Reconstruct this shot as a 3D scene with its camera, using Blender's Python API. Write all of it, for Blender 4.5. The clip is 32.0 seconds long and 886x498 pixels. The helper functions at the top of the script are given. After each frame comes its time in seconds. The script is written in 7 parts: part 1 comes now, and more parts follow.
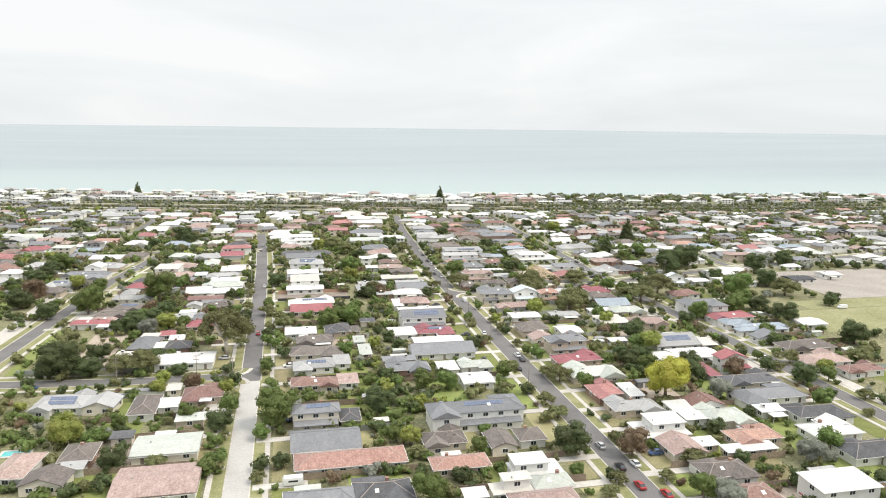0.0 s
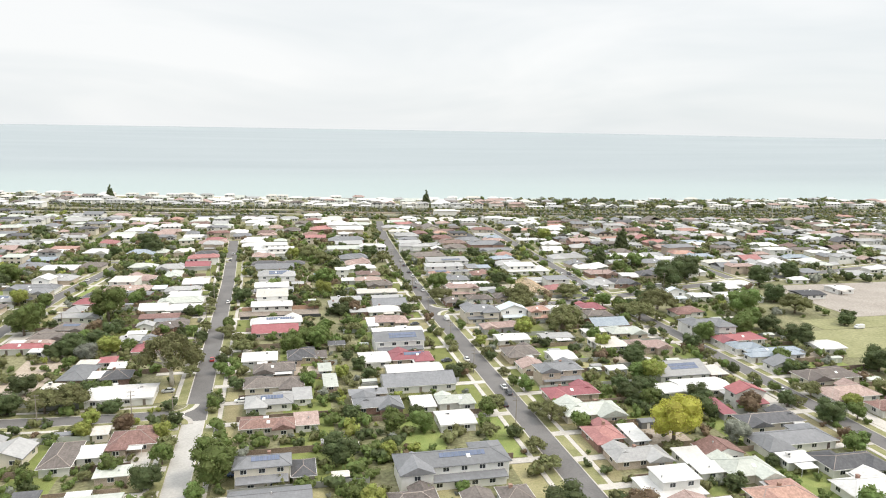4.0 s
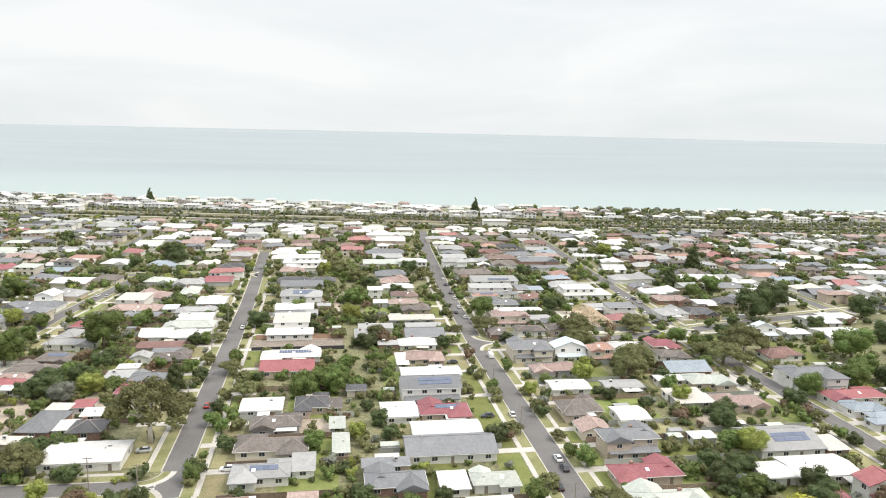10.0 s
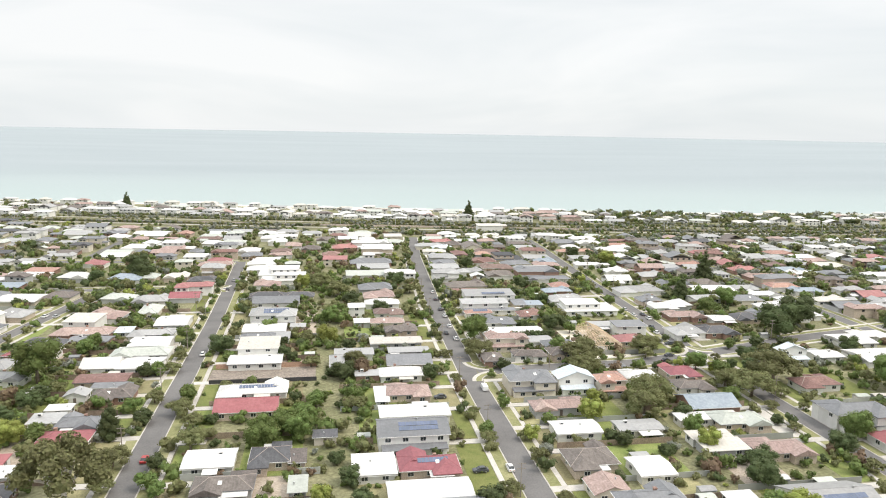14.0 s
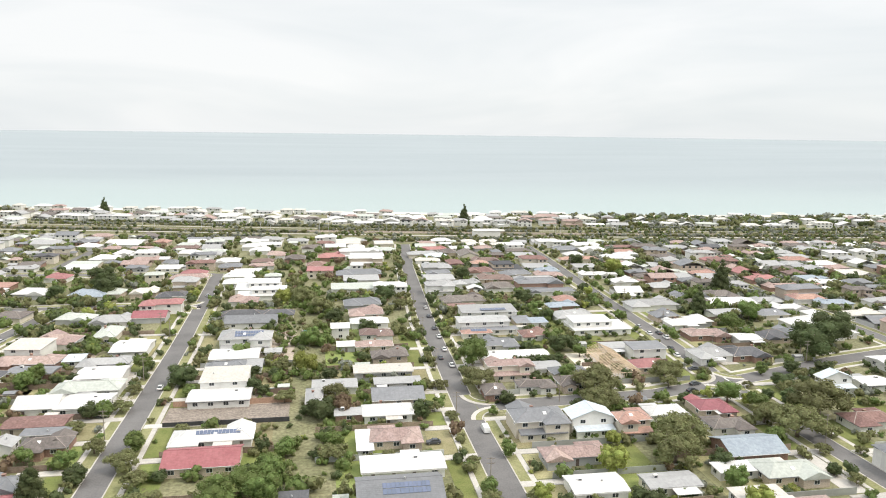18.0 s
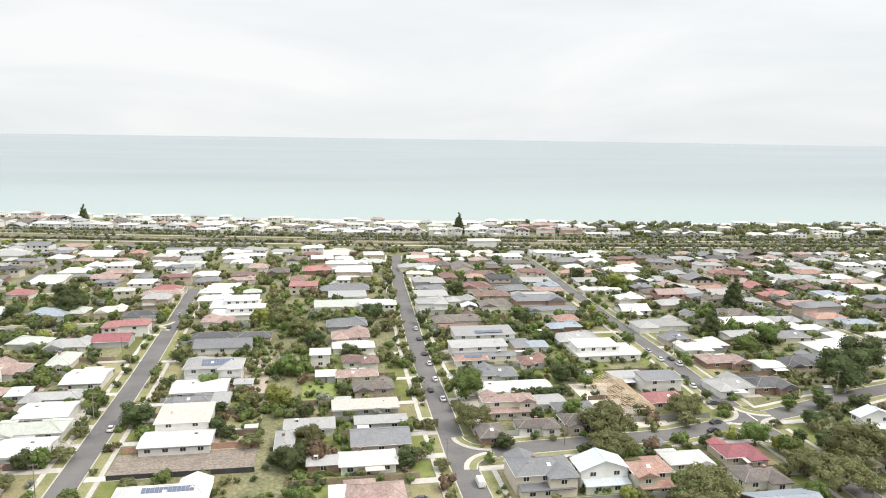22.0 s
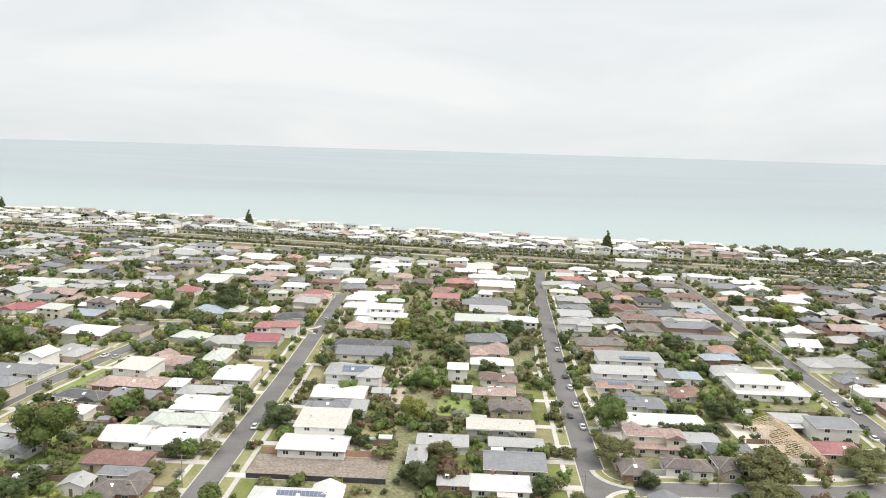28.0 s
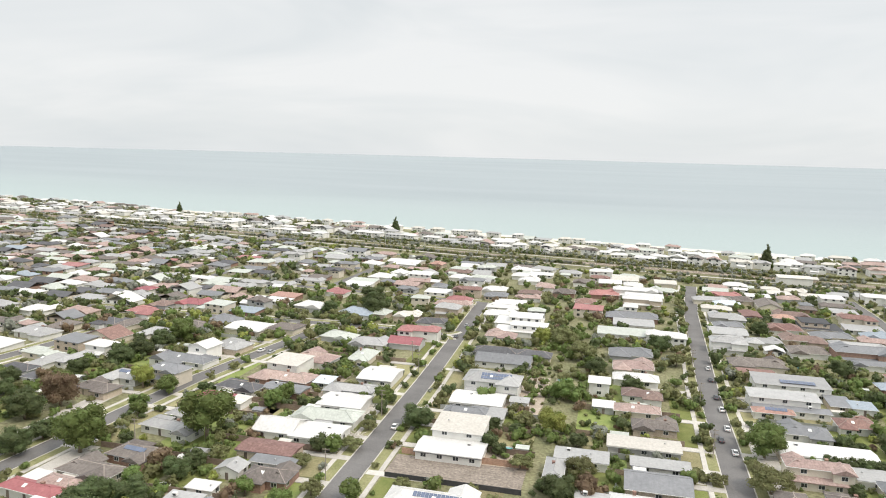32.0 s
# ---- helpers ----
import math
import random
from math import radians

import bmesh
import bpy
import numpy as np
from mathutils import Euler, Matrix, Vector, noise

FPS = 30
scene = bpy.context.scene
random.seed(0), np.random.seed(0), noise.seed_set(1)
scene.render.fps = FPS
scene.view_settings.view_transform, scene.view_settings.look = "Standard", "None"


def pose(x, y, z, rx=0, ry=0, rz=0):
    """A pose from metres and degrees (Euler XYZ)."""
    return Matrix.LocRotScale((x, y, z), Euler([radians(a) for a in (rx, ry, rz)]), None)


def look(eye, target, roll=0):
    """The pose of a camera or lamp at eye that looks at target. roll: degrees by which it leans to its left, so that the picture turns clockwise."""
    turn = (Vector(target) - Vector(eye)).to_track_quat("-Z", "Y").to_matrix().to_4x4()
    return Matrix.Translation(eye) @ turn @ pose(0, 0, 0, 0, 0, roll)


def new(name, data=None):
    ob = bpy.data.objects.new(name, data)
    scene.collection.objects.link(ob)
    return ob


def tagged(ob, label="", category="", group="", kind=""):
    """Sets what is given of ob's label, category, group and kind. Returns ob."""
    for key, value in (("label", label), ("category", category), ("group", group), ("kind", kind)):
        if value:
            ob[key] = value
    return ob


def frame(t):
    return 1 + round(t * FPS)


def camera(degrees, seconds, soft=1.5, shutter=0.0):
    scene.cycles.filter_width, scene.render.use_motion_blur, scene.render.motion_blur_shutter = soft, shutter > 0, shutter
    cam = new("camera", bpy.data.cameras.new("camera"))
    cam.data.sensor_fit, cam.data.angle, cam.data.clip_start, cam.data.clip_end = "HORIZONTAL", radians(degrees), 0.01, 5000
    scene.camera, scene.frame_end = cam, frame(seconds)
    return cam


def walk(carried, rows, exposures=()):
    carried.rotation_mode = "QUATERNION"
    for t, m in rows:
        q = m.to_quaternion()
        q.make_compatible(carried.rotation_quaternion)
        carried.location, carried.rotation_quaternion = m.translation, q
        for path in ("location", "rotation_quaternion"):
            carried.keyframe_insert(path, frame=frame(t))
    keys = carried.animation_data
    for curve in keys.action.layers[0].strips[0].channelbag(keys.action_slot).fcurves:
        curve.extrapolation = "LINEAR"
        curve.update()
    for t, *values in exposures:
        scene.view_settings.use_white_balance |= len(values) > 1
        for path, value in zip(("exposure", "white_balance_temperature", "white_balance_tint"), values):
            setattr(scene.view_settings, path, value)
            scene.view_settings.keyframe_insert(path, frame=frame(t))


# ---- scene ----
cam = camera(64.05, 32.0, soft=1.0)
PATH = [
    (0, pose(-41.22, 24.61, 92.76, 80.04, -0.69, -12.13)),
    (0.5, pose(-39.74, 28.71, 92.71, 80.06, -0.70, -12.24)),
    (1, pose(-38.22, 32.81, 92.67, 80.07, -0.70, -12.34)),
    (1.5, pose(-36.69, 36.91, 92.62, 80.10, -0.73, -12.48)),
    (2, pose(-35.15, 41.01, 92.58, 80.14, -0.84, -12.56)),
    (2.5, pose(-33.60, 45.11, 92.53, 80.18, -0.94, -12.64)),
    (3, pose(-32.07, 49.22, 92.48, 80.20, -0.97, -12.74)),
    (3.5, pose(-30.56, 53.32, 92.44, 80.19, -0.97, -12.81)),
    (5.5, pose(-24.91, 69.74, 92.29, 80.29, -1.09, -13.14)),
    (6, pose(-23.65, 73.85, 92.26, 80.33, -1.11, -13.25)),
    (6.5, pose(-22.47, 77.93, 92.24, 80.36, -1.17, -12.58)),
    (7, pose(-21.35, 81.97, 92.23, 80.37, -1.21, -11.93)),
    (7.5, pose(-20.28, 86.02, 92.23, 80.36, -1.22, -11.28)),
    (8, pose(-19.22, 90.10, 92.22, 80.37, -1.23, -10.62)),
    (8.5, pose(-18.15, 94.26, 92.20, 80.39, -1.24, -9.97)),
    (9, pose(-17.04, 98.55, 92.17, 80.40, -1.25, -9.33)),
    (9.5, pose(-15.88, 102.98, 92.13, 80.39, -1.27, -8.74)),
    (10, pose(-14.67, 107.56, 92.08, 80.39, -1.30, -8.55)),
    (10.5, pose(-13.44, 112.25, 92.02, 80.41, -1.29, -8.59)),
    (11, pose(-12.21, 117.00, 91.95, 80.42, -1.22, -8.69)),
    (11.5, pose(-10.98, 121.78, 91.87, 80.44, -1.21, -8.73)),
    (12, pose(-9.79, 126.55, 91.80, 80.46, -1.24, -8.76)),
    (12.5, pose(-8.64, 131.28, 91.72, 80.46, -1.23, -8.85)),
    (13, pose(-7.56, 135.92, 91.63, 80.46, -1.22, -8.86)),
    (13.5, pose(-6.55, 140.55, 91.54, 80.44, -1.15, -8.92)),
    (14, pose(-5.59, 145.24, 91.43, 80.44, -1.04, -8.98)),
    (14.5, pose(-4.68, 149.96, 91.30, 80.46, -1.01, -9.03)),
    (16.5, pose(-1.39, 168.64, 90.74, 80.48, -0.84, -9.24)),
    (17, pose(-0.62, 173.13, 90.62, 80.52, -0.84, -9.30)),
    (17.5, pose(0.14, 177.49, 90.53, 80.54, -0.80, -9.32)),
    (18, pose(0.90, 181.69, 90.46, 80.54, -0.73, -9.43)),
    (18.5, pose(1.67, 185.71, 90.42, 80.56, -0.69, -9.46)),
    (19, pose(2.45, 189.53, 90.41, 80.59, -0.69, -9.51)),
    (19.5, pose(3.29, 193.26, 90.48, 80.60, -0.69, -9.54)),
    (20, pose(4.20, 197.00, 90.60, 80.59, -0.70, -9.58)),
    (20.5, pose(5.12, 200.67, 90.77, 80.60, -0.71, -9.64)),
    (21, pose(6.03, 204.19, 90.95, 80.69, -0.72, -9.68)),
    (21.5, pose(6.87, 207.47, 91.11, 80.84, -0.75, -9.74)),
    (22, pose(7.60, 210.43, 91.23, 80.88, -0.84, -9.76)),
    (22.5, pose(8.18, 212.98, 91.27, 80.85, -0.97, -9.79)),
    (23, pose(8.55, 215.06, 91.21, 80.84, -1.06, -9.77)),
    (23.5, pose(8.71, 216.03, 91.03, 80.90, -1.11, -9.73)),
    (24, pose(8.71, 216.62, 90.77, 81.02, -1.20, -9.70)),
    (24.5, pose(8.65, 216.93, 90.51, 81.14, -1.33, -7.28)),
    (25, pose(8.62, 217.30, 90.31, 81.24, -1.48, -3.78)),
    (25.5, pose(8.61, 217.66, 90.21, 81.36, -1.64, -2.75)),
    (27.5, pose(8.52, 218.03, 90.24, 81.77, -1.69, 0.93)),
    (28, pose(8.60, 218.13, 90.20, 81.83, -1.70, 2.18)),
    (28.5, pose(8.80, 218.32, 90.11, 81.88, -1.72, 3.41)),
    (29, pose(9.07, 218.50, 90.00, 81.94, -1.70, 4.64)),
    (29.5, pose(9.31, 218.70, 89.88, 82.00, -1.65, 5.89)),
    (30, pose(9.42, 218.91, 89.76, 82.07, -1.55, 7.12)),
    (30.5, pose(9.36, 219.13, 89.64, 82.14, -1.47, 8.50)),
    (31, pose(9.17, 219.37, 89.51, 82.18, -1.47, 10.38)),
    (31.5, pose(8.94, 219.61, 89.39, 82.22, -1.49, 12.16)),
    (32, pose(8.73, 219.85, 89.26, 82.27, -1.49, 13.77)),
]
walk(cam, PATH, ((0, 0.0), (23, 0.0), (25.5, -0.02), (28, -0.07), (32, -0.13)))

# ---------- sky and sun: bright overcast ----------
world = bpy.data.worlds.new("overcast_sky")
scene.world = world
world.use_nodes = True
wn, wl = world.node_tree.nodes, world.node_tree.links
wn.clear()
w_out = wn.new("ShaderNodeOutputWorld")
w_bg = wn.new("ShaderNodeBackground")
w_sky = wn.new("ShaderNodeTexSky")
w_sky.sky_type = "NISHITA"
w_sky.sun_disc = False
w_sky.sun_elevation, w_sky.sun_rotation = radians(52), radians(60)
w_coord = wn.new("ShaderNodeTexCoord")
w_map = wn.new("ShaderNodeMapping")
w_map.inputs["Scale"].default_value = (1.4, 1.4, 7.0)
w_noise = wn.new("ShaderNodeTexNoise")
w_noise.inputs["Scale"].default_value = 1.3
w_noise.inputs["Detail"].default_value = 4.0
w_noise.inputs["Roughness"].default_value = 0.55
w_noise.inputs["Distortion"].default_value = 0.6
w_ramp = wn.new("ShaderNodeValToRGB")
w_ramp.color_ramp.elements[0].position, w_ramp.color_ramp.elements[1].position = 0.3, 0.66
w_ramp.color_ramp.elements[0].color = (8.1, 8.55, 8.75, 1)
w_ramp.color_ramp.elements[1].color = (9.9, 10.0, 10.0, 1)
w_mix = wn.new("ShaderNodeMixRGB")
w_mix.inputs["Fac"].default_value = 0.94
wl.new(w_coord.outputs["Generated"], w_map.inputs["Vector"])
wl.new(w_map.outputs["Vector"], w_noise.inputs["Vector"])
wl.new(w_noise.outputs["Fac"], w_ramp.inputs["Fac"])
wl.new(w_sky.outputs["Color"], w_mix.inputs["Color1"])
wl.new(w_ramp.outputs["Color"], w_mix.inputs["Color2"])
# an overcast dome grows brighter towards the zenith
w_sep = wn.new("ShaderNodeSeparateXYZ")
w_lift = wn.new("ShaderNodeMapRange")
w_lift.inputs["From Min"].default_value, w_lift.inputs["From Max"].default_value = 0.2, 1.0
w_lift.inputs["To Min"].default_value, w_lift.inputs["To Max"].default_value = 1.0, 2.3
w_scale = wn.new("ShaderNodeVectorMath")
w_scale.operation = "SCALE"
wl.new(w_coord.outputs["Generated"], w_sep.inputs["Vector"])
wl.new(w_sep.outputs["Z"], w_lift.inputs["Value"])
wl.new(w_mix.outputs["Color"], w_scale.inputs[0])
wl.new(w_lift.outputs["Result"], w_scale.inputs["Scale"])
wl.new(w_scale.outputs["Vector"], w_bg.inputs["Color"])
w_bg.inputs["Strength"].default_value = 0.1
wl.new(w_bg.outputs["Background"], w_out.inputs["Surface"])

sun_lamp = bpy.data.lights.new("sun", "SUN")
sun_lamp.energy, sun_lamp.angle, sun_lamp.color = 2.25, radians(14), (1.0, 0.9, 0.77)
sun = new("sun", sun_lamp)
sun.matrix_world = look((300, -150, 420), (0, 0, 0))


# ---------- materials ----------
def mat(name, c1, c2, scale=0.5, rough=0.8, metal=0.0, bump=0.0, bscale=8.0, vary=0.0, spec=0.3, island=0.0,
        courses=0.0, fine=0.0, streak=0.0, leaf=0.0):
    """Two-tone noise at a large and a small scale, a random shade for each object or island, fine relief."""
    m = bpy.data.materials.new(name)
    m.use_nodes = True
    n, l = m.node_tree.nodes, m.node_tree.links
    b = n["Principled BSDF"]
    b.inputs["Roughness"].default_value, b.inputs["Metallic"].default_value = rough, metal
    b.inputs["Specular IOR Level"].default_value = spec
    tc = n.new("ShaderNodeTexCoord")
    geo = n.new("ShaderNodeNewGeometry")
    info = n.new("ShaderNodeObjectInfo")
    n1 = n.new("ShaderNodeTexNoise")
    n1.inputs["Scale"].default_value, n1.inputs["Detail"].default_value = scale, 6.0
    n1.inputs["Roughness"].default_value = 0.65
    l.new(geo.outputs["Position"], n1.inputs["Vector"])
    ramp = n.new("ShaderNodeValToRGB")
    ramp.color_ramp.elements[0].position, ramp.color_ramp.elements[1].position = 0.25, 0.75
    ramp.color_ramp.elements[0].color, ramp.color_ramp.elements[1].color = (*c1, 1), (*c2, 1)
    l.new(n1.outputs["Fac"], ramp.inputs["Fac"])
    col = ramp.outputs["Color"]
    if fine:
        n2 = n.new("ShaderNodeTexNoise")
        n2.inputs["Scale"].default_value, n2.inputs["Detail"].default_value = bscale, 3.0
        l.new(geo.outputs["Position"], n2.inputs["Vector"])
        mr = n.new("ShaderNodeMapRange")
        mr.inputs["From Min"].default_value, mr.inputs["From Max"].default_value = 0.3, 0.7
        mr.inputs["To Min"].default_value, mr.inputs["To Max"].default_value = 1 - fine, 1 + fine
        l.new(n2.outputs["Fac"], mr.inputs["Value"])
        mu = n.new("ShaderNodeVectorMath")
        mu.operation = "SCALE"
        l.new(col, mu.inputs[0])
        l.new(mr.outputs["Result"], mu.inputs["Scale"])
        col = mu.outputs["Vector"]
    if streak:
        # weathering that runs down the sheets
        ms = n.new("ShaderNodeMapping")
        ms.inputs["Scale"].default_value = (1.3, 0.22, 0.3)
        l.new(tc.outputs["Object"], ms.inputs["Vector"])
        n3 = n.new("ShaderNodeTexNoise")
        n3.inputs["Scale"].default_value, n3.inputs["Detail"].default_value = 1.6, 5.0
        l.new(ms.outputs["Vector"], n3.inputs["Vector"])
        mq = n.new("ShaderNodeMapRange")
        mq.inputs["From Min"].default_value, mq.inputs["From Max"].default_value = 0.3, 0.7
        mq.inputs["To Min"].default_value, mq.inputs["To Max"].default_value = 1 - streak, 1 + streak
        l.new(n3.outputs["Fac"], mq.inputs["Value"])
        ms2 = n.new("ShaderNodeVectorMath")
        ms2.operation = "SCALE"
        l.new(col, ms2.inputs[0])
        l.new(mq.outputs["Result"], ms2.inputs["Scale"])
        col = ms2.outputs["Vector"]
    for amount, src in ((vary, info.outputs["Random"]), (island, geo.outputs["Random Per Island"])):
        if amount:
            hsv = n.new("ShaderNodeHueSaturation")
            mr = n.new("ShaderNodeMapRange")
            mr.inputs["To Min"].default_value, mr.inputs["To Max"].default_value = 1 - amount, 1 + amount
            l.new(src, mr.inputs["Value"])
            l.new(mr.outputs["Result"], hsv.inputs["Value"])
            mh = n.new("ShaderNodeMapRange")
            mh.inputs["To Min"].default_value = 0.5 - amount * 0.05
            mh.inputs["To Max"].default_value = 0.5 + amount * 0.05
            l.new(src, mh.inputs["Value"])
            l.new(mh.outputs["Result"], hsv.inputs["Hue"])
            l.new(col, hsv.inputs["Color"])
            col = hsv.outputs["Color"]
    l.new(col, b.inputs["Base Color"])
    if leaf:
        # light that passes through the leaves
        tr = n.new("ShaderNodeBsdfTranslucent")
        mixer = n.new("ShaderNodeMixShader")
        mixer.inputs["Fac"].default_value = leaf
        l.new(col, tr.inputs["Color"])
        l.new(b.outputs["BSDF"], mixer.inputs[1])
        l.new(tr.outputs["BSDF"], mixer.inputs[2])
        l.new(mixer.outputs["Shader"], n["Material Output"].inputs["Surface"])
    if courses:
        # sheet laps or tile courses that step down the slope
        wv = n.new("ShaderNodeTexWave")
        wv.wave_type, wv.bands_direction, wv.wave_profile = "BANDS", "Z", "SAW"
        wv.inputs["Scale"].default_value = courses
        wv.inputs["Distortion"].default_value = 0.3
        l.new(tc.outputs["Object"], wv.inputs["Vector"])
        bp = n.new("ShaderNodeBump")
        bp.inputs["Strength"].default_value, bp.inputs["Distance"].default_value = 0.5, 0.05
        l.new(wv.outputs["Fac"], bp.inputs["Height"])
        l.new(bp.outputs["Normal"], b.inputs["Normal"])
    elif bump:
        nb = n.new("ShaderNodeTexNoise")
        nb.inputs["Scale"].default_value, nb.inputs["Detail"].default_value = bscale, 4.0
        l.new(geo.outputs["Position"], nb.inputs["Vector"])
        bp = n.new("ShaderNodeBump")
        bp.inputs["Strength"].default_value, bp.inputs["Distance"].default_value = bump, 0.1
        l.new(nb.outputs["Fac"], bp.inputs["Height"])
        l.new(bp.outputs["Normal"], b.inputs["Normal"])
    return m


M_GROUND = mat("yard_ground", (0.12, 0.13, 0.06), (0.27, 0.25, 0.15), 0.07, 0.95, fine=0.35, bscale=0.9)
M_LAWN = mat("lawn", (0.13, 0.17, 0.045), (0.24, 0.25, 0.09), 0.25, 0.95, vary=0.25, fine=0.2, bscale=3.0)
M_DRY = mat("dry_grass", (0.21, 0.2, 0.095), (0.34, 0.3, 0.175), 0.2, 0.95, vary=0.2, fine=0.2, bscale=2.0)
M_VERGE = mat("verge_grass", (0.15, 0.165, 0.06), (0.32, 0.3, 0.165), 0.13, 0.95, fine=0.2, bscale=2.0)
M_RIDGE = mat("ridge_tiles", (0.3, 0.25, 0.225), (0.4, 0.345, 0.31), 0.6, 0.85, vary=0.15)
M_SCRUB = mat("scrub_ground", (0.1, 0.105, 0.05), (0.2, 0.185, 0.1), 0.06, 0.95, fine=0.25, bscale=0.8)
M_ASPHALT = mat("asphalt", (0.12, 0.115, 0.113), (0.195, 0.187, 0.182), 0.09, 0.9, fine=0.12, bscale=2.0)
M_ROADCON = mat("concrete_road", (0.38, 0.365, 0.345), (0.48, 0.465, 0.44), 0.15, 0.9, fine=0.1, bscale=1.5)
M_CONC = mat("footpath_concrete", (0.42, 0.395, 0.36), (0.55, 0.52, 0.48), 0.4, 0.9, fine=0.12, bscale=2.5, vary=0.1)
M_SAND = mat("beach_sand", (0.62, 0.56, 0.46), (0.76, 0.7, 0.6), 0.05, 0.95, fine=0.08, bscale=0.6)
M_DIRT = mat("bare_earth", (0.34, 0.28, 0.22), (0.48, 0.41, 0.34), 0.25, 0.95, fine=0.2, bscale=1.6)
M_FIELD = mat("field_grass", (0.2, 0.205, 0.095), (0.31, 0.3, 0.17), 0.05, 0.95, fine=0.2, bscale=0.7)
M_GRAVEL = mat("gravel_yard", (0.27, 0.24, 0.21), (0.38, 0.345, 0.31), 0.06, 0.95, fine=0.2, bscale=1.0)
M_PAINT = mat("line_paint", (0.75, 0.75, 0.73), (0.82, 0.82, 0.8), 2.0, 0.7)

ROOF = {
    "w": mat("white_metal_roof", (0.55, 0.54, 0.525), (0.63, 0.62, 0.605), 0.3, 0.55, 0, vary=0.06, fine=0.06, bscale=1.2, courses=1.4, streak=0.045),
    "lg": mat("light_grey_metal_roof", (0.315, 0.313, 0.312), (0.385, 0.381, 0.376), 0.3, 0.55, 0, vary=0.14, fine=0.08, bscale=1.2, courses=1.4, streak=0.045),
    "g": mat("grey_metal_roof", (0.175, 0.18, 0.19), (0.225, 0.228, 0.238), 0.25, 0.6, 0, vary=0.14, fine=0.1, bscale=1.2, courses=1.6, streak=0.045),
    "dg": mat("charcoal_tile_roof", (0.085, 0.085, 0.092), (0.13, 0.13, 0.137), 0.3, 0.75, vary=0.18, fine=0.15, bscale=1.5, courses=2.6, streak=0.13),
    "dk": mat("black_metal_roof", (0.045, 0.045, 0.05), (0.07, 0.07, 0.075), 0.3, 0.6, vary=0.1, fine=0.15, bscale=1.5),
    "b": mat("grey_brown_tile_roof", (0.135, 0.118, 0.108), (0.205, 0.18, 0.165), 0.35, 0.85, vary=0.18, fine=0.2, bscale=1.6, courses=2.6, streak=0.13),
    "b2": mat("brown_tile_roof", (0.165, 0.115, 0.103), (0.235, 0.17, 0.15), 0.35, 0.85, vary=0.18, fine=0.2, bscale=1.6, courses=2.6, streak=0.13),
    # r and t below have haze put into their colour: toned down in saturation
    "r": mat("red_metal_roof", (0.265, 0.092, 0.102), (0.335, 0.132, 0.142), 0.3, 0.6, vary=0.12, fine=0.12, bscale=1.3, courses=1.6, streak=0.045),
    "r2": mat("faded_red_roof", (0.3, 0.14, 0.135), (0.4, 0.2, 0.19), 0.3, 0.7, vary=0.12, fine=0.15, bscale=1.3, courses=2.0, streak=0.045),
    "t": mat("terracotta_tile_roof", (0.33, 0.195, 0.16), (0.43, 0.275, 0.23), 0.4, 0.85, vary=0.14, fine=0.18, bscale=1.6, courses=2.6, streak=0.13),
    "t2": mat("dull_red_tile_roof", (0.19, 0.112, 0.098), (0.27, 0.17, 0.15), 0.4, 0.85, vary=0.14, fine=0.2, bscale=1.6, courses=2.6, streak=0.13),
    "p": mat("pinkish_tile_roof", (0.31, 0.225, 0.2), (0.42, 0.32, 0.29), 0.4, 0.85, vary=0.14, fine=0.18, bscale=1.6, courses=2.6, streak=0.13),
    "gr": mat("pale_green_metal_roof", (0.42, 0.44, 0.4), (0.49, 0.51, 0.465), 0.3, 0.6, vary=0.12, fine=0.1, bscale=1.2, courses=1.5, streak=0.045),
    "bl": mat("blue_grey_metal_roof", (0.25, 0.29, 0.335), (0.32, 0.36, 0.4), 0.3, 0.6, vary=0.12, fine=0.1, bscale=1.2, courses=1.5, streak=0.045),
    "bl2": mat("ice_blue_metal_roof", (0.5, 0.55, 0.59), (0.6, 0.645, 0.68), 0.3, 0.55, vary=0.08, fine=0.07, bscale=1.2, courses=1.5, streak=0.045),
    "c": mat("cream_metal_roof", (0.5, 0.472, 0.425), (0.585, 0.555, 0.505), 0.3, 0.65, vary=0.1, fine=0.1, bscale=1.2, courses=1.5, streak=0.045),
}
ROOF_WORDS = {"w": "white metal", "lg": "light grey metal", "g": "grey metal", "dg": "charcoal tiled", "dk": "black metal",
              "b": "grey-brown tiled", "b2": "brown tiled", "r": "red metal", "r2": "faded red", "t": "terracotta tiled",
              "t2": "dull red tiled", "p": "pinkish tiled", "gr": "pale green metal", "bl": "blue-grey metal",
              "bl2": "ice-blue metal", "c": "cream metal"}
WALL = [
    ("white weatherboard", mat("white_weatherboard", (0.66, 0.65, 0.62), (0.8, 0.79, 0.76), 0.4, 0.75, vary=0.08, courses=3.0)),
    ("cream render", mat("cream_render", (0.55, 0.5, 0.42), (0.66, 0.61, 0.52), 0.4, 0.85, vary=0.1, fine=0.08)),
    ("brown brick", mat("brown_brick", (0.24, 0.15, 0.115), (0.36, 0.24, 0.19), 1.2, 0.9, vary=0.15, fine=0.25, bscale=4.0)),
    ("pale brick", mat("pale_brick", (0.42, 0.35, 0.28), (0.55, 0.47, 0.39), 1.2, 0.9, vary=0.12, fine=0.2, bscale=4.0)),
    ("grey render", mat("grey_render", (0.36, 0.36, 0.36), (0.47, 0.47, 0.465), 0.4, 0.85, vary=0.12, fine=0.08)),
]
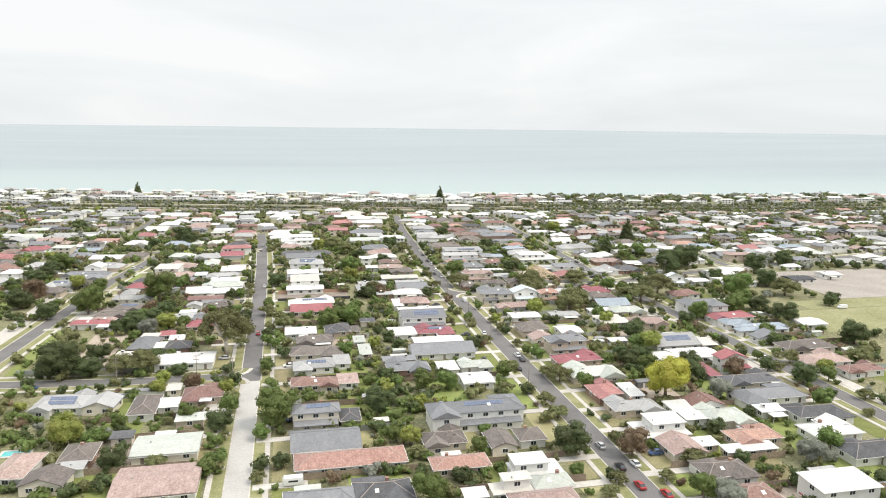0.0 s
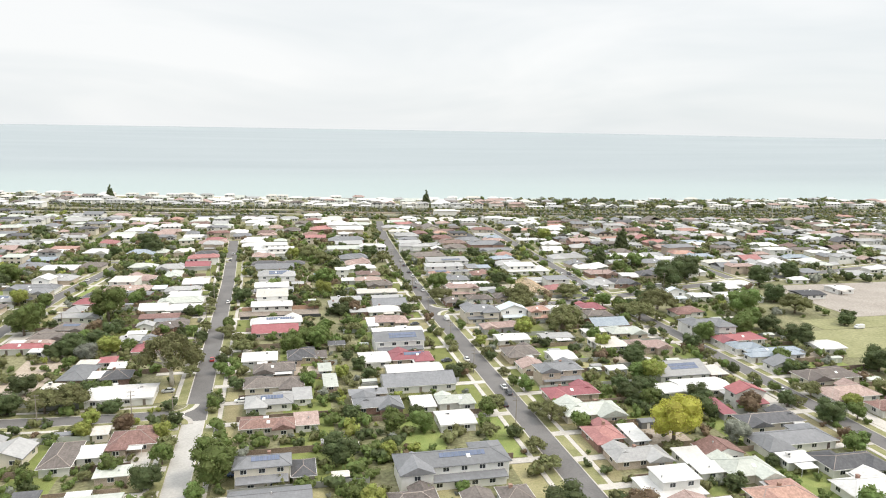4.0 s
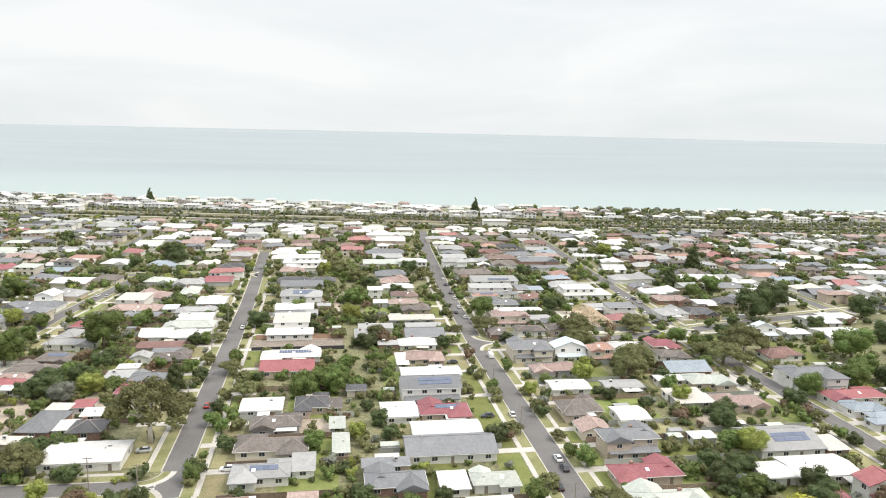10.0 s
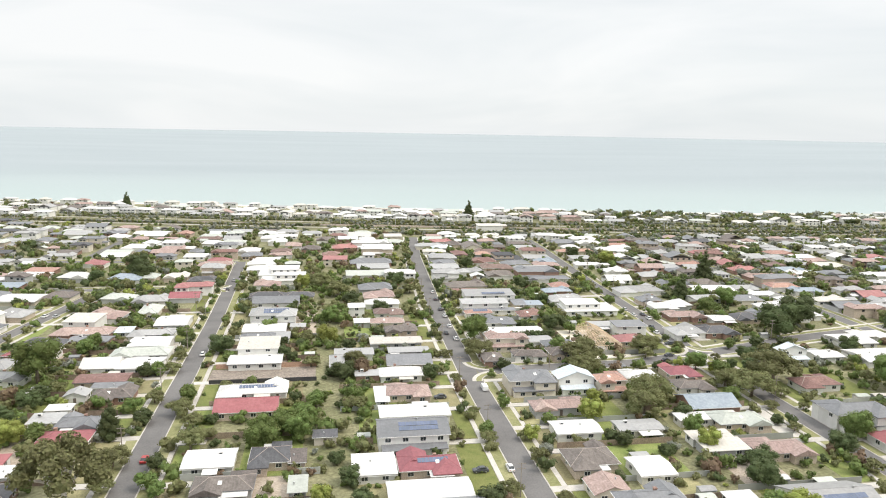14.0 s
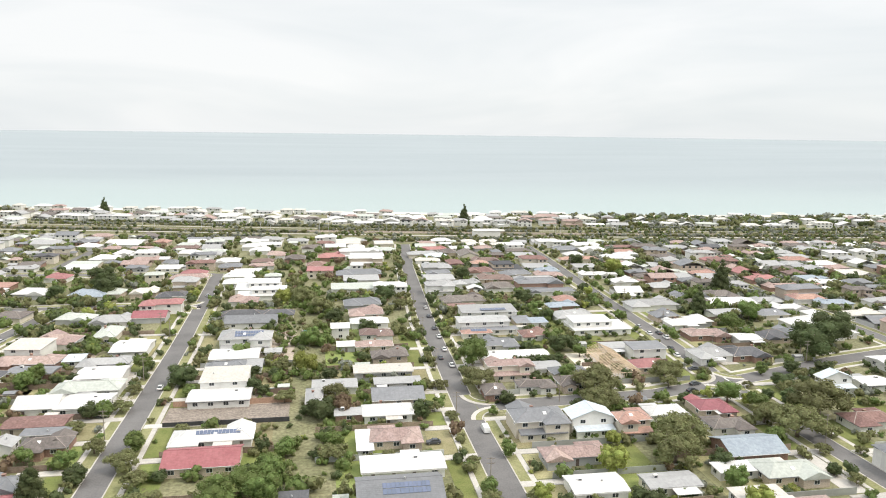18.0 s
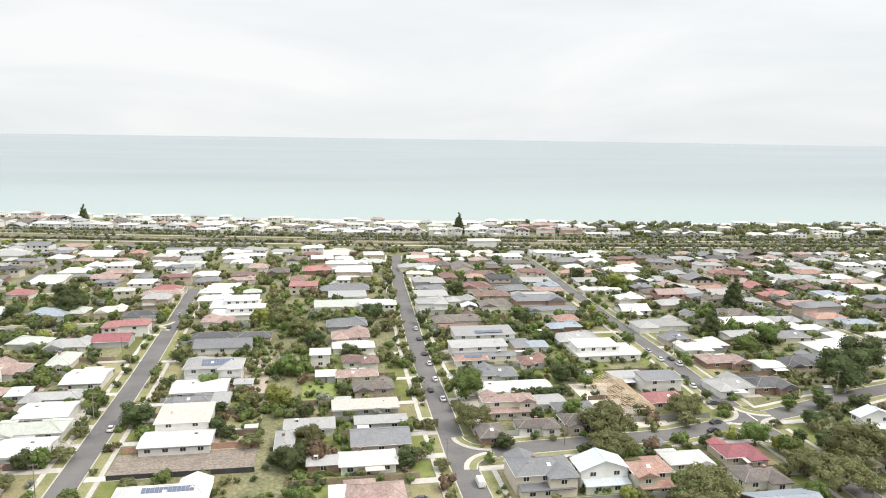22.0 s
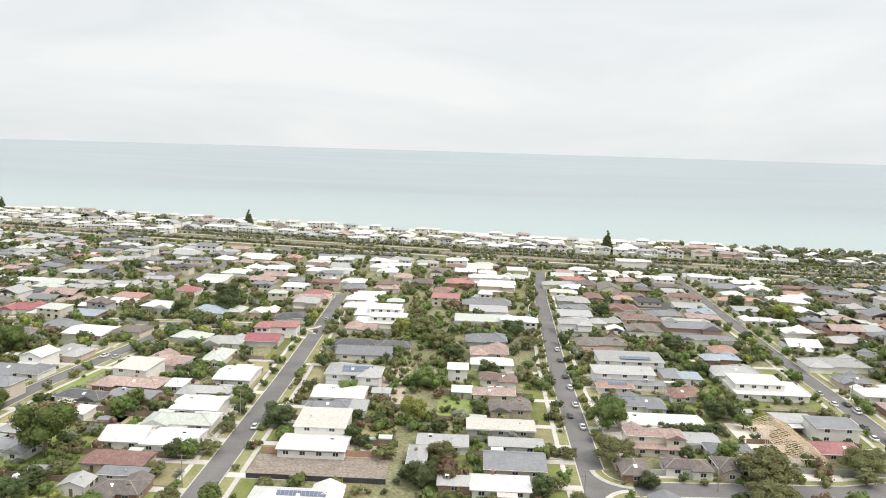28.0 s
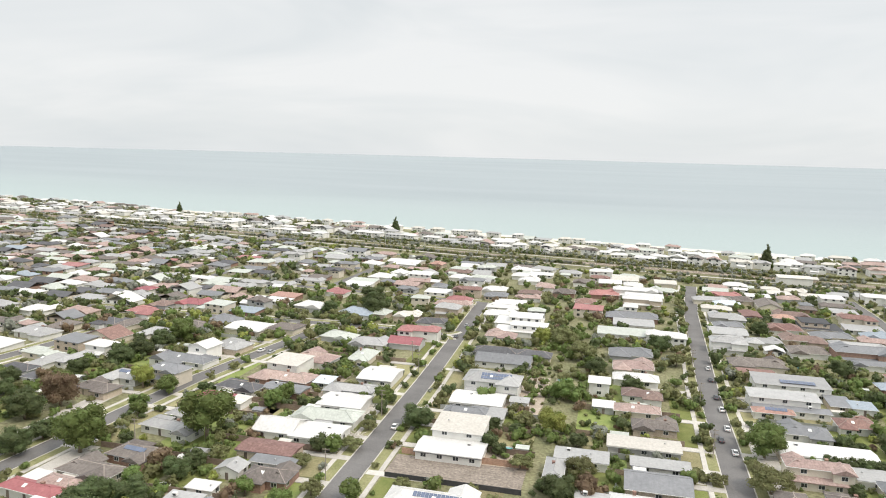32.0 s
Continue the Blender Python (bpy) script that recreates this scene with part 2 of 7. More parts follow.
M_FASCIA = mat("fascia_paint", (0.6, 0.59, 0.57), (0.74, 0.73, 0.71), 0.6, 0.6, vary=0.15)
M_FRAME = mat("window_frame_paint", (0.72, 0.72, 0.7), (0.8, 0.8, 0.78), 1.0, 0.5)
M_GLASS = mat("window_glass", (0.03, 0.035, 0.04), (0.06, 0.065, 0.07), 0.7, 0.08, spec=0.6, vary=0.3)
M_SOLAR = mat("solar_cell", (0.1, 0.125, 0.19), (0.14, 0.17, 0.25), 0.6, 0.15, spec=0.6, vary=0.1)
M_PANEL_RIM = mat("solar_rim", (0.5, 0.5, 0.5), (0.6, 0.6, 0.6), 1, 0.4, 0.6)
M_FENCE = mat("paling_fence", (0.17, 0.13, 0.1), (0.3, 0.235, 0.18), 0.35, 0.9, vary=0.25, fine=0.25, bscale=3.0)
M_FENCE_M = mat("metal_fence", (0.3, 0.31, 0.29), (0.4, 0.41, 0.38), 0.4, 0.7, vary=0.3)
M_BARK = mat("bark", (0.16, 0.12, 0.09), (0.3, 0.25, 0.2), 1.5, 0.95, fine=0.3, bscale=5)
M_GUM = mat("pale_gum_bark", (0.45, 0.41, 0.36), (0.62, 0.58, 0.52), 0.8, 0.9, fine=0.15, bscale=4)
LEAF = {
    "g": mat("green_leaves", (0.115, 0.16, 0.044), (0.2, 0.255, 0.085), 0.5, 0.7, vary=0.22, island=0.28, leaf=0.36),
    "d": mat("dark_green_leaves", (0.072, 0.098, 0.04), (0.135, 0.163, 0.068), 0.5, 0.7, vary=0.2, island=0.28, leaf=0.36),
    "o": mat("olive_leaves", (0.15, 0.16, 0.068), (0.25, 0.25, 0.115), 0.5, 0.75, vary=0.2, island=0.28, leaf=0.36),
    "y": mat("yellow_leaves", (0.37, 0.375, 0.055), (0.55, 0.53, 0.12), 0.5, 0.7, vary=0.05, island=0.2, leaf=0.36),
    "l": mat("lime_leaves", (0.22, 0.26, 0.06), (0.37, 0.39, 0.115), 0.5, 0.7, vary=0.15, island=0.26, leaf=0.36),
    "n": mat("bronze_leaves", (0.17, 0.125, 0.075), (0.26, 0.185, 0.125), 0.5, 0.75, vary=0.15, island=0.28, leaf=0.36),
    "e": mat("silver_leaves", (0.22, 0.235, 0.19), (0.31, 0.32, 0.27), 0.5, 0.75, vary=0.12, island=0.22, leaf=0.36),
}
M_TYRE = mat("tyre_rubber", (0.02, 0.02, 0.02), (0.035, 0.035, 0.035), 2, 0.9)
M_POLE = mat("weathered_pole", (0.22, 0.19, 0.16), (0.34, 0.3, 0.26), 1.5, 0.9, fine=0.2)
M_WHITE = mat("white_gloss", (0.76, 0.76, 0.75), (0.82, 0.82, 0.81), 0.8, 0.35)


def sea_material():
    m = bpy.data.materials.new("shallow_sea")
    m.use_nodes = True
    n, l = m.node_tree.nodes, m.node_tree.links
    b = n["Principled BSDF"]
    geo = n.new("ShaderNodeNewGeometry")
    n1 = n.new("ShaderNodeTexNoise")
    mp = n.new("ShaderNodeMapping")
    mp.inputs["Scale"].default_value = (0.0012, 0.005, 0.005)
    n1.inputs["Scale"].default_value, n1.inputs["Detail"].default_value = 1.0, 5.0
    ramp = n.new("ShaderNodeValToRGB")
    ramp.color_ramp.elements[0].position, ramp.color_ramp.elements[1].position = 0.3, 0.7
    ramp.color_ramp.elements[0].color = (0.262, 0.302, 0.32, 1)
    ramp.color_ramp.elements[1].color = (0.3, 0.34, 0.355, 1)
    l.new(geo.outputs["Position"], mp.inputs["Vector"])
    l.new(mp.outputs["Vector"], n1.inputs["Vector"])
    l.new(n1.outputs["Fac"], ramp.inputs["Fac"])
    # paler and greener over the shallows
    sp = n.new("ShaderNodeSeparateXYZ")
    ml = n.new("ShaderNodeMath")
    ml.operation, ml.inputs[1].default_value = "MULTIPLY_ADD", 0.17
    mr = n.new("ShaderNodeMapRange")
    mr.inputs["From Min"].default_value, mr.inputs["From Max"].default_value = 980, 1700
    mr.interpolation_type = "SMOOTHSTEP"
    mx = n.new("ShaderNodeMixRGB")
    mx.inputs["Color1"].default_value = (0.33, 0.392, 0.387, 1)
    l.new(geo.outputs["Position"], sp.inputs["Vector"])
    l.new(sp.outputs["X"], ml.inputs[0])
    l.new(sp.outputs["Y"], ml.inputs[2])
    l.new(ml.outputs["Value"], mr.inputs["Value"])
    l.new(mr.outputs["Result"], mx.inputs["Fac"])
    l.new(ramp.outputs["Color"], mx.inputs["Color2"])
    l.new(mx.outputs["Color"], b.inputs["Base Color"])
    b.inputs["Roughness"].default_value = 0.45
    b.inputs["IOR"].default_value = 1.33
    nb = n.new("ShaderNodeTexNoise")
    nb.inputs["Scale"].default_value, nb.inputs["Detail"].default_value = 0.15, 6.0
    l.new(geo.outputs["Position"], nb.inputs["Vector"])
    bp = n.new("ShaderNodeBump")
    bp.inputs["Strength"].default_value, bp.inputs["Distance"].default_value = 0.6, 1.0
    l.new(nb.outputs["Fac"], bp.inputs["Height"])
    l.new(bp.outputs["Normal"], b.inputs["Normal"])
    return m


M_SEA = sea_material()


# ---------- mesh helpers ----------
def mesh(name, verts, faces, material, smooth=False):
    me = bpy.data.meshes.new(name)
    me.from_pydata(verts, [], faces)
    if material:
        me.materials.append(material)
    if smooth:
        me.polygons.foreach_set("use_smooth", [True] * len(me.polygons))
    return me


def piece(name, me, parent=None, at=(0, 0, 0), rz=0.0, label="", rx=0.0, ry=0.0):
    ob = new(name, me)
    ob.parent = parent
    ob.location = at
    ob.rotation_euler = (radians(rx), radians(ry), radians(rz))
    if label:
        tagged(ob, label)
    return ob


def empty(name, x, y, z=0.0, rz=0.0):
    ob = new(name)
    ob.empty_display_size = 0.5
    ob.location = (x, y, z)
    ob.rotation_euler = (0, 0, radians(rz))
    return ob


class Geo:
    """Vertices and faces gathered box by box."""

    def __init__(self):
        self.v, self.f = [], []

    def add(self, verts, faces):
        k = len(self.v)
        self.v += verts
        self.f += [tuple(i + k for i in q) for q in faces]
        return self

    def box(self, x0, y0, z0, x1, y1, z1):
        return self.add([(x0, y0, z0), (x1, y0, z0), (x1, y1, z0), (x0, y1, z0), (x0, y0, z1), (x1, y0, z1), (x1, y1, z1), (x0, y1, z1)],
                        [(3, 2, 1, 0), (4, 5, 6, 7), (0, 1, 5, 4), (1, 2, 6, 5), (2, 3, 7, 6), (3, 0, 4, 7)])

    def tube(self, a, b, r0, r1, n=7):
        a, b = Vector(a), Vector(b)
        d = (b - a).normalized()
        u = d.orthogonal().normalized()
        w = d.cross(u)
        ring = lambda c, r: [tuple(c + r * (math.cos(6.2832 * i / n) * u + math.sin(6.2832 * i / n) * w)) for i in range(n)]
        return self.add(ring(a, r0) + ring(b, r1), [(i, (i + 1) % n, n + (i + 1) % n, n + i) for i in range(n)] + [tuple(range(n))[::-1], tuple(range(n, 2 * n))])

    def mesh(self, name, material, smooth=False):
        return mesh(name, self.v, self.f, material, smooth)


def offset_line(line, o):
    """The polyline shifted sideways by o metres (to the right of its direction)."""
    out = []
    for i, p in enumerate(line):
        a, b = Vector(line[max(i - 1, 0)]), Vector(line[min(i + 1, len(line) - 1)])
        d = (b - a).normalized()
        out.append((p[0] + d.y * o, p[1] - d.x * o))
    return out


def ribbon(name, line, o0, o1, top, thick, material, label="", category="", kind="structure"):
    """A slab that follows a polyline between two side offsets."""
    a, b = offset_line(line, o0), offset_line(line, o1)
    n = len(line)
    v = [(*p, top) for p in a] + [(*p, top) for p in b] + [(*p, top - thick) for p in a] + [(*p, top - thick) for p in b]
    f = []
    for i in range(n - 1):
        f += [(i, n + i, n + i + 1, i + 1), (i, i + 1, 2 * n + i + 1, 2 * n + i), (n + i + 1, n + i, 3 * n + i, 3 * n + i + 1)]
    f += [(0, 2 * n, 3 * n, n), (n - 1, 2 * n - 1, 4 * n - 1, 3 * n - 1)]
    ob = new(name, mesh(name, v, f, material))
    return tagged(ob, label, category, kind=kind)


def spot(line, s):
    """Point and heading at s metres along a polyline."""
    for i in range(len(line) - 1):
        a, b = Vector(line[i]), Vector(line[i + 1])
        d = (b - a).length
        if s <= d or i == len(line) - 2:
            u = (b - a) / d
            return a + u * s, u
        s -= d


def length(line):
    return sum((Vector(line[i + 1]) - Vector(line[i])).length for i in range(len(line) - 1))


# ---------- land, beach and sea ----------
def coast(x):
    """The shore's y at x."""
    return 984 - 0.19 * x + (0.00012 * x * x if x > 0 else 0.00002 * x * x)


def rail_y(x):
    return coast(x) - 163 + 0.01 * x


def strip(name, f0, f1, z0, z1, material, x0=-2600, x1=2600, step=100, label="", category=""):
    xs = list(range(x0, x1 + 1, step))
    n = len(xs)
    v = [(x, f0(x), z0) for x in xs] + [(x, f1(x), z1) for x in xs]
    ob = new(name, mesh(name, v, [(i, i + 1, n + i + 1, n + i) for i in range(n - 1)], material))
    return tagged(ob, label, category, kind="structure")


strip("ground", lambda x: -900, lambda x: coast(x) - 20, 0, 0, M_GROUND, label="suburban ground of dry grass and soil", category="ground")
strip("beach", lambda x: coast(x) - 20, lambda x: coast(x) + 14, 0, -1.3, M_SAND, label="narrow strip of pale beach sand", category="beach")


def sea():
    v, f = [], []
    radii = [0, 300, 700, 1100, 1500, 2000, 2600, 3300, 4000, 4720]
    n = 120
    for r in radii:
        for i in range(n + 1):
            a = radians(-5 + 190 * i / n)
            x, y = r * math.cos(a), 150 + r * math.sin(a)
            v.append((x, max(y, 0), -1.0 if r <= 1500 else -1.0 + 66 * (r - 1500) / 3220))
    for k in range(len(radii) - 1):
        for i in range(n):
            f.append((k * (n + 1) + i, (k + 1) * (n + 1) + i, (k + 1) * (n + 1) + i + 1, k * (n + 1) + i + 1))
    tagged(new("water", mesh("water", v, f, M_SEA, True)), "calm pale blue-green bay under cloud", "sea", kind="structure")


sea()

# ---------- streets ----------
STREETS = {
    "left": [(-55, -150), (-57, 285), (-58.8, 410), (-60, 480), (-62.8, 560), (-66, 636)],
    "mid": [(47, -150), (46.7, 300), (46, 400), (48, 500), (55, 645), (64, 742)],
    "right": [(148, -150), (148, 300), (146, 410), (150, 478), (154, 585), (159, 680), (160, 724)],
    "far_right": [(250, 432), (252, 560), (262, 716)],
    "far_left": [(-168, 150), (-150, 392), (-145, 459), (-136, 514), (-131, 550)],
    "west": [(-262, 150), (-240, 430), (-222, 547)],
}
CROSS = {
    "cross_south": [(-330, 311), (-200, 296), (-100, 286), (-60, 285)],
    "cross_north": [(-420, 548), (-217, 548), (-126, 555), (-67, 553)],
    "cross_east": [(50, 400.5), (116, 404), (163, 416), (204, 429), (420, 478)],
    "cross_far": [(-300, 650), (-180, 642), (-68, 634)],
    "rail_road": [(x, rail_y(x) - 44) for x in range(-700, 801, 100)],
    "beach_road": [(x, rail_y(x) + 36) for x in range(-700, 801, 100)],
}


def part_of(line, s0, s1):
    """The stretch of a polyline from s0 to s1 metres."""
    s0, s1 = max(s0, 0), min(s1, length(line))
    out, run = [tuple(spot(line, s0)[0])], 0.0
    for i in range(len(line) - 1):
        run += (Vector(line[i + 1]) - Vector(line[i])).length
        if s0 + 0.5 < run < s1 - 0.5:
            out.append(line[i + 1])
    return out + [tuple(spot(line, s1)[0])]


def street(line, wide, road_material, gaps=(), z=0.03, verge=3.05, paths=True):
    """A carriageway with kerbs, verges and footpaths; gaps: (side, from, to) along it, where another street joins."""
    h = wide / 2
    ribbon("road", line, -h, h, z, 0.3, road_material, "worn grey asphalt street between kerbs" if road_material is M_ASPHALT else "pale worn concrete street between kerbs", "road")
    for s in (-1, 1):
        a, spans = 0.0, []
        for side, g0, g1 in sorted(gaps, key=lambda g: g[1]):
            if side == s:
                spans.append((a, g0))
                a = g1
        spans.append((a, length(line)))
        for g0, g1 in spans:
            if g1 - g0 < 4:
                continue
            ln = part_of(line, g0, g1)
            ribbon("kerb", ln, s * h, s * (h + 0.35), 0.15 + z - 0.03, 0.3, M_CONC, "pale concrete kerb beside the road", "kerb")
            ribbon("verge", ln, s * (h + 0.35), s * (h + 0.35 + verge), 0.12 + z - 0.03, 0.3, M_VERGE, "dry grass verge beside the kerb", "verge")
            if paths:
                ribbon("footpath", ln, s * (h + 0.35 + verge), s * (h + 1.8 + verge), 0.14 + z - 0.03, 0.3, M_CONC, "pale concrete footpath", "pavement")


street([(-57, 279), (-58.8, 410), (-60, 480), (-62.8, 560), (-66, 636)], 7.0, M_ASPHALT, [(-1, 0, 14.3), (-1, 266, 282.5)])
street([(-54.4, -150), (-57, 279)], 6.2, M_ROADCON, [(-1, 426.7, 430)])
street(STREETS["mid"], 7.4, M_ASPHALT, [(1, 539.5, 562)])
street(STREETS["right"], 7.0, M_ASPHALT, [(1, 553, 573), (-1, 550, 571)])
street(STREETS["far_right"], 7.0, M_ASPHALT)
street(STREETS["far_left"], 7.0, M_ASPHALT, [(-1, 126, 140), (1, 126, 140)])
street(STREETS["west"], 7.0, M_ASPHALT)
street(CROSS["cross_south"], 6.6, M_ASPHALT, [(1, 261, 290), (-1, 261, 290), (-1, 166, 182), (1, 166, 182)], 0.034)
street(CROSS["cross_north"], 6.4, M_ASPHALT, [(1, 344, 360), (-1, 344, 360), (1, 280, 300)], 0.034)
street(CROSS["cross_east"], 8.0, M_ASPHALT, [(1, 0, 7.5), (-1, 0, 7.5), (1, 86, 107), (-1, 86, 107)], 0.034, 2.4)
street(CROSS["cross_far"], 6.6, M_ASPHALT, (), 0.034)
street(CROSS["rail_road"], 7.0, M_ASPHALT, (), 0.04, 3.0, False)
street(CROSS["beach_road"], 8.0, M_ASPHALT, (), 0.04, 2.0, False)


def corner(x, y, dx, dy, r, verge=2.4):
    """The rounded corner of a junction; the block lies towards (dx, dy) of the point where the road edges meet."""
    arc = []
    for i in range(9):
        a = math.pi / 2 * i / 8
        arc.append((x + dx * r * (1 - math.sin(a)), y + dy * r * (1 - math.cos(a))))
    v = [(x, y, 0.037)] + [(*p, 0.037) for p in arc]
    f = [(0, i, i + 1) if dx * dy < 0 else (0, i + 1, i) for i in range(1, 9)]
    tagged(new("road", mesh("road", v, f, M_ASPHALT)), "asphalt at the rounded corner of a junction", "road", kind="structure")
    s = 1 if dx * dy > 0 else -1
    ribbon("kerb", arc, 0, -s * 0.35, 0.152, 0.3, M_CONC, "curved pale concrete kerb at the junction", "kerb")
    ribbon("verge", arc, -s * 0.35, -s * verge, 0.122, 0.3, M_VERGE, "grass corner verge at the junction", "verge")
    ribbon("footpath", arc, -s * verge, -s * (verge + 1.5), 0.142, 0.3, M_CONC, "pale concrete corner footpath", "pavement")


corner(49.7, 404.6, 1, 1, 7)
corner(49.7, 396.6, 1, -1, 7)
corner(142.5, 415, -1, 1, 6)
corner(142.5, 406.6, -1, -1, 6)
corner(149.8, 417, 1, 1, 6)
corner(149.8, 408.6, 1, -1, 6)
corner(-60.6, 288.3, -1, 1, 5)
corner(-60.9, 281.7, -1, -1, 5)
corner(-66.2, 556.2, -1, 1, 5)
corner(-66.0, 549.8, -1, -1, 5)
# give-way lines where the side street meets the through street
for x0, y0, x1, y1 in ((-60.9, 285.3, -60.5, 288.0), (-60.9, 278.6, -60.5, 284.6), (138.5, 405, 139, 411), (148.2, 410.5, 148.7, 417)):
    tagged(new("line_marking", Geo().box(x0, y0, 0.03, x1, y1, 0.05).mesh("line_marking", M_PAINT)), "white painted line at the road junction", "road marking", kind="structure")


# ---------- houses ----------
# footprints taken: x, y, half sizes; first the bare block, the building site and the fields
FOOT = [(-31, 405, 20, 8), (108, 431, 9, 19), (238, 315, 36, 20), (262, 344, 40, 9), (300, 388, 46, 36)]
HOUSES = []        # the same for the houses alone
WINDOW = Geo().box(-0.85, -0.05, 0, 0.85, 0.05, 0.09).box(-0.85, -0.05, 1.21, 0.85, 0.05, 1.3).box(-0.85, -0.05, 0.09, -0.77, 0.05, 1.21).box(
    0.77, -0.05, 0.09, 0.85, 0.05, 1.21).box(-0.035, -0.04, 0.09, 0.035, 0.04, 1.21).mesh("window_frame", M_FRAME)
PANE = Geo().box(-0.77, -0.02, 0.09, 0.77, 0.01, 1.21).mesh("pane", M_GLASS)
DOOR = Geo().box(-0.45, -0.05, 0, 0.45, 0.03, 2.05).mesh("front_door", mat("door_paint", (0.12, 0.1, 0.09), (0.25, 0.2, 0.17), 1, 0.5, vary=0.4))
GARAGE = Geo().box(-1.35, -0.06, 0, 1.35, 0.02, 2.15).mesh("garage_door", M_FASCIA)
CHIMNEY = Geo().box(-0.4, -0.4, 0, 0.4, 0.4, 1.7).box(-0.48, -0.48, 1.7, 0.48, 0.48, 1.85).mesh("chimney", WALL[2][1])
VENT = Geo().tube((0, 0, 0), (0, 0, 0.35), 0.13, 0.13, 8).tube((0, 0, 0.35), (0, 0, 0.65), 0.26, 0.2, 10).mesh("roof_vent", M_PANEL_RIM)
AIRCON = Geo().box(-0.55, -0.45, 0, 0.55, 0.45, 0.75).box(-0.6, -0.5, 0.75, 0.6, 0.5, 0.83).mesh("air_conditioner", M_FASCIA)
GRILLE = Geo().box(-0.42, -0.47, 0.12, 0.42, -0.44, 0.64).mesh("grille", M_GLASS)
SKYLIGHT = Geo().box(-0.5, -0.6, 0, 0.5, 0.6, 0.1).mesh("skylight", M_FRAME)
SOLAR = Geo().box(-0.48, -0.8, 0, 0.48, 0.8, 0.05).mesh("solar_panel", M_SOLAR)


def hip_roof(w, d, he, pitch=0.42, over=0.55, fascia=0.22):
    """A hipped roof as a closed solid; the ridge runs along the longer side."""
    W, D = w / 2 + over, d / 2 + over
    r = min(W, D)
    top = he + r * pitch
    v = [(-W, -D, he - fascia), (W, -D, he - fascia), (W, D, he - fascia), (-W, D, he - fascia), (-W, -D, he), (W, -D, he), (W, D, he), (-W, D, he)]
    if W >= D:
        v += [(-(W - r) - 0.05, 0, top), (W - r + 0.05, 0, top)]
        f = [(4, 5, 9, 8), (6, 7, 8, 9), (7, 4, 8), (5, 6, 9)]
    else:
        v += [(0, -(D - r) - 0.05, top), (0, D - r + 0.05, top)]
        f = [(4, 5, 8), (5, 6, 9, 8), (6, 7, 9), (7, 4, 8, 9)]
    f += [(3, 2, 1, 0), (0, 1, 5, 4), (1, 2, 6, 5), (2, 3, 7, 6), (3, 0, 4, 7)]
    return v, f, top


def gable_roof(w, d, he, axis="x", pitch=0.36, over=0.45, t=0.2):
    """A gabled roof of two thick slopes; the ridge runs along the axis."""
    L, S = (w / 2 + over, d / 2 + over) if axis == "x" else (d / 2 + over, w / 2 + over)
    top = he + S * pitch
    v = []
    for a in (-L, L):
        v += [(a, -S, he), (a, 0, top), (a, S, he), (a, S, he - t), (a, 0, top - t), (a, -S, he - t)]
    f = [(0, 6, 7, 1), (1, 7, 8, 2), (2, 8, 9, 3), (3, 9, 10, 4), (4, 10, 11, 5), (5, 11, 6, 0), (0, 1, 4, 5), (1, 2, 3, 4), (6, 11, 10, 7), (7, 10, 9, 8)]
    if axis == "y":
        v = [(-y, x, z) for x, y, z in v]
    return v, f, top


def flat_roof(w, d, he, slope=0.05, over=0.5, t=0.22):
    W, D = w / 2 + over, d / 2 + over
    s = D * slope
    v = [(-W, -D, he - s - t), (W, -D, he - s - t), (W, D, he + s - t), (-W, D, he + s - t), (-W, -D, he - s), (W, -D, he - s), (W, D, he + s), (-W, D, he + s)]
    return v, [(3, 2, 1, 0), (4, 5, 6, 7), (0, 1, 5, 4), (1, 2, 6, 5), (2, 3, 7, 6), (3, 0, 4, 7)], he + s


def move(v, dx, dy, dz=0.0):
    return [(a + dx, b + dy, c + dz) for a, b, c in v]


def hip_group(w, d, he, rg):
    """A hipped house as a cross of two or three ranges: (roof verts, faces) and (x0, y0, x1, y1) of the walls."""
    if d < 9 or w < 9:
        v, f, top = hip_roof(w, d, he)
        return [(v, f)], [(-w / 2, -d / 2, w / 2, d / 2)], top, (w, d)
    dm = d * rg.uniform(0.56, 0.68)
    v, f, top = hip_roof(w, dm, he)
    roofs, walls = [(v, f)], [(-w / 2, -dm / 2, w / 2, dm / 2)]
    side = rg.choice((-1, 1))
    for s in (-1, 1):
        ww = min(max(w * rg.uniform(0.38, 0.55), 4.5), dm * 0.98)
        ln = d / 2 + dm * 0.12
        ox = side * s * (w / 2 - ww / 2)
        oy = s * (d / 2 - ln / 2)
        if rg.random() < 0.45:
            wv, wf, wt = gable_roof(ww, ln, he, "y", 0.42, 0.5)
            wf = wf + [(5, 4, 3), (9, 10, 11)]
        else:
            wv, wf, wt = hip_roof(ww, ln + 2, he)
            wv = move(wv, 0, -s)
        roofs.append((move(wv, ox, oy, 0.012 if s > 0 else 0.02), wf))
        walls.append((ox - ww / 2 + 0.01, oy - ln / 2, ox + ww / 2 - 0.01, oy + ln / 2))
    return roofs, walls, top, (w, dm)


def wall_box(w, d, z0, z1):
    return Geo().box(-w / 2, -d / 2, z0, w / 2, d / 2, z1)


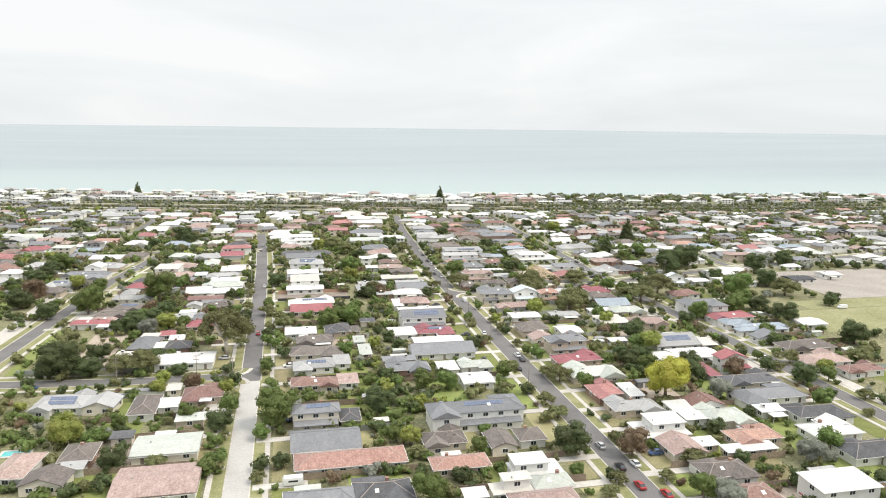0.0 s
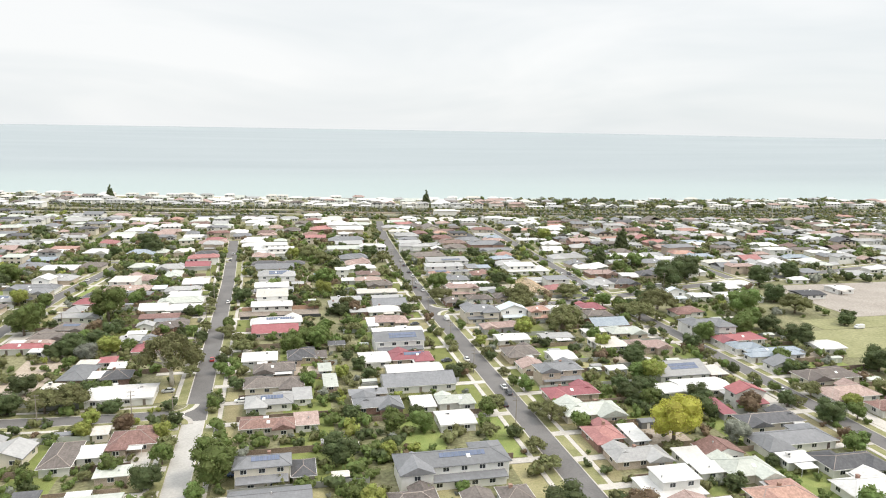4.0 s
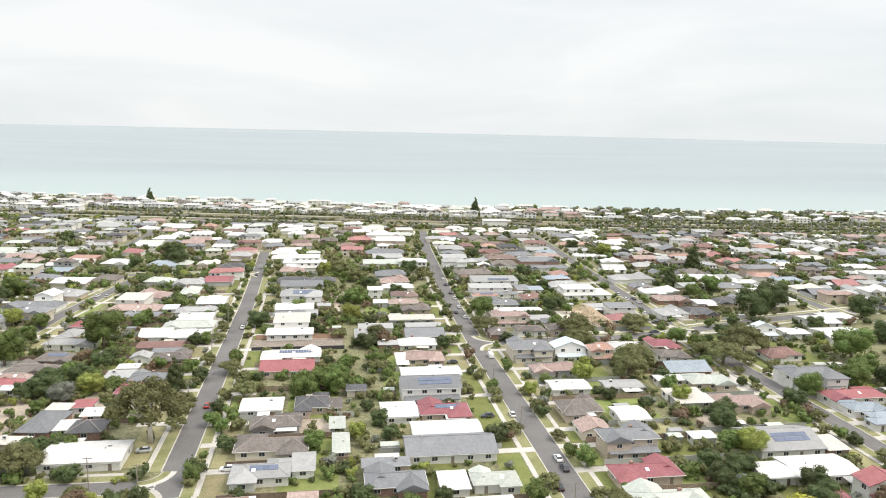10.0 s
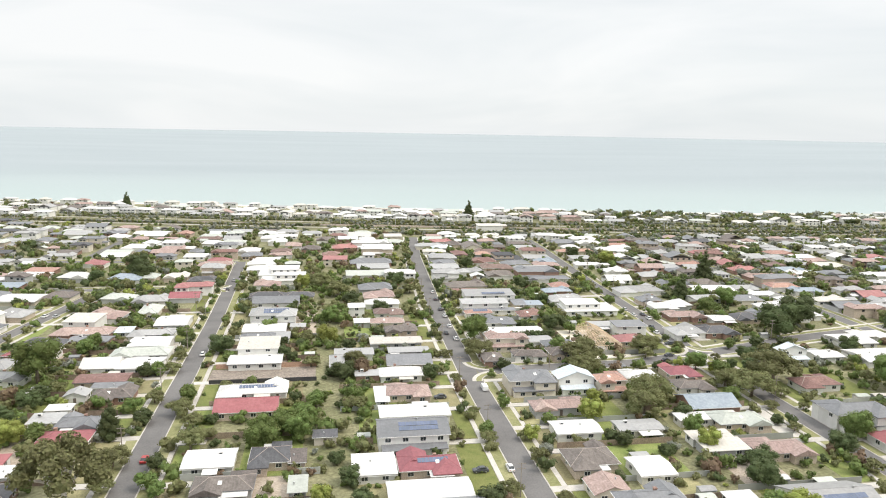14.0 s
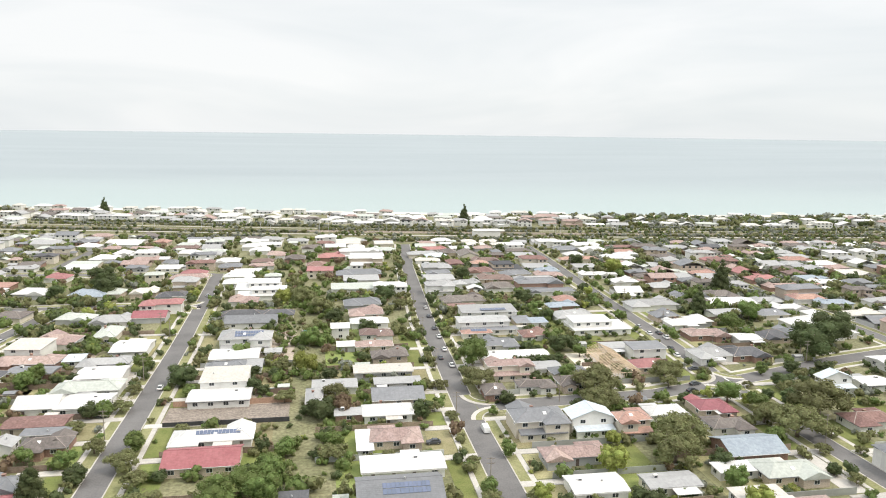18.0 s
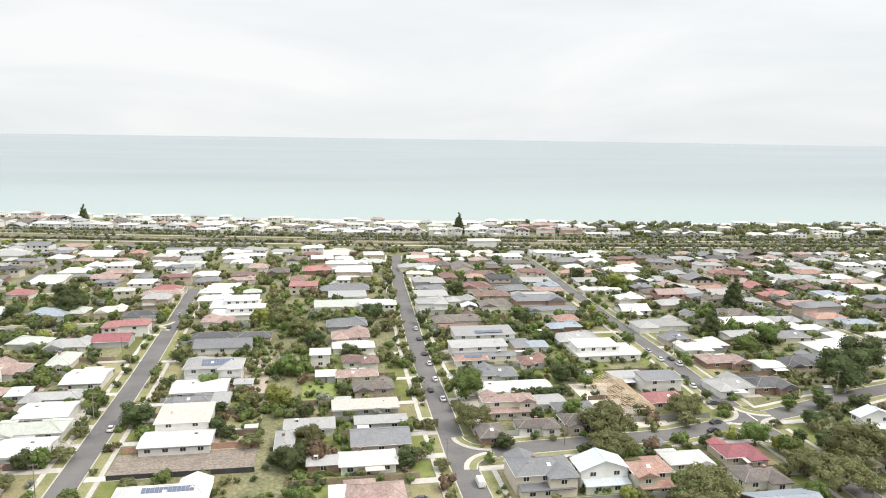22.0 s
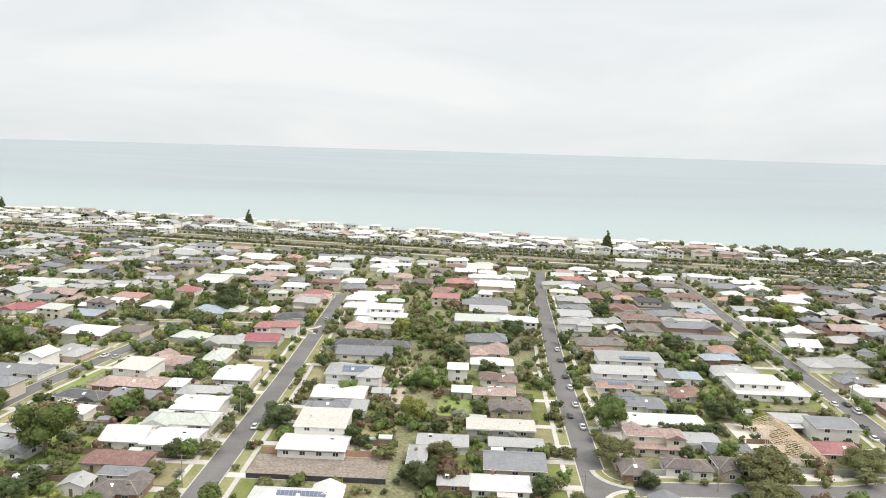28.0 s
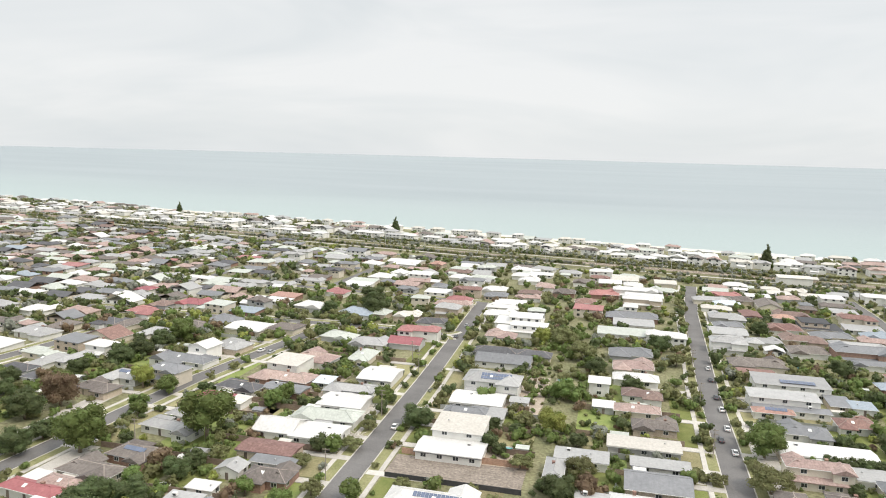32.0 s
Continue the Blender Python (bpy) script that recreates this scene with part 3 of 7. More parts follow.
def house(x, y, w, d, style, colour, solar=0, rz=0.0, near=True):
    rng = random.Random(int(x * 31 + y * 17))
    two = style.endswith("2")
    kind = style[0]
    he = 5.5 if two else 2.8
    words, wall_mat = WALL[0] if style == "F2" or colour in ("w", "bl", "bl2", "lg") and rng.random() < 0.7 else WALL[rng.choice((0, 0, 0, 1, 1, 3, 3, 4, 2))]
    FOOT.append((x, y, w / 2 + 0.8, d / 2 + 0.8))
    HOUSES.append((x, y, w / 2 + 0.3, d / 2 + 0.3))
    hs = empty("house", x, y, 0, rz)
    shape = {"h": "hipped", "g": "gabled", "G": "gabled", "f": "low-pitched", "F": "low-pitched"}[kind]
    tagged(hs, ("two-storey " if two else "single-storey ") + words + " house with a " + ROOF_WORDS[colour] + " " + shape + " roof", "house", "houses along the streets")
    rm = ROOF[colour]
    full_d = d
    if kind == "h":
        roofs, walls, top, (_, d) = hip_group(w, full_d, he, rng)
        rv, rf = roofs[0]
    elif kind in "gG":
        rv, rf, top = gable_roof(w, d, he, "x" if kind == "g" else "y")
    elif kind == "f" and not two and w > 8 and d > 7:
        # a low ridge along the longer side
        rv, rf, top = gable_roof(w, d, he, "x" if w > d * 0.8 else "y", 0.13, 0.5)
        rf = rf + [(5, 4, 3), (9, 10, 11)]
    else:
        rv, rf, top = flat_roof(w, d, he)
    body = wall_box(w, d, 0, he - (0.2 if kind not in "fF" else 0.26 + d * 0.025))
    if kind == "g":
        for s in (-1, 1):
            a = s * w / 2
            body.add([(a, -d / 2, he - 0.2), (a, d / 2, he - 0.2), (a, 0, he + d / 2 * 0.36 - 0.06), (a - s * 0.2, -d / 2, he - 0.2), (a - s * 0.2, d / 2, he - 0.2), (a - s * 0.2, 0, he + d / 2 * 0.36 - 0.06)],
                     [(0, 1, 2), (3, 5, 4), (0, 2, 5, 3), (1, 4, 5, 2)])
    elif kind == "G":
        for s in (-1, 1):
            a = s * d / 2
            body.add([(-w / 2, a, he - 0.2), (w / 2, a, he - 0.2), (0, a, he + w / 2 * 0.36 - 0.06), (-w / 2, a - s * 0.2, he - 0.2), (w / 2, a - s * 0.2, he - 0.2), (0, a - s * 0.2, he + w / 2 * 0.36 - 0.06)],
                     [(0, 1, 2), (3, 5, 4), (0, 2, 5, 3), (1, 4, 5, 2)])
    if kind == "f" and two:
        # a smaller upper box set back on a wide ground floor
        sx = rng.choice((-1, 1))
        uw, ud, ux, uy = w * 0.68, d * 0.72, sx * w * 0.13, d * 0.12
        rv, rf, top = flat_roof(uw, ud, he, 0.03, 0.45)
        rv = move(rv, ux, uy)
        lv, lf, lt = flat_roof(w, d, 2.9, 0.02, 0.4)
        piece("lower_roof", mesh("lower_roof", lv, lf, rm), hs)
        body = wall_box(w, d, 0, 2.6).box(ux - uw / 2, uy - ud / 2, 2.6, ux + uw / 2, uy + ud / 2, he - 0.3)
        k = max(1, int(uw / 4))
        for i in range(k if near else 0):
            wn_ = piece("window", WINDOW, hs, (ux - uw / 2 + uw * (i + 0.5) / k, uy - ud / 2 - 0.03, 3.6))
            piece("pane", PANE, wn_)
    piece("wall", body.mesh("wall", wall_mat), hs)
    roof = piece("roof", mesh("roof", rv, rf, rm), hs, label=ROOF_WORDS[colour] + " " + shape + " roof")
    ov = 0.55 if kind == "h" else 0.45
    if kind == "h":
        W, D = w / 2 + ov, d / 2 + ov
        r_ = min(W, D)
        e = (W - r_, 0) if W >= D else (0, D - r_)
        caps = Geo().tube((-e[0], -e[1], top), (e[0] + 0.01, e[1] + 0.01, top), 0.11, 0.11, 5)
        for sx in (-1, 1):
            for sy in (-1, 1):
                end = (sx * e[0], 0, top) if W >= D else (0, sy * e[1], top)
                caps.tube((sx * W, sy * D, he + 0.02), end, 0.1, 0.1, 5)
        piece("ridge_cap", caps.mesh("ridge_cap", M_RIDGE if colour in ("b", "b2", "t", "t2", "p", "dg") else rm), hs)
    elif kind in "gG":
        L_ = (w if kind == "g" else d) / 2 + ov
        c = Geo().tube((-L_, 0, top), (L_, 0, top), 0.1, 0.1, 5)
        piece("ridge_cap", c.mesh("ridge_cap", rm), hs, rz=0 if kind == "g" else 90)
    if y > 520:
        near = False
    gm = rng.choice((M_FASCIA, M_FASCIA, M_FASCIA, ROOF["g"]))
    W, D, zg = w / 2 + ov, d / 2 + ov, he - (0.2 if kind not in "fF" else 0.24)
    gut = Geo()
    if kind == "h":
        # one ring round the eaves
        o_, i_ = [(-W - 0.12, -D - 0.12), (W + 0.12, -D - 0.12), (W + 0.12, D + 0.12), (-W - 0.12, D + 0.12)], [(-W, -D), (W, -D), (W, D), (-W, D)]
        rings = [[(*p, z) for p in q] for q, z in ((o_, zg), (o_, zg + 0.15), (i_, zg + 0.15), (i_, zg))]
        gut.add([p for r in rings for p in r], [(4 * k + i, 4 * k + (i + 1) % 4, 4 * ((k + 1) % 4) + (i + 1) % 4, 4 * ((k + 1) % 4) + i) for k in range(4) for i in range(4)])
    elif kind == "g":
        gut.box(-W, -D - 0.12, zg, W, -D, zg + 0.15)
    elif kind == "G":
        s_ = -1 if x > 0 else 1
        gut.box(min(s_ * W, s_ * (W + 0.12)), -D - 0.12, zg, max(s_ * W, s_ * (W + 0.12)), D + 0.12, zg + 0.15)
    if kind in "fF":
        zf = (2.9 if style == "f2" else he) - D * (0.02 if style == "f2" else 0.05)
        gut.box(-W, -D - 0.12, zf - 0.16, W, -D, zf - 0.01)
    piece("gutter", gut.mesh("gutter", gm), hs)
    wing = False
    if kind == "h":
        for (wv, wf), (x0, y0, x1, y1) in list(zip(roofs, walls))[1:]:
            piece("wing_roof", mesh("wing_roof", wv, wf, rm), hs)
            piece("wing_wall", Geo().box(x0, y0, 0, x1, y1, he - 0.21).mesh("wing_wall", wall_mat), hs)
            if y0 < -d / 2 - 1 and near and abs(x) < 190 and y < 480:
                wn_ = piece("window", WINDOW, hs, ((x0 + x1) / 2, y0 - 0.03, he - 1.85))
                piece("pane", PANE, wn_)
    small = w > 8 and kind == "h" and d == full_d and not two and rng.random() < 0.5
    if small and near:
        wing = True
        # a front wing under its own gable
        ww, wd = rng.uniform(4.6, 5.6), 2.6
        wx = rng.choice((-1, 1)) * (w / 2 - ww / 2 - 0.1)
        gv, gf, gt = gable_roof(ww, d * 0.5 + wd, he, "y", 0.4, 0.35)
        wy = -d / 2 - wd + (d * 0.5 + wd) / 2
        piece("wing_roof", mesh("wing_roof", [(a + wx, b + wy, c + 0.02) for a, b, c in gv], gf, rm), hs)
        g = Geo().box(wx - ww / 2, -d / 2 - wd, 0, wx + ww / 2, -d / 2 + 0.3, he - 0.2)
        yy = -d / 2 - wd
        g.add([(wx - ww / 2, yy, he - 0.2), (wx + ww / 2, yy, he - 0.2), (wx, yy, he + ww * 0.2 - 0.06), (wx - ww / 2, yy + 0.2, he - 0.2), (wx + ww / 2, yy + 0.2, he - 0.2), (wx, yy + 0.2, he + ww * 0.2 - 0.06)],
              [(0, 1, 2), (3, 5, 4), (0, 2, 5, 3), (1, 4, 5, 2)])
        piece("wing_wall", g.mesh("wing_wall", wall_mat), hs)
        wn_ = piece("window", WINDOW, hs, (wx, yy, 0.95))
        piece("pane", PANE, wn_)
    if two and kind not in "fF":
        # lean-to roof round the lower storey
        lv, lf, lt = flat_roof(w * 0.9, 3.0, 2.9, 0.16, 0.35)
        piece("lower_roof", mesh("lower_roof", [(a, b - d / 2 - 1.4, c) for a, b, c in lv], lf, rm), hs)
        piece("lower_wall", Geo().box(-w * 0.45, -d / 2 - 2.6, 0, w * 0.45, -d / 2 + 0.1, 2.4).mesh("lower_wall", wall_mat), hs)
    if not two and w > 8 and y < 480 and rng.random() < 0.45:
        # a light verandah or carport roof on posts along one side
        vw, vd = rng.uniform(3.5, min(7, w * 0.6)), rng.uniform(2.4, 3.6)
        vx = rng.uniform(-1, 1) * (w - vw) / 2
        sy = rng.choice((-1, 1)) if not wing else 1
        vy = sy * (d / 2 + vd / 2 + 0.5)
        fv, ff, ft = flat_roof(vw, vd, he - 0.35, 0.03, 0.1, 0.1)
        piece("verandah_roof", mesh("verandah_roof", [(p + vx, q + vy, r) for p, q, r in fv], ff, ROOF[rng.choice(("w", "w", "lg", "gr", "c"))]), hs, label="light metal verandah roof")
        for px in (-1, 1):
            piece("verandah_post", Geo().box(vx + px * vw / 2 - 0.05, vy + sy * vd / 2 - 0.05, 0, vx + px * vw / 2 + 0.05, vy + sy * vd / 2 + 0.05, he - 0.5).mesh("verandah_post", M_FASCIA), hs)
    if not near:
        return hs
    if y > 520:
        return hs
    fy = -d / 2 - 0.03
    lows = [0.95, 3.7] if style == "F2" else [3.7] if two and kind != "f" else [0.95]
    for z in lows:
        k = max(1, int(w / (4.6 if y < 420 else 6.0)))
        for i in range(k):
            u = -w / 2 + w * (i + 0.5) / k
            if z < 1 and not two and rng.random() < 0.18:
                piece("front_door", DOOR, hs, (u, fy, 0.0))
                continue
            if wing and z < 1 and abs(u - wx) < 3.4:
                continue
            wn_ = piece("window", WINDOW, hs, (u, fy, z))
            piece("pane", PANE, wn_)
        for s in (-1, 1):
            if y < 420 and abs(x) > 15 and (s < 0) == (x > 5):
                wn_ = piece("window", WINDOW, hs, (s * (w / 2 + 0.03), rng.uniform(-d / 4, d / 4), z), 90)
                piece("pane", PANE, wn_)
    if two and kind not in "fF":
        for i in range(max(1, int(w / 5))):
            wn_ = piece("window", WINDOW, hs, (-w * 0.4 + w * 0.8 * (i + 0.5) / max(1, int(w / 5)), -d / 2 - 2.63, 0.8))
            piece("pane", PANE, wn_)
    if kind == "h" and rng.random() < 0.35:
        piece("chimney", CHIMNEY, hs, (rng.uniform(-w / 4, w / 4), rng.uniform(0.5, d / 4), top - 1.5))
    if rng.random() < 0.5 and kind != "h":
        piece("roof_vent", VENT, hs, (rng.uniform(-w / 3, w / 3), -0.3, top - 0.25))
    if kind == "f" and not two and w > 8 and rng.random() < 0.55:
        side = rng.choice((-1, 1))
        unit = piece("air_conditioner", AIRCON, hs, (side * w * rng.uniform(0.15, 0.3), d * 0.12, he + 0.35))
        piece("grille", GRILLE, unit)
    elif kind == "h" and rng.random() < 0.4:
        piece("skylight", SKYLIGHT, hs, (rng.uniform(-w / 6, w / 6), -d / 4, he + (d / 4 + 0.55) * 0.42 + 0.03), rx=22.8)
    if solar:
        pitch = {"h": 0.42, "g": 0.36, "f": 0.05, "F": 0.05, "G": 0.0}[kind]
        n = max(3, min(12, int(w * 0.55)))
        for r in range(2 if d > 9 else 1):
            for i in range(n):
                u, q = -0.52 * n + 1.04 * i + w * 0.1, -d * 0.16 - 1.75 * r
                zz = he + (d / 2 + (0.55 if kind == "h" else 0.45) + q) * pitch + 0.06
                piece("solar_panel", SOLAR, hs, (u, q, zz), rx=math.degrees(math.atan(pitch)))
    return hs


def free(x, y, r):
    return all(abs(x - a) > c + r or abs(y - b) > e + r for a, b, c, e in FOOT)


house(140.0, 781.7, 22.9, 11.0, "F2", "c", 0)
house(-151.2, 759.7, 26.2, 16.0, "f", "w", 0, -6.5)
house(-124.3, 755.8, 11.4, 15.0, "h", "t", 0, -6.5)
house(46.2, 737.8, 14.2, 16.0, "f", "c", 0)
house(8.5, 724.9, 15.0, 16.0, "f", "w", 0)
house(138.4, 720.0, 16.4, 9.3, "h", "c", 0)
house(24.0, 717.4, 11.8, 15.0, "h", "w", 0)
house(-9.1, 717.2, 14.5, 15.0, "h", "b", 0)
house(-46.4, 709.1, 13.5, 15.0, "h", "w", 0)
house(-139.9, 706.0, 11.0, 15.0, "h", "w", 0, -6.5)
house(119.8, 705.3, 13.6, 10.3, "h", "p", 0)
house(80.7, 702.9, 20.7, 10.4, "h", "r2", 0)
house(-94.3, 702.5, 14.7, 15.0, "h", "w", 0)
house(228.4, 699.5, 21.1, 9.6, "h", "t2", 0)
house(182.6, 694.2, 18.5, 15.0, "h", "g", 0)
house(-33.4, 690.8, 11.8, 15.0, "h", "p", 0)
house(202.1, 690.2, 19.8, 15.0, "h", "w", 0)
house(89.6, 689.8, 11.9, 14.6, "h", "b", 0)
house(-146.5, 685.4, 15.6, 15.0, "h", "w", 0, -6.5)
house(102.4, 679.1, 12.9, 20.0, "G", "b", 0)
house(5.2, 679.0, 18.0, 15.0, "h", "r2", 0)
house(-19.9, 674.1, 13.2, 14.7, "h", "b", 0)
house(78.5, 673.2, 15.0, 13.0, "h", "bl2", 0)
house(179.6, 669.8, 13.2, 8.9, "h", "w", 0)
house(29.2, 666.8, 22.1, 9.7, "F2", "w", 0)
house(-63.7, 666.5, 14.7, 15.0, "h", "w", 0)
house(207.3, 655.0, 23.0, 15.0, "h", "w", 0)
house(177.2, 652.2, 27.2, 6.3, "h", "t", 0)
house(-5.3, 647.3, 11.7, 15.0, "h", "t2", 0)
house(87.0, 646.8, 9.9, 16.0, "f", "t2", 0)
house(103.9, 643.7, 11.1, 7.4, "h", "t", 0)
house(72.7, 633.9, 18.0, 15.0, "h", "lg", 0)
house(-78.6, 627.0, 15.0, 8.8, "h", "r2", 0)
house(117.8, 626.0, 19.6, 16.0, "f2", "dk", 0)
house(97.6, 616.0, 18.3, 15.0, "h", "t2", 0)
house(118.5, 606.2, 19.3, 13.8, "h", "g", 0)
house(21.7, 602.1, 20.2, 16.0, "f", "lg", 0)
house(68.2, 599.0, 17.6, 16.0, "f", "lg", 0)
house(-77.3, 593.2, 13.0, 12.9, "h2", "lg", 0)
house(-36.5, 584.2, 24.1, 16.0, "f2", "w", 0)
house(82.7, 582.2, 15.5, 11.1, "h", "lg", 0)
house(-153.1, 582.0, 17.2, 15.0, "h", "w", 0, -6.5)
house(16.7, 579.6, 25.2, 16.0, "f", "gr", 0)
house(-123.1, 575.7, 18.3, 15.0, "h", "bl", 0, -6.5)
house(99.1, 570.9, 16.5, 15.0, "h", "b", 0)
house(122.2, 568.1, 25.5, 13.6, "h2", "g", 0)
house(63.9, 566.4, 15.4, 11.5, "h2", "lg", 0)
house(-217.7, 565.9, 14.8, 15.0, "h", "r", 0, -6.5)
house(-230.6, 556.6, 10.3, 15.0, "h", "b2", 0, -6.5)
house(125.9, 556.0, 26.6, 9.4, "h", "g", 0)
house(-41.2, 552.0, 14.2, 12.3, "h", "p", 0)
house(72.2, 540.9, 22.7, 13.8, "h", "b", 0)
house(19.2, 539.9, 17.9, 15.0, "h", "g", 0)
house(-229.0, 538.7, 16.9, 15.0, "h", "r2", 0, -6.5)
house(266.1, 536.9, 23.7, 11.8, "h2", "g", 0)
house(218.5, 536.9, 14.1, 15.0, "h", "b", 0)
house(-179.7, 536.4, 16.6, 15.0, "h", "g", 0, -6.5)
house(126.7, 535.6, 10.9, 8.8, "h", "t", 0)
house(-144.8, 531.5, 13.3, 15.0, "h", "b", 0, -6.5)
house(-161.2, 527.6, 19.5, 16.0, "f", "w", 0, -6.5)
house(69.0, 526.2, 13.7, 9.9, "f", "t2", 0)
house(-81.1, 525.7, 14.8, 10.9, "g", "r", 0)
house(-113.9, 525.3, 15.5, 13.0, "h", "gr", 0, -6.5)
house(261.7, 524.0, 17.0, 12.7, "h", "t", 0)
house(-21.8, 523.7, 14.0, 9.9, "h", "dg", 0)
house(121.0, 523.2, 15.7, 10.3, "h", "bl", 0)
house(-38.8, 523.1, 19.1, 8.6, "h", "dg", 0)
house(169.0, 521.2, 26.6, 15.0, "h", "lg", 0)
house(212.5, 521.1, 26.5, 15.1, "f", "w", 0)
house(20.0, 519.9, 15.7, 15.0, "h", "p", 0)
house(-187.2, 519.6, 12.8, 15.0, "h", "b", 0, -6.5)
house(-96.8, 519.4, 15.8, 14.0, "h", "lg", 0)
house(-219.1, 513.7, 7.1, 15.0, "h", "b", 0, -6.5)
house(-229.2, 513.2, 12.4, 15.0, "h", "dg", 0, -6.5)
house(269.3, 512.1, 16.5, 10.0, "h", "bl", 0)
house(-33.4, 511.7, 23.1, 12.1, "g", "g", 0)
house(78.2, 509.7, 26.5, 12.6, "F2", "lg", 1)
house(119.7, 504.1, 18.9, 15.0, "h", "lg", 0)
house(-195.0, 503.9, 15.1, 14.7, "h", "lg", 0, -6.5)
house(20.6, 503.1, 16.8, 8.0, "h", "w", 0)
house(-245.3, 500.4, 8.4, 12.5, "h", "b", 0, -6.5)
house(165.0, 498.8, 12.5, 13.0, "h", "g", 0)
house(-92.1, 498.1, 8.5, 15.0, "h", "gr", 0)
house(92.3, 497.5, 7.4, 10.6, "f", "g", 0)
house(-152.4, 495.6, 14.0, 15.0, "h", "lg", 0, -6.5)
house(99.5, 495.4, 7.6, 7.5, "f", "bl", 0)
house(219.0, 494.9, 17.8, 8.8, "h", "g", 0)
house(71.7, 490.5, 23.4, 8.8, "F2", "lg", 0)
house(-109.7, 489.5, 16.7, 15.0, "h", "p", 0, -6.5)
house(176.9, 487.7, 10.6, 15.0, "h", "w", 0)
house(6.8, 486.8, 7.5, 7.1, "F2", "w", 0)
house(-247.8, 486.7, 19.1, 13.7, "h", "lg", 0, -6.5)
house(73.4, 483.8, 25.0, 4.5, "f", "g", 0)
house(124.5, 483.5, 26.7, 15.3, "f2", "w", 0)
house(22.3, 483.3, 13.6, 10.7, "h", "b2", 0)
house(165.4, 482.8, 11.7, 12.5, "h", "w", 0)
house(-158.1, 482.4, 9.3, 10.2, "G2", "w", 0, -6.5)
house(66.5, 479.1, 13.0, 4.5, "h", "t", 1)
house(226.3, 478.1, 19.4, 15.0, "h", "w", 0)
house(-32.2, 476.4, 20.4, 15.0, "h2", "lg", 1)
house(-76.9, 475.9, 13.5, 16.0, "f", "w", 0)
house(-114.6, 474.6, 13.5, 12.8, "F2", "c", 0, -6.5)
house(91.2, 474.3, 11.7, 11.6, "h", "t2", 0)
house(-160.5, 470.6, 24.9, 12.4, "h", "g", 0, -6.5)
house(-199.5, 470.2, 10.7, 7.6, "h2", "w", 0, -6.5)
house(8.8, 468.2, 7.1, 6.2, "f", "w", 0)
house(20.2, 466.6, 14.8, 6.5, "h", "p", 0)
house(168.5, 465.2, 17.4, 13.0, "h", "p", 0)
house(-20.4, 463.2, 6.2, 4.3, "f", "lg", 0)
house(-94.6, 462.6, 6.3, 7.5, "f", "bl2", 0)
house(72.8, 462.2, 13.8, 12.5, "h", "g", 0)
house(229.3, 461.5, 17.7, 15.0, "h", "w", 0)
house(210.4, 461.3, 12.8, 15.0, "h", "g", 0)
house(-111.0, 461.2, 23.1, 12.7, "h", "p", 0, -6.5)
house(-34.8, 460.4, 18.1, 12.8, "f", "w", 0)
house(197.1, 458.6, 13.0, 14.0, "h", "dg", 0)
house(-202.6, 457.8, 4.9, 15.0, "h", "lg", 0, -6.5)
house(182.8, 457.5, 10.4, 9.6, "f", "w", 0)
house(-81.7, 456.3, 17.6, 10.5, "h", "lg", 0)
house(25.4, 452.8, 13.6, 11.3, "h", "b", 0)
house(121.0, 452.4, 12.8, 8.5, "f", "lg", 0)
house(-208.9, 451.5, 6.9, 15.0, "h", "lg", 0, -6.5)
house(-104.6, 450.0, 15.8, 7.4, "f", "g", 0, -6.5)
house(-152.8, 450.0, 14.4, 13.2, "h2", "g", 0, -6.5)
house(-26.1, 447.4, 5.2, 8.6, "f", "lg", 0)
house(-121.1, 446.7, 16.3, 10.3, "h", "dg", 0, -6.5)
house(-36.6, 446.7, 13.7, 9.0, "h", "g", 0)
house(74.6, 445.9, 27.1, 10.1, "f", "w", 0)
house(-167.5, 445.2, 14.1, 14.9, "h", "lg", 1, -6.5)
house(-79.1, 443.9, 15.5, 13.1, "f", "w", 0)
house(129.0, 442.6, 13.9, 8.8, "F2", "g", 0)
house(-212.0, 440.6, 13.1, 5.7, "h", "dg", 0, -6.5)
house(154.7, 438.1, 15.2, 15.0, "h", "lg", 0)
house(170.0, 437.3, 14.7, 15.0, "h", "dg", 0)
house(21.4, 435.9, 21.2, 8.6, "f", "c", 0)
house(-199.0, 434.5, 6.7, 7.4, "f", "dg", 0, -6.5)
house(-114.3, 433.6, 5.7, 6.4, "f", "c", 0, -6.5)
house(-123.6, 433.2, 12.1, 8.9, "h", "r", 0, -6.5)
house(83.4, 431.8, 9.8, 8.1, "f", "lg", 0)
house(-168.5, 430.2, 15.0, 10.2, "h", "b", 0, -6.5)
house(-79.6, 429.3, 20.9, 12.1, "h", "gr", 0)
house(-34.2, 428.8, 15.3, 13.8, "F2", "c", 0)
house(123.9, 428.2, 12.8, 8.6, "h", "r2", 0)
house(67.9, 427.9, 16.6, 9.2, "h2", "p", 0)
house(89.6, 425.2, 13.1, 5.0, "h", "g", 0)
house(-181.7, 422.6, 5.8, 6.4, "f", "c", 0, -6.5)
house(25.5, 422.2, 16.0, 5.4, "f", "lg", 0)
house(3.4, 421.7, 14.9, 8.0, "f", "lg", 0)
house(-125.9, 419.3, 6.4, 10.0, "h", "lg", 0, -6.5)
house(223.3, 418.0, 15.3, 14.1, "f", "w", 0)
house(-90.2, 416.7, 12.8, 11.9, "g", "w", 0)
house(-34.4, 416.0, 19.4, 10.7, "f", "w", 0)
house(-76.3, 415.7, 15.2, 12.1, "f", "w", 0)
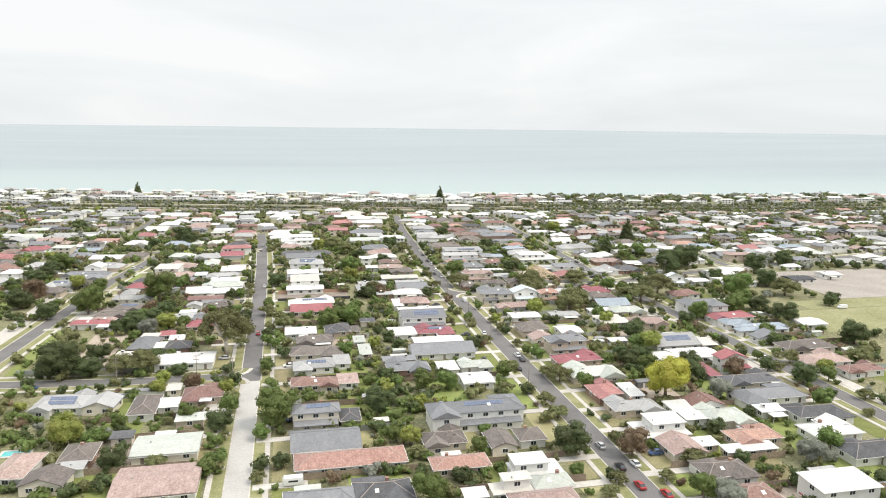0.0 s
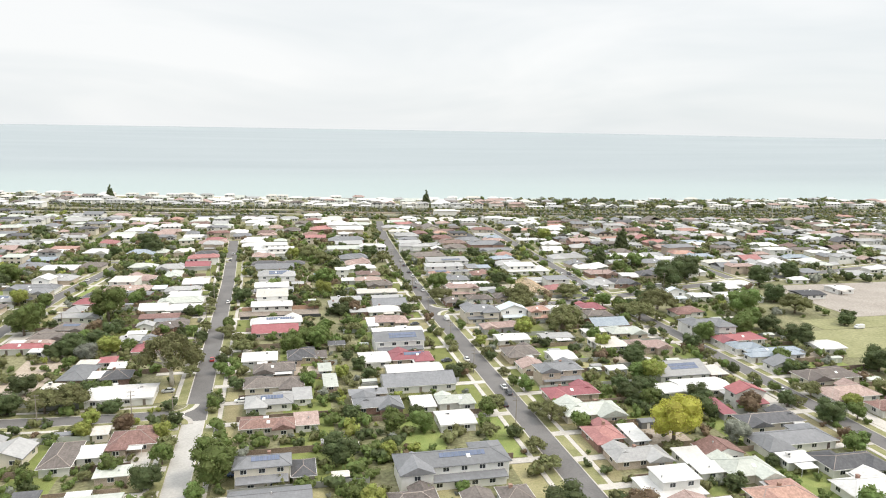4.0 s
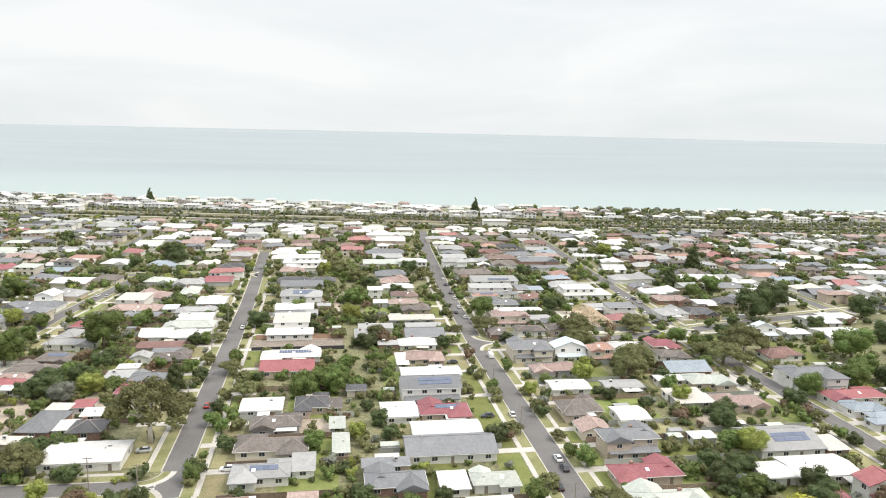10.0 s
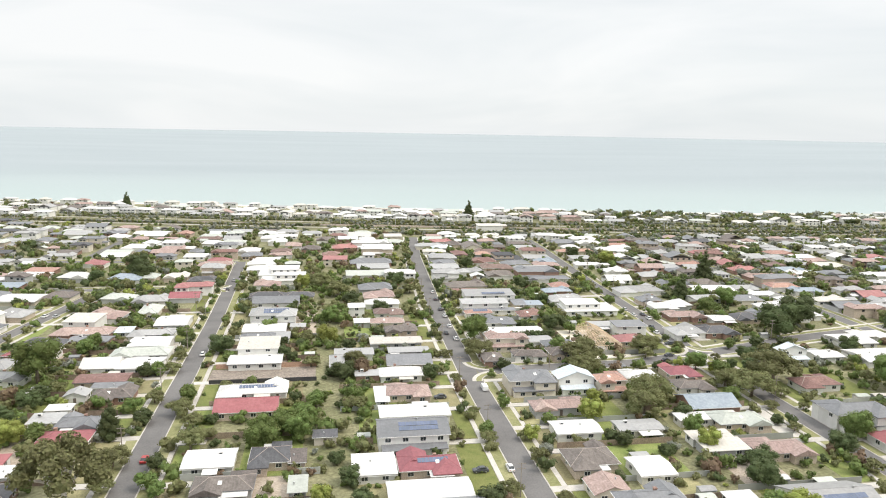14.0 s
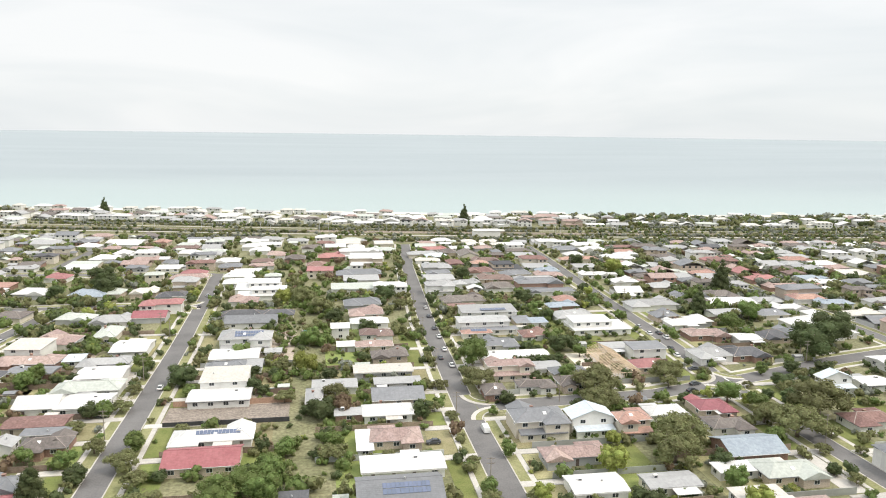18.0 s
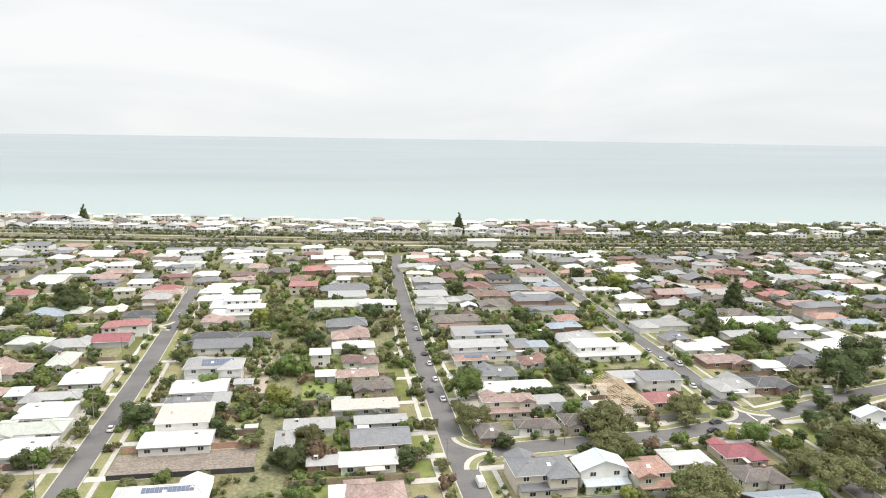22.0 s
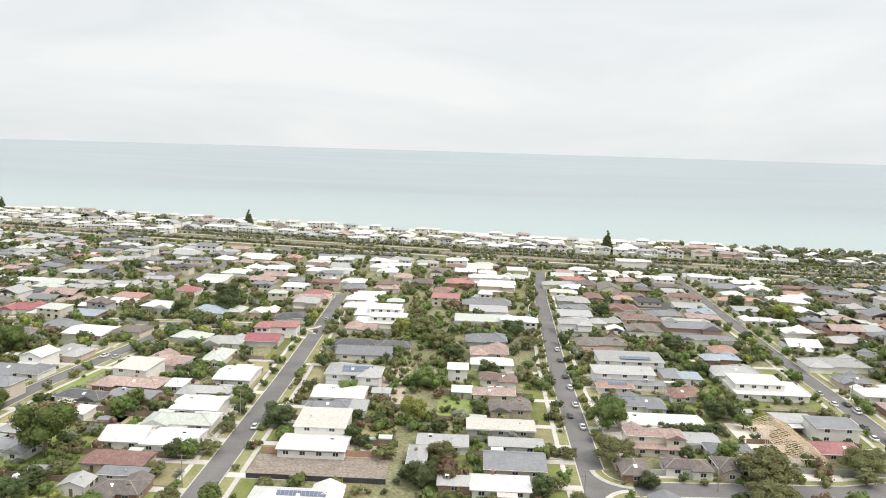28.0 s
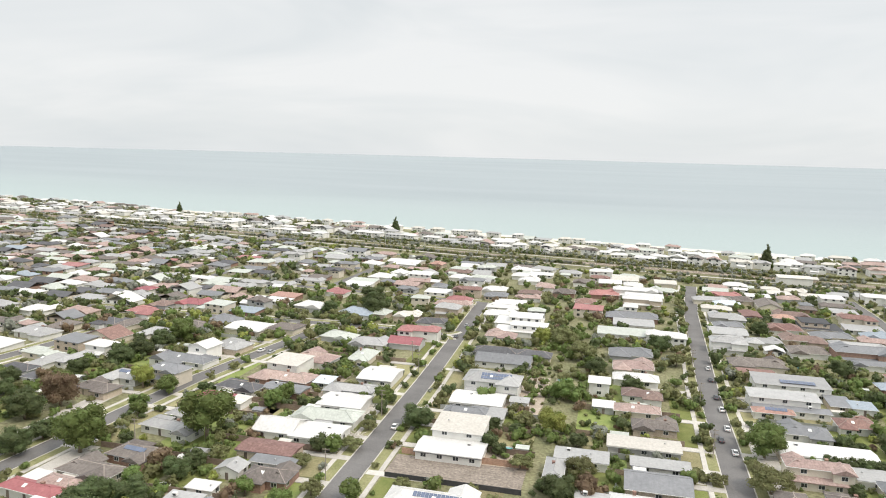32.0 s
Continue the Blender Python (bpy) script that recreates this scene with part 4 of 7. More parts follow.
house(89.8, 414.0, 14.9, 7.5, "h", "b", 0)
house(73.4, 412.4, 12.4, 9.0, "h", "b", 0)
house(-3.5, 410.5, 4.6, 12.8, "h", "lg", 0)
house(24.1, 409.5, 16.9, 11.8, "g", "g", 0)
house(57.6, 408.9, 7.3, 9.5, "h", "b", 0)
house(-121.8, 406.2, 19.2, 10.3, "h", "lg", 0, -6.5)
house(-85.3, 400.3, 17.0, 8.2, "f", "t2", 1)
house(196.3, 399.3, 11.4, 9.0, "f", "w", 0)
house(180.4, 398.8, 11.8, 4.0, "G2", "bl2", 0)
house(7.5, 395.8, 8.5, 4.7, "f", "lg", 0)
house(19.6, 395.6, 14.9, 8.3, "h", "w", 0)
house(218.3, 395.6, 21.2, 16.0, "f", "w", 0)
house(-80.1, 392.6, 12.3, 4.0, "f", "g", 0)
house(-119.7, 386.3, 13.4, 12.3, "h", "b", 1, -6.5)
house(-89.2, 385.8, 6.6, 5.7, "G", "lg", 0)
house(125.2, 385.7, 11.0, 13.2, "h", "r", 0)
house(-77.2, 384.2, 12.0, 11.7, "h", "b", 0)
house(107.9, 383.6, 11.9, 10.8, "h", "w", 0)
house(-32.0, 383.4, 22.1, 12.9, "h", "w", 1)
house(64.0, 379.2, 15.5, 15.0, "h2", "g", 0)
house(80.2, 378.2, 13.1, 7.4, "G2", "bl2", 0)
house(20.2, 376.8, 14.3, 12.5, "h", "p", 0)
house(92.2, 374.4, 10.0, 10.9, "h2", "t", 0)
house(11.1, 374.2, 4.0, 12.2, "f", "w", 0)
house(-90.5, 373.8, 7.1, 4.0, "f", "w", 0)
house(-124.0, 373.5, 16.3, 12.0, "h", "b", 0, -6.5)
house(122.5, 371.1, 12.0, 10.5, "h", "b", 0)
house(-32.5, 369.4, 19.3, 12.0, "g", "r", 0)
house(169.7, 369.4, 15.7, 12.7, "h", "t2", 0)
house(-134.9, 366.7, 4.6, 4.0, "f", "w", 0, -6.5)
house(-91.2, 365.3, 8.8, 6.6, "f", "lg", 0)
house(-126.4, 365.3, 10.2, 4.5, "h", "p", 0, -6.5)
house(-80.6, 361.2, 11.5, 10.1, "h", "g", 0)
house(-130.3, 360.3, 17.2, 5.0, "h", "r", 0, -6.5)
house(20.4, 359.0, 21.7, 9.2, "f", "w", 0)
house(68.4, 358.8, 18.0, 10.4, "h", "p", 0)
house(119.8, 356.0, 16.9, 12.3, "g", "bl", 0)
house(-122.5, 354.9, 7.3, 4.6, "f", "w", 0, -6.5)
house(-80.9, 350.1, 13.2, 8.4, "h", "r", 0)
house(-7.6, 344.5, 6.4, 4.3, "f", "dg", 0)
house(108.5, 344.1, 11.1, 4.8, "f", "w", 0)
house(121.9, 340.9, 16.0, 12.0, "h", "gr", 0)
house(67.8, 340.6, 13.7, 9.0, "f", "w", 0)
house(17.6, 340.2, 20.1, 12.5, "g2", "g", 1)
house(87.5, 339.7, 13.6, 7.1, "f", "lg", 0)
house(161.2, 337.8, 20.2, 15.0, "h2", "g", 0)
house(-94.4, 337.6, 5.7, 5.5, "f", "r", 0)
house(-100.9, 335.8, 6.4, 4.4, "f", "c", 0, -6.5)
house(-22.3, 332.4, 9.9, 15.0, "h", "dg", 0)
house(-38.2, 332.0, 12.7, 10.4, "f", "w", 0)
house(-14.9, 330.9, 4.0, 7.2, "f", "b", 0)
house(106.3, 330.6, 12.6, 4.9, "f", "c", 0)
house(-89.4, 330.4, 5.5, 5.6, "f", "w", 0)
house(-101.2, 324.1, 8.7, 15.0, "h", "g", 0, -6.5)
house(106.7, 323.7, 12.8, 6.7, "f", "c", 0)
house(5.4, 323.6, 10.9, 12.0, "f", "w", 0)
house(20.0, 322.4, 15.4, 13.1, "h", "r", 1)
house(166.8, 322.4, 22.2, 11.8, "h", "r", 0)
house(64.9, 320.9, 13.1, 15.0, "h", "b", 0)
house(-94.4, 320.8, 5.3, 6.2, "f", "w", 0)
house(122.1, 320.2, 15.7, 12.2, "h", "p", 0)
house(-87.3, 319.3, 8.9, 8.3, "h", "dg", 0)
house(-32.6, 317.5, 14.1, 11.6, "h", "b", 0)
house(-14.2, 315.1, 4.1, 7.4, "f", "gr", 0)
house(79.6, 313.5, 9.6, 10.5, "f", "w", 0)
house(-104.9, 311.3, 8.2, 4.1, "f", "c", 0, -6.5)
house(162.5, 311.2, 12.6, 10.8, "h", "bl", 0)
house(18.5, 308.4, 20.5, 9.3, "f", "w", 0)
house(63.7, 304.5, 9.4, 8.0, "G", "p", 0)
house(170.4, 303.9, 23.9, 4.5, "h", "bl", 0)
house(-82.2, 301.7, 20.9, 12.7, "f", "w", 0)
house(-32.6, 301.6, 19.5, 13.3, "h", "b", 0)
house(-13.2, 300.9, 4.2, 11.2, "f", "gr", 0)
house(167.5, 299.4, 24.4, 4.5, "h", "bl", 0)
house(17.6, 296.6, 25.3, 13.1, "g", "g", 0)
house(94.9, 295.4, 7.2, 4.0, "f", "w", 0)
house(69.7, 292.5, 16.1, 10.8, "h2", "g", 0)
house(116.8, 290.8, 20.0, 16.0, "g", "lg", 1)
house(-23.3, 290.0, 5.6, 9.2, "f", "lg", 0)
house(163.5, 288.7, 13.7, 6.4, "G", "g", 0)
house(-1.3, 287.4, 12.3, 4.2, "f", "g", 0)
house(130.7, 286.4, 6.7, 8.6, "f", "c", 0)
house(-34.1, 285.8, 14.4, 12.3, "h", "lg", 1)
house(0.6, 277.5, 14.9, 12.9, "h", "g", 0)
house(15.4, 275.6, 7.0, 8.5, "f", "w", 0)
house(26.3, 275.5, 11.4, 9.2, "h", "gr", 0)
house(67.7, 275.5, 18.2, 11.7, "h", "r", 0)
house(170.5, 274.5, 22.4, 13.2, "h", "b", 0)
house(117.0, 273.1, 18.4, 11.3, "f", "w", 0)
house(102.8, 272.2, 9.2, 8.4, "f", "w", 0)
house(-81.8, 270.6, 4.0, 4.9, "f", "c", 0)
house(-22.7, 268.5, 6.7, 8.5, "f", "p", 0)
house(-34.4, 266.9, 15.4, 10.3, "h", "t2", 0)
house(-71.4, 263.8, 12.1, 15.0, "h", "t2", 0)
house(-114.9, 263.2, 14.9, 15.0, "h", "lg", 1, -6.5)
house(22.8, 261.0, 10.9, 10.2, "f", "w", 0)
house(-102.5, 260.6, 9.6, 9.3, "G", "lg", 0, -6.5)
house(67.8, 259.7, 18.9, 15.0, "h", "gr", 0)
house(124.6, 259.1, 11.2, 5.9, "G2", "r", 0)
house(164.2, 257.4, 19.7, 14.7, "h", "p", 0)
house(-81.4, 256.5, 5.9, 6.7, "f", "w", 0)
house(111.5, 256.2, 4.0, 16.0, "f", "r", 0)
house(-88.5, 255.8, 7.4, 15.0, "h", "b", 0)
house(171.2, 244.8, 16.1, 9.2, "h", "t2", 0)
house(-73.1, 243.3, 7.9, 4.8, "f", "gr", 0)
house(121.2, 242.0, 20.2, 11.4, "h", "dg", 0)
house(63.8, 241.8, 9.4, 15.0, "h", "r2", 0)
house(73.0, 240.1, 4.8, 10.7, "f", "w", 0)
house(-35.2, 236.3, 13.9, 6.4, "h2", "g", 1)
house(-24.7, 236.1, 5.5, 8.7, "h", "dg", 0)
house(-90.7, 233.6, 5.6, 4.0, "f", "dg", 0)
house(14.0, 229.0, 29.6, 15.0, "h2", "g", 1)
house(118.0, 228.2, 25.0, 15.0, "h", "g", 0)
house(67.4, 226.9, 15.5, 11.5, "h", "lg", 0)
house(91.9, 225.3, 11.1, 7.9, "G", "t2", 0)
house(-76.9, 224.7, 17.2, 12.4, "f", "gr", 0)
house(-99.6, 223.7, 7.7, 10.3, "h", "b", 0)
house(82.2, 223.4, 7.5, 8.0, "f", "w", 0)
house(-33.0, 219.4, 19.0, 13.6, "g", "g", 0)
house(-113.3, 218.4, 7.9, 13.8, "h", "p", 0, -6.5)
house(110.7, 216.6, 8.8, 5.1, "f", "w", 0)
house(-99.3, 216.2, 5.6, 4.5, "f", "lg", 0)
house(82.2, 215.7, 6.9, 5.1, "f", "w", 0)
house(0.8, 214.4, 11.8, 11.7, "h", "b", 0)
house(92.7, 214.3, 12.7, 14.7, "h", "gr", 0)
house(26.4, 212.1, 7.4, 7.6, "h", "b", 0)
house(124.2, 211.6, 17.5, 12.5, "h", "dg", 0)
house(16.8, 210.1, 7.2, 10.1, "G", "b", 0)
house(-103.8, 209.5, 10.2, 7.7, "G", "b", 0, -6.5)
house(66.5, 208.5, 15.1, 10.4, "f2", "w", 0)
house(-26.8, 206.6, 29.3, 8.9, "h", "t", 0)
house(-76.1, 203.5, 19.9, 15.5, "f", "p", 0)
house(92.2, 199.7, 15.0, 11.5, "h", "t", 0)
house(2.0, 198.9, 15.0, 6.9, "h", "t", 0)
house(118.3, 198.7, 16.2, 13.0, "h", "w", 0)
house(75.4, 197.9, 5.9, 4.7, "f", "w", 0)
house(67.1, 196.9, 10.0, 10.7, "G", "p", 0)
house(85.8, 192.2, 15.5, 4.0, "f", "w", 0)
house(20.9, 191.2, 13.2, 7.7, "f2", "w", 0)
house(-20.3, 187.5, 13.8, 13.8, "h", "dg", 0)
house(-36.1, 187.4, 16.4, 6.5, "h", "g", 0)
house(119.9, 184.6, 17.6, 14.1, "h", "dg", 0)
house(22.7, 184.4, 9.8, 6.1, "h", "gr", 0)
house(11.4, 182.8, 9.9, 4.8, "f2", "c", 0)
house(1.9, 182.2, 5.4, 4.0, "f", "w", 0)
house(70.8, 181.8, 13.5, 11.0, "h", "b", 0)
house(17.9, 176.9, 16.4, 5.7, "h", "p", 0)
house(96.9, 175.1, 7.0, 4.0, "f", "lg", 0)
house(70.4, 168.6, 11.2, 8.3, "h", "t2", 0)
house(93.0, 166.2, 16.4, 9.1, "F2", "w", 0)
house(-32.7, 565.9, 25.9, 11.6, "f2", "w", 0)
house(21.2, 617.4, 27.0, 14.6, "h", "g", 0)
house(24.4, 683.9, 27.0, 12.6, "h2", "w", 0)
house(-95.9, 577.9, 12.9, 12.4, "h", "c", 0)
house(-79.5, 567.7, 14.8, 11.8, "h", "dg", 0)
house(-79.3, 615.3, 20.3, 12.0, "h", "p", 0)
house(205.5, 712.5, 21.1, 13.3, "h", "w", 0)
house(219.4, 667.2, 17.1, 11.1, "h", "w", 0)
house(196.3, 562.3, 16.8, 12.9, "h", "lg", 0)
house(198.8, 535.3, 18.1, 11.7, "h", "g", 0)
house(268.4, 575.3, 19.0, 12.4, "h", "r2", 0)
house(334.0, 634.8, 17.5, 13.3, "h", "t", 0)
house(242.0, 490.2, 8.2, 11.9, "h", "w", 0)
house(178.2, 576.8, 15.7, 12.2, "h", "w", 0)
house(110.0, 652.5, 18.3, 12.5, "h", "b2", 0)
house(70.1, 684.3, 20.5, 11.6, "h", "lg", 0)
house(102.4, 593.3, 19.7, 13.2, "h", "b2", 0)
house(126.2, 588.4, 24.1, 11.8, "h", "lg", 0)
house(147.6, 799.0, 23.6, 11.8, "f", "c", 0)
house(217.1, 848.5, 16.0, 12.5, "h2", "p", 0)
house(239.2, 840.0, 17.4, 12.9, "h2", "p", 0)
house(-154.8, 623.2, 13.4, 13.1, "h", "r2", 0, -6.5)
house(-111.1, 578.1, 8.3, 10.7, "h", "gr", 0, -6.5)
house(-99.6, 665.3, 9.9, 12.8, "h", "g", 0)
house(-206.6, 755.0, 21.0, 12.9, "g", "lg", 0, -6.5)
house(-171.7, 738.1, 15.4, 13.3, "h", "w", 0, -6.5)
house(-148.4, 743.3, 21.2, 11.6, "h", "w", 0, -6.5)
house(-52.2, 726.3, 16.8, 13.0, "h", "w", 0)
house(27.7, 655.9, 21.9, 11.9, "h2", "w", 0)
house(70.6, 613.3, 14.8, 11.9, "h", "g", 0)
house(67.5, 581.2, 12.6, 12.8, "h", "lg", 0)
house(-282.0, 525.2, 13.8, 14.4, "h", "w", 0, -6.5)
house(-265.4, 589.3, 9.2, 10.7, "h", "r", 0, -6.5)
house(196.5, 521.6, 13.3, 13.1, "h", "b", 0)
house(282.9, 473.8, 13.7, 10.5, "h", "lg", 0)
house(350.4, 550.2, 19.6, 12.8, "h", "w", 0)
house(262.8, 395.0, 15.1, 11.5, "f", "dk", 0)
house(291.8, 403.6, 11.1, 10.8, "f", "w", 0)
house(198.1, 306.8, 12.1, 11.2, "f", "w", 0)


# ---------- trees ----------
def leaf_cloud(rng, blobs, count, size, squash=1.0):
    """Many small leaf clumps round a set of balls (centre, radius)."""
    g = Geo()
    total = sum(r * r for _, r in blobs)
    for c, r in blobs:
        for _ in range(max(4, int(count * r * r / total))):
            z, a = rng.uniform(-0.75, 1), rng.uniform(0, 6.2832)
            q = math.sqrt(1 - z * z)
            nrm = Vector((q * math.cos(a), q * math.sin(a), z))
            p = Vector(c) + nrm * r * rng.uniform(0.82, 1.14)
            nrm = (nrm + Vector((rng.uniform(-1, 1), rng.uniform(-1, 1), rng.uniform(-0.6, 1))) * 0.7).normalized()
            u = nrm.orthogonal().normalized()
            u.rotate(Matrix.Rotation(rng.uniform(0, 6.28), 3, nrm))
            w = nrm.cross(u)
            s = size * rng.uniform(0.6, 1.3)
            lift = nrm * s * 0.3
            g.add([tuple(p + u * s), tuple(p + w * s * 0.75 + lift), tuple(p - u * s * rng.uniform(0.7, 1.1)), tuple(p - w * s * 0.75 + lift)], [(0, 1, 2), (0, 2, 3)])
    return g


def core(g, blobs, shrink=0.86):
    """Lumpy inner bodies that close the crown."""
    for c, r in blobs:
        b = bmesh.new()
        bmesh.ops.create_icosphere(b, subdivisions=1, radius=r * shrink)
        v = [tuple(Vector(c) + q.co * (1 + 0.16 * noise.noise(q.co * 1.7 / max(r, 0.3) + Vector(c)))) for q in b.verts]
        b.verts.index_update()
        g.add(v, [tuple(q.index for q in f.verts) for f in b.faces])
        b.free()
    return g


def open_blobs(rng):
    """Separate leaf masses of an open gum crown."""
    out = []
    for i in range(17):
        a, q = i * 2.4 + rng.uniform(-0.4, 0.4), 0.85 * math.sqrt((i + 0.6) / 17)
        out.append(((q * math.cos(a), q * math.sin(a), 1.75 - 0.55 * q * q + rng.uniform(-0.3, 0.12)), rng.uniform(0.17, 0.27)))
    return out


def crown_blobs(rng, form):
    """Balls of a crown of radius 1 that stands on z = 0."""
    out = []
    if form == "round":
        out.append(((0, 0, 1.2), 0.7))
        for i in range(16):
            a, z = i * 2.4 + rng.uniform(-0.4, 0.4), rng.uniform(0.5, 1.85)
            q = 0.62 * math.sqrt(max(0.1, 1 - ((z - 1.25) / 0.85) ** 2))
            out.append(((q * math.cos(a), q * math.sin(a), z), rng.uniform(0.24, 0.42)))
    elif form == "spread":
        for i in range(22):
            a, q = i * 2.4 + rng.uniform(-0.5, 0.5), 0.82 * math.sqrt((i + 0.5) / 22)
            out.append(((q * math.cos(a), q * math.sin(a), 1.5 - 0.7 * q * q + rng.uniform(-0.4, 0.12)), rng.uniform(0.2, 0.36)))
    else:
        for i in range(10):
            z = 0.35 + i * 0.27
            q = 0.72 * (1 - i / 10.5)
            for k in range(3 if i < 7 else 1):
                a = i * 1.3 + k * 2.09
                out.append(((q * 0.75 * math.cos(a), q * 0.75 * math.sin(a), z), 0.13 + q * 0.42))
    return out


TREE = {}


def tree_model(key, form, leaf, bark, count, size, variant):
    rng = random.Random(variant * 97 + len(key) + ord(key[0]))
    blobs = open_blobs(rng) if key == "u" else crown_blobs(rng, form)
    g = core(Geo(), blobs, 0.8 if form == "spread" else 0.96 if key == "y" else 0.86)
    c = leaf_cloud(rng, blobs, count, size)
    g.add(c.v, c.f)
    t = Geo()
    hb = 0.95 if form != "spread" else 0.8
    t.tube((0, 0, 0), (0.03, 0.02, hb), 0.075, 0.05, 8)
    for i in range(5):
        a = i * 1.256 + rng.uniform(-0.3, 0.3)
        q = 0.5 if form != "cone" else 0.2
        t.tube((0.02, 0.01, hb * rng.uniform(0.6, 0.95)), (q * math.cos(a), q * math.sin(a), hb + rng.uniform(0.3, 0.6)), 0.04, 0.015, 6)
    if key == "u":
        for (cx, cy, cz), r in blobs[::2]:
            knee = (cx * 0.4, cy * 0.4, 0.75 + 0.35 * cz * 0.5)
            t.tube((0.02, 0.01, 0.62), knee, 0.05, 0.035, 6).tube(knee, (cx, cy, cz), 0.035, 0.012, 6)
    if form == "cone":
        t.tube((0, 0, hb), (0, 0, 2.9), 0.05, 0.02, 6)
    return g.mesh("crown", leaf), t.mesh("trunk", bark, True)


FORMS = {"g": "round", "d": "round", "o": "spread", "y": "round", "l": "round", "n": "round", "e": "round", "u": "spread", "c": "cone", "p": "cone"}
TREE_WORDS = {"g": "leafy green garden tree with a rounded crown", "d": "dense dark green tree with a rounded crown",
              "o": "olive-green spreading gum tree in a garden", "y": "large golden-yellow rounded tree in full leaf", "l": "lime-green leafy garden tree beside houses",
              "n": "bronze-leaved garden tree beside a house", "e": "silver-green bushy tree beside a house", "u": "tall spreading gum tree with pale bare limbs",
              "c": "dark green conical conifer in a garden", "p": "tall dark Norfolk pine beside the beach"}
for key, form in FORMS.items():
    leaf = LEAF[{"u": "o", "c": "d", "p": "d"}.get(key, key)]
    for variant in range(1 if key in "ynep" else 3):
        for big in (0, 1):
            TREE[key, variant, big] = tree_model(key, form, leaf, M_GUM if key == "u" else M_BARK, (800, 3000)[big], (0.096, 0.05)[big], variant)
    TREE[key] = 1 if key in "ynep" else 3


VERGE_TREES = []


def small_tree(key, x, y, r):
    VERGE_TREES.append((x, y, r, key))
    FOOT.append((x, y, r * 0.35, r * 0.35))


def tree(key, x, y, r, group="trees in the gardens"):
    rng = random.Random(int(x * 13 + y * 29))
    crown, trunk = TREE[key, rng.randrange(TREE[key]), int(r > 4.2)]
    t = empty("tree" if key not in "cp" else "conifer", x, y, 0, rng.uniform(0, 360))
    hgt = {"u": 0.85, "o": 0.72, "y": 0.85, "p": 1.0, "d": 0.68, "c": 0.9}.get(key, 0.84) * rng.uniform(0.92, 1.08)
    t.scale = (r, r, r * hgt)
    tagged(t, TREE_WORDS[key], "tree", group)
    piece("trunk", trunk, t)
    piece("crown", crown, t)
    FOOT.append((x, y, r * 0.35, r * 0.35))
    return t


tree("d", -184.8, 463.4, 6.1)
tree("d", -183.9, 475.1, 5.8)
tree("l", -157.2, 439.7, 4.8)
tree("g", -144.4, 436.6, 3.9)
tree("d", -181.7, 487.9, 5.8)
tree("g", -180.6, 499.7, 6.6)
tree("d", -135.3, 444.4, 2.4)
tree("g", -142.9, 418.5, 3.7)
tree("o", -139.8, 409.9, 2.2)
tree("o", -138.3, 397.5, 2.8)
small_tree("d", -136.6, 421.4, 1.8)
tree("g", -108.4, 404.2, 9.1)
tree("o", -98.2, 394.5, 3.4)
tree("n", -109.5, 382.7, 4.0)
tree("d", -102.1, 380.0, 4.5)
tree("d", -101.4, 386.8, 3.8)
tree("g", -111.2, 373.1, 2.9)
tree("d", -115.7, 365.5, 3.0)
tree("o", -73.7, 396.6, 3.1)
tree("d", -72.5, 407.2, 3.9)
tree("g", -68.4, 407.7, 2.9)
small_tree("d", -66.0, 433.2, 2.1)
tree("g", -75.4, 452.1, 2.2)
tree("g", -102.7, 435.5, 3.8)
tree("g", -102.0, 444.0, 3.7)
tree("g", -101.9, 440.7, 2.9)
tree("d", -93.5, 440.3, 2.2)
tree("d", -88.5, 441.2, 2.7)
small_tree("d", -159.2, 517.0, 4.3)
small_tree("g", -142.5, 520.3, 3.6)
small_tree("d", -128.0, 536.2, 4.0)
small_tree("d", -122.7, 503.9, 3.2)
small_tree("g", -137.9, 480.6, 2.6)
small_tree("g", -91.7, 474.0, 3.6)
small_tree("d", -101.4, 480.8, 2.6)
tree("d", -141.2, 577.2, 5.2)
small_tree("o", -118.3, 556.8, 4.4)
tree("g", -80.1, 376.3, 3.0)
tree("o", -63.7, 381.0, 3.4)
small_tree("o", -53.4, 401.5, 1.3)
tree("g", -66.7, 450.9, 4.1)
tree("d", -49.5, 433.8, 6.1)
small_tree("d", -53.6, 415.2, 1.7)
small_tree("o", -51.5, 417.6, 1.5)
tree("o", -42.5, 391.6, 2.4)
small_tree("g", -66.6, 516.7, 2.0)
small_tree("g", -54.8, 481.9, 2.1)
small_tree("d", -47.7, 495.1, 3.7)
small_tree("d", -47.5, 467.1, 3.4)
small_tree("g", -33.5, 466.3, 4.3)
tree("d", -26.3, 437.7, 3.4)
tree("d", -24.9, 423.6, 3.6)
tree("d", -20.9, 420.7, 2.6)
tree("o", -16.0, 444.7, 3.9)
tree("d", -17.9, 436.5, 2.8)
tree("o", -13.4, 412.8, 3.5)
tree("l", -6.9, 441.3, 5.0)
tree("d", 1.6, 433.6, 3.5)
small_tree("g", 7.3, 434.0, 2.1)
tree("o", 3.7, 413.1, 4.6)
tree("n", 5.5, 399.5, 3.6)
tree("d", -2.0, 401.7, 2.5)
tree("d", -6.1, 400.9, 2.5)
small_tree("d", 1.2, 401.0, 1.8)
small_tree("o", 10.0, 403.9, 1.8)
small_tree("g", 14.0, 405.3, 1.8)
tree("g", -6.0, 475.3, 4.6)
small_tree("g", 0.7, 476.8, 4.3)
small_tree("g", -10.7, 479.9, 3.0)
tree("o", -1.8, 530.1, 6.9)
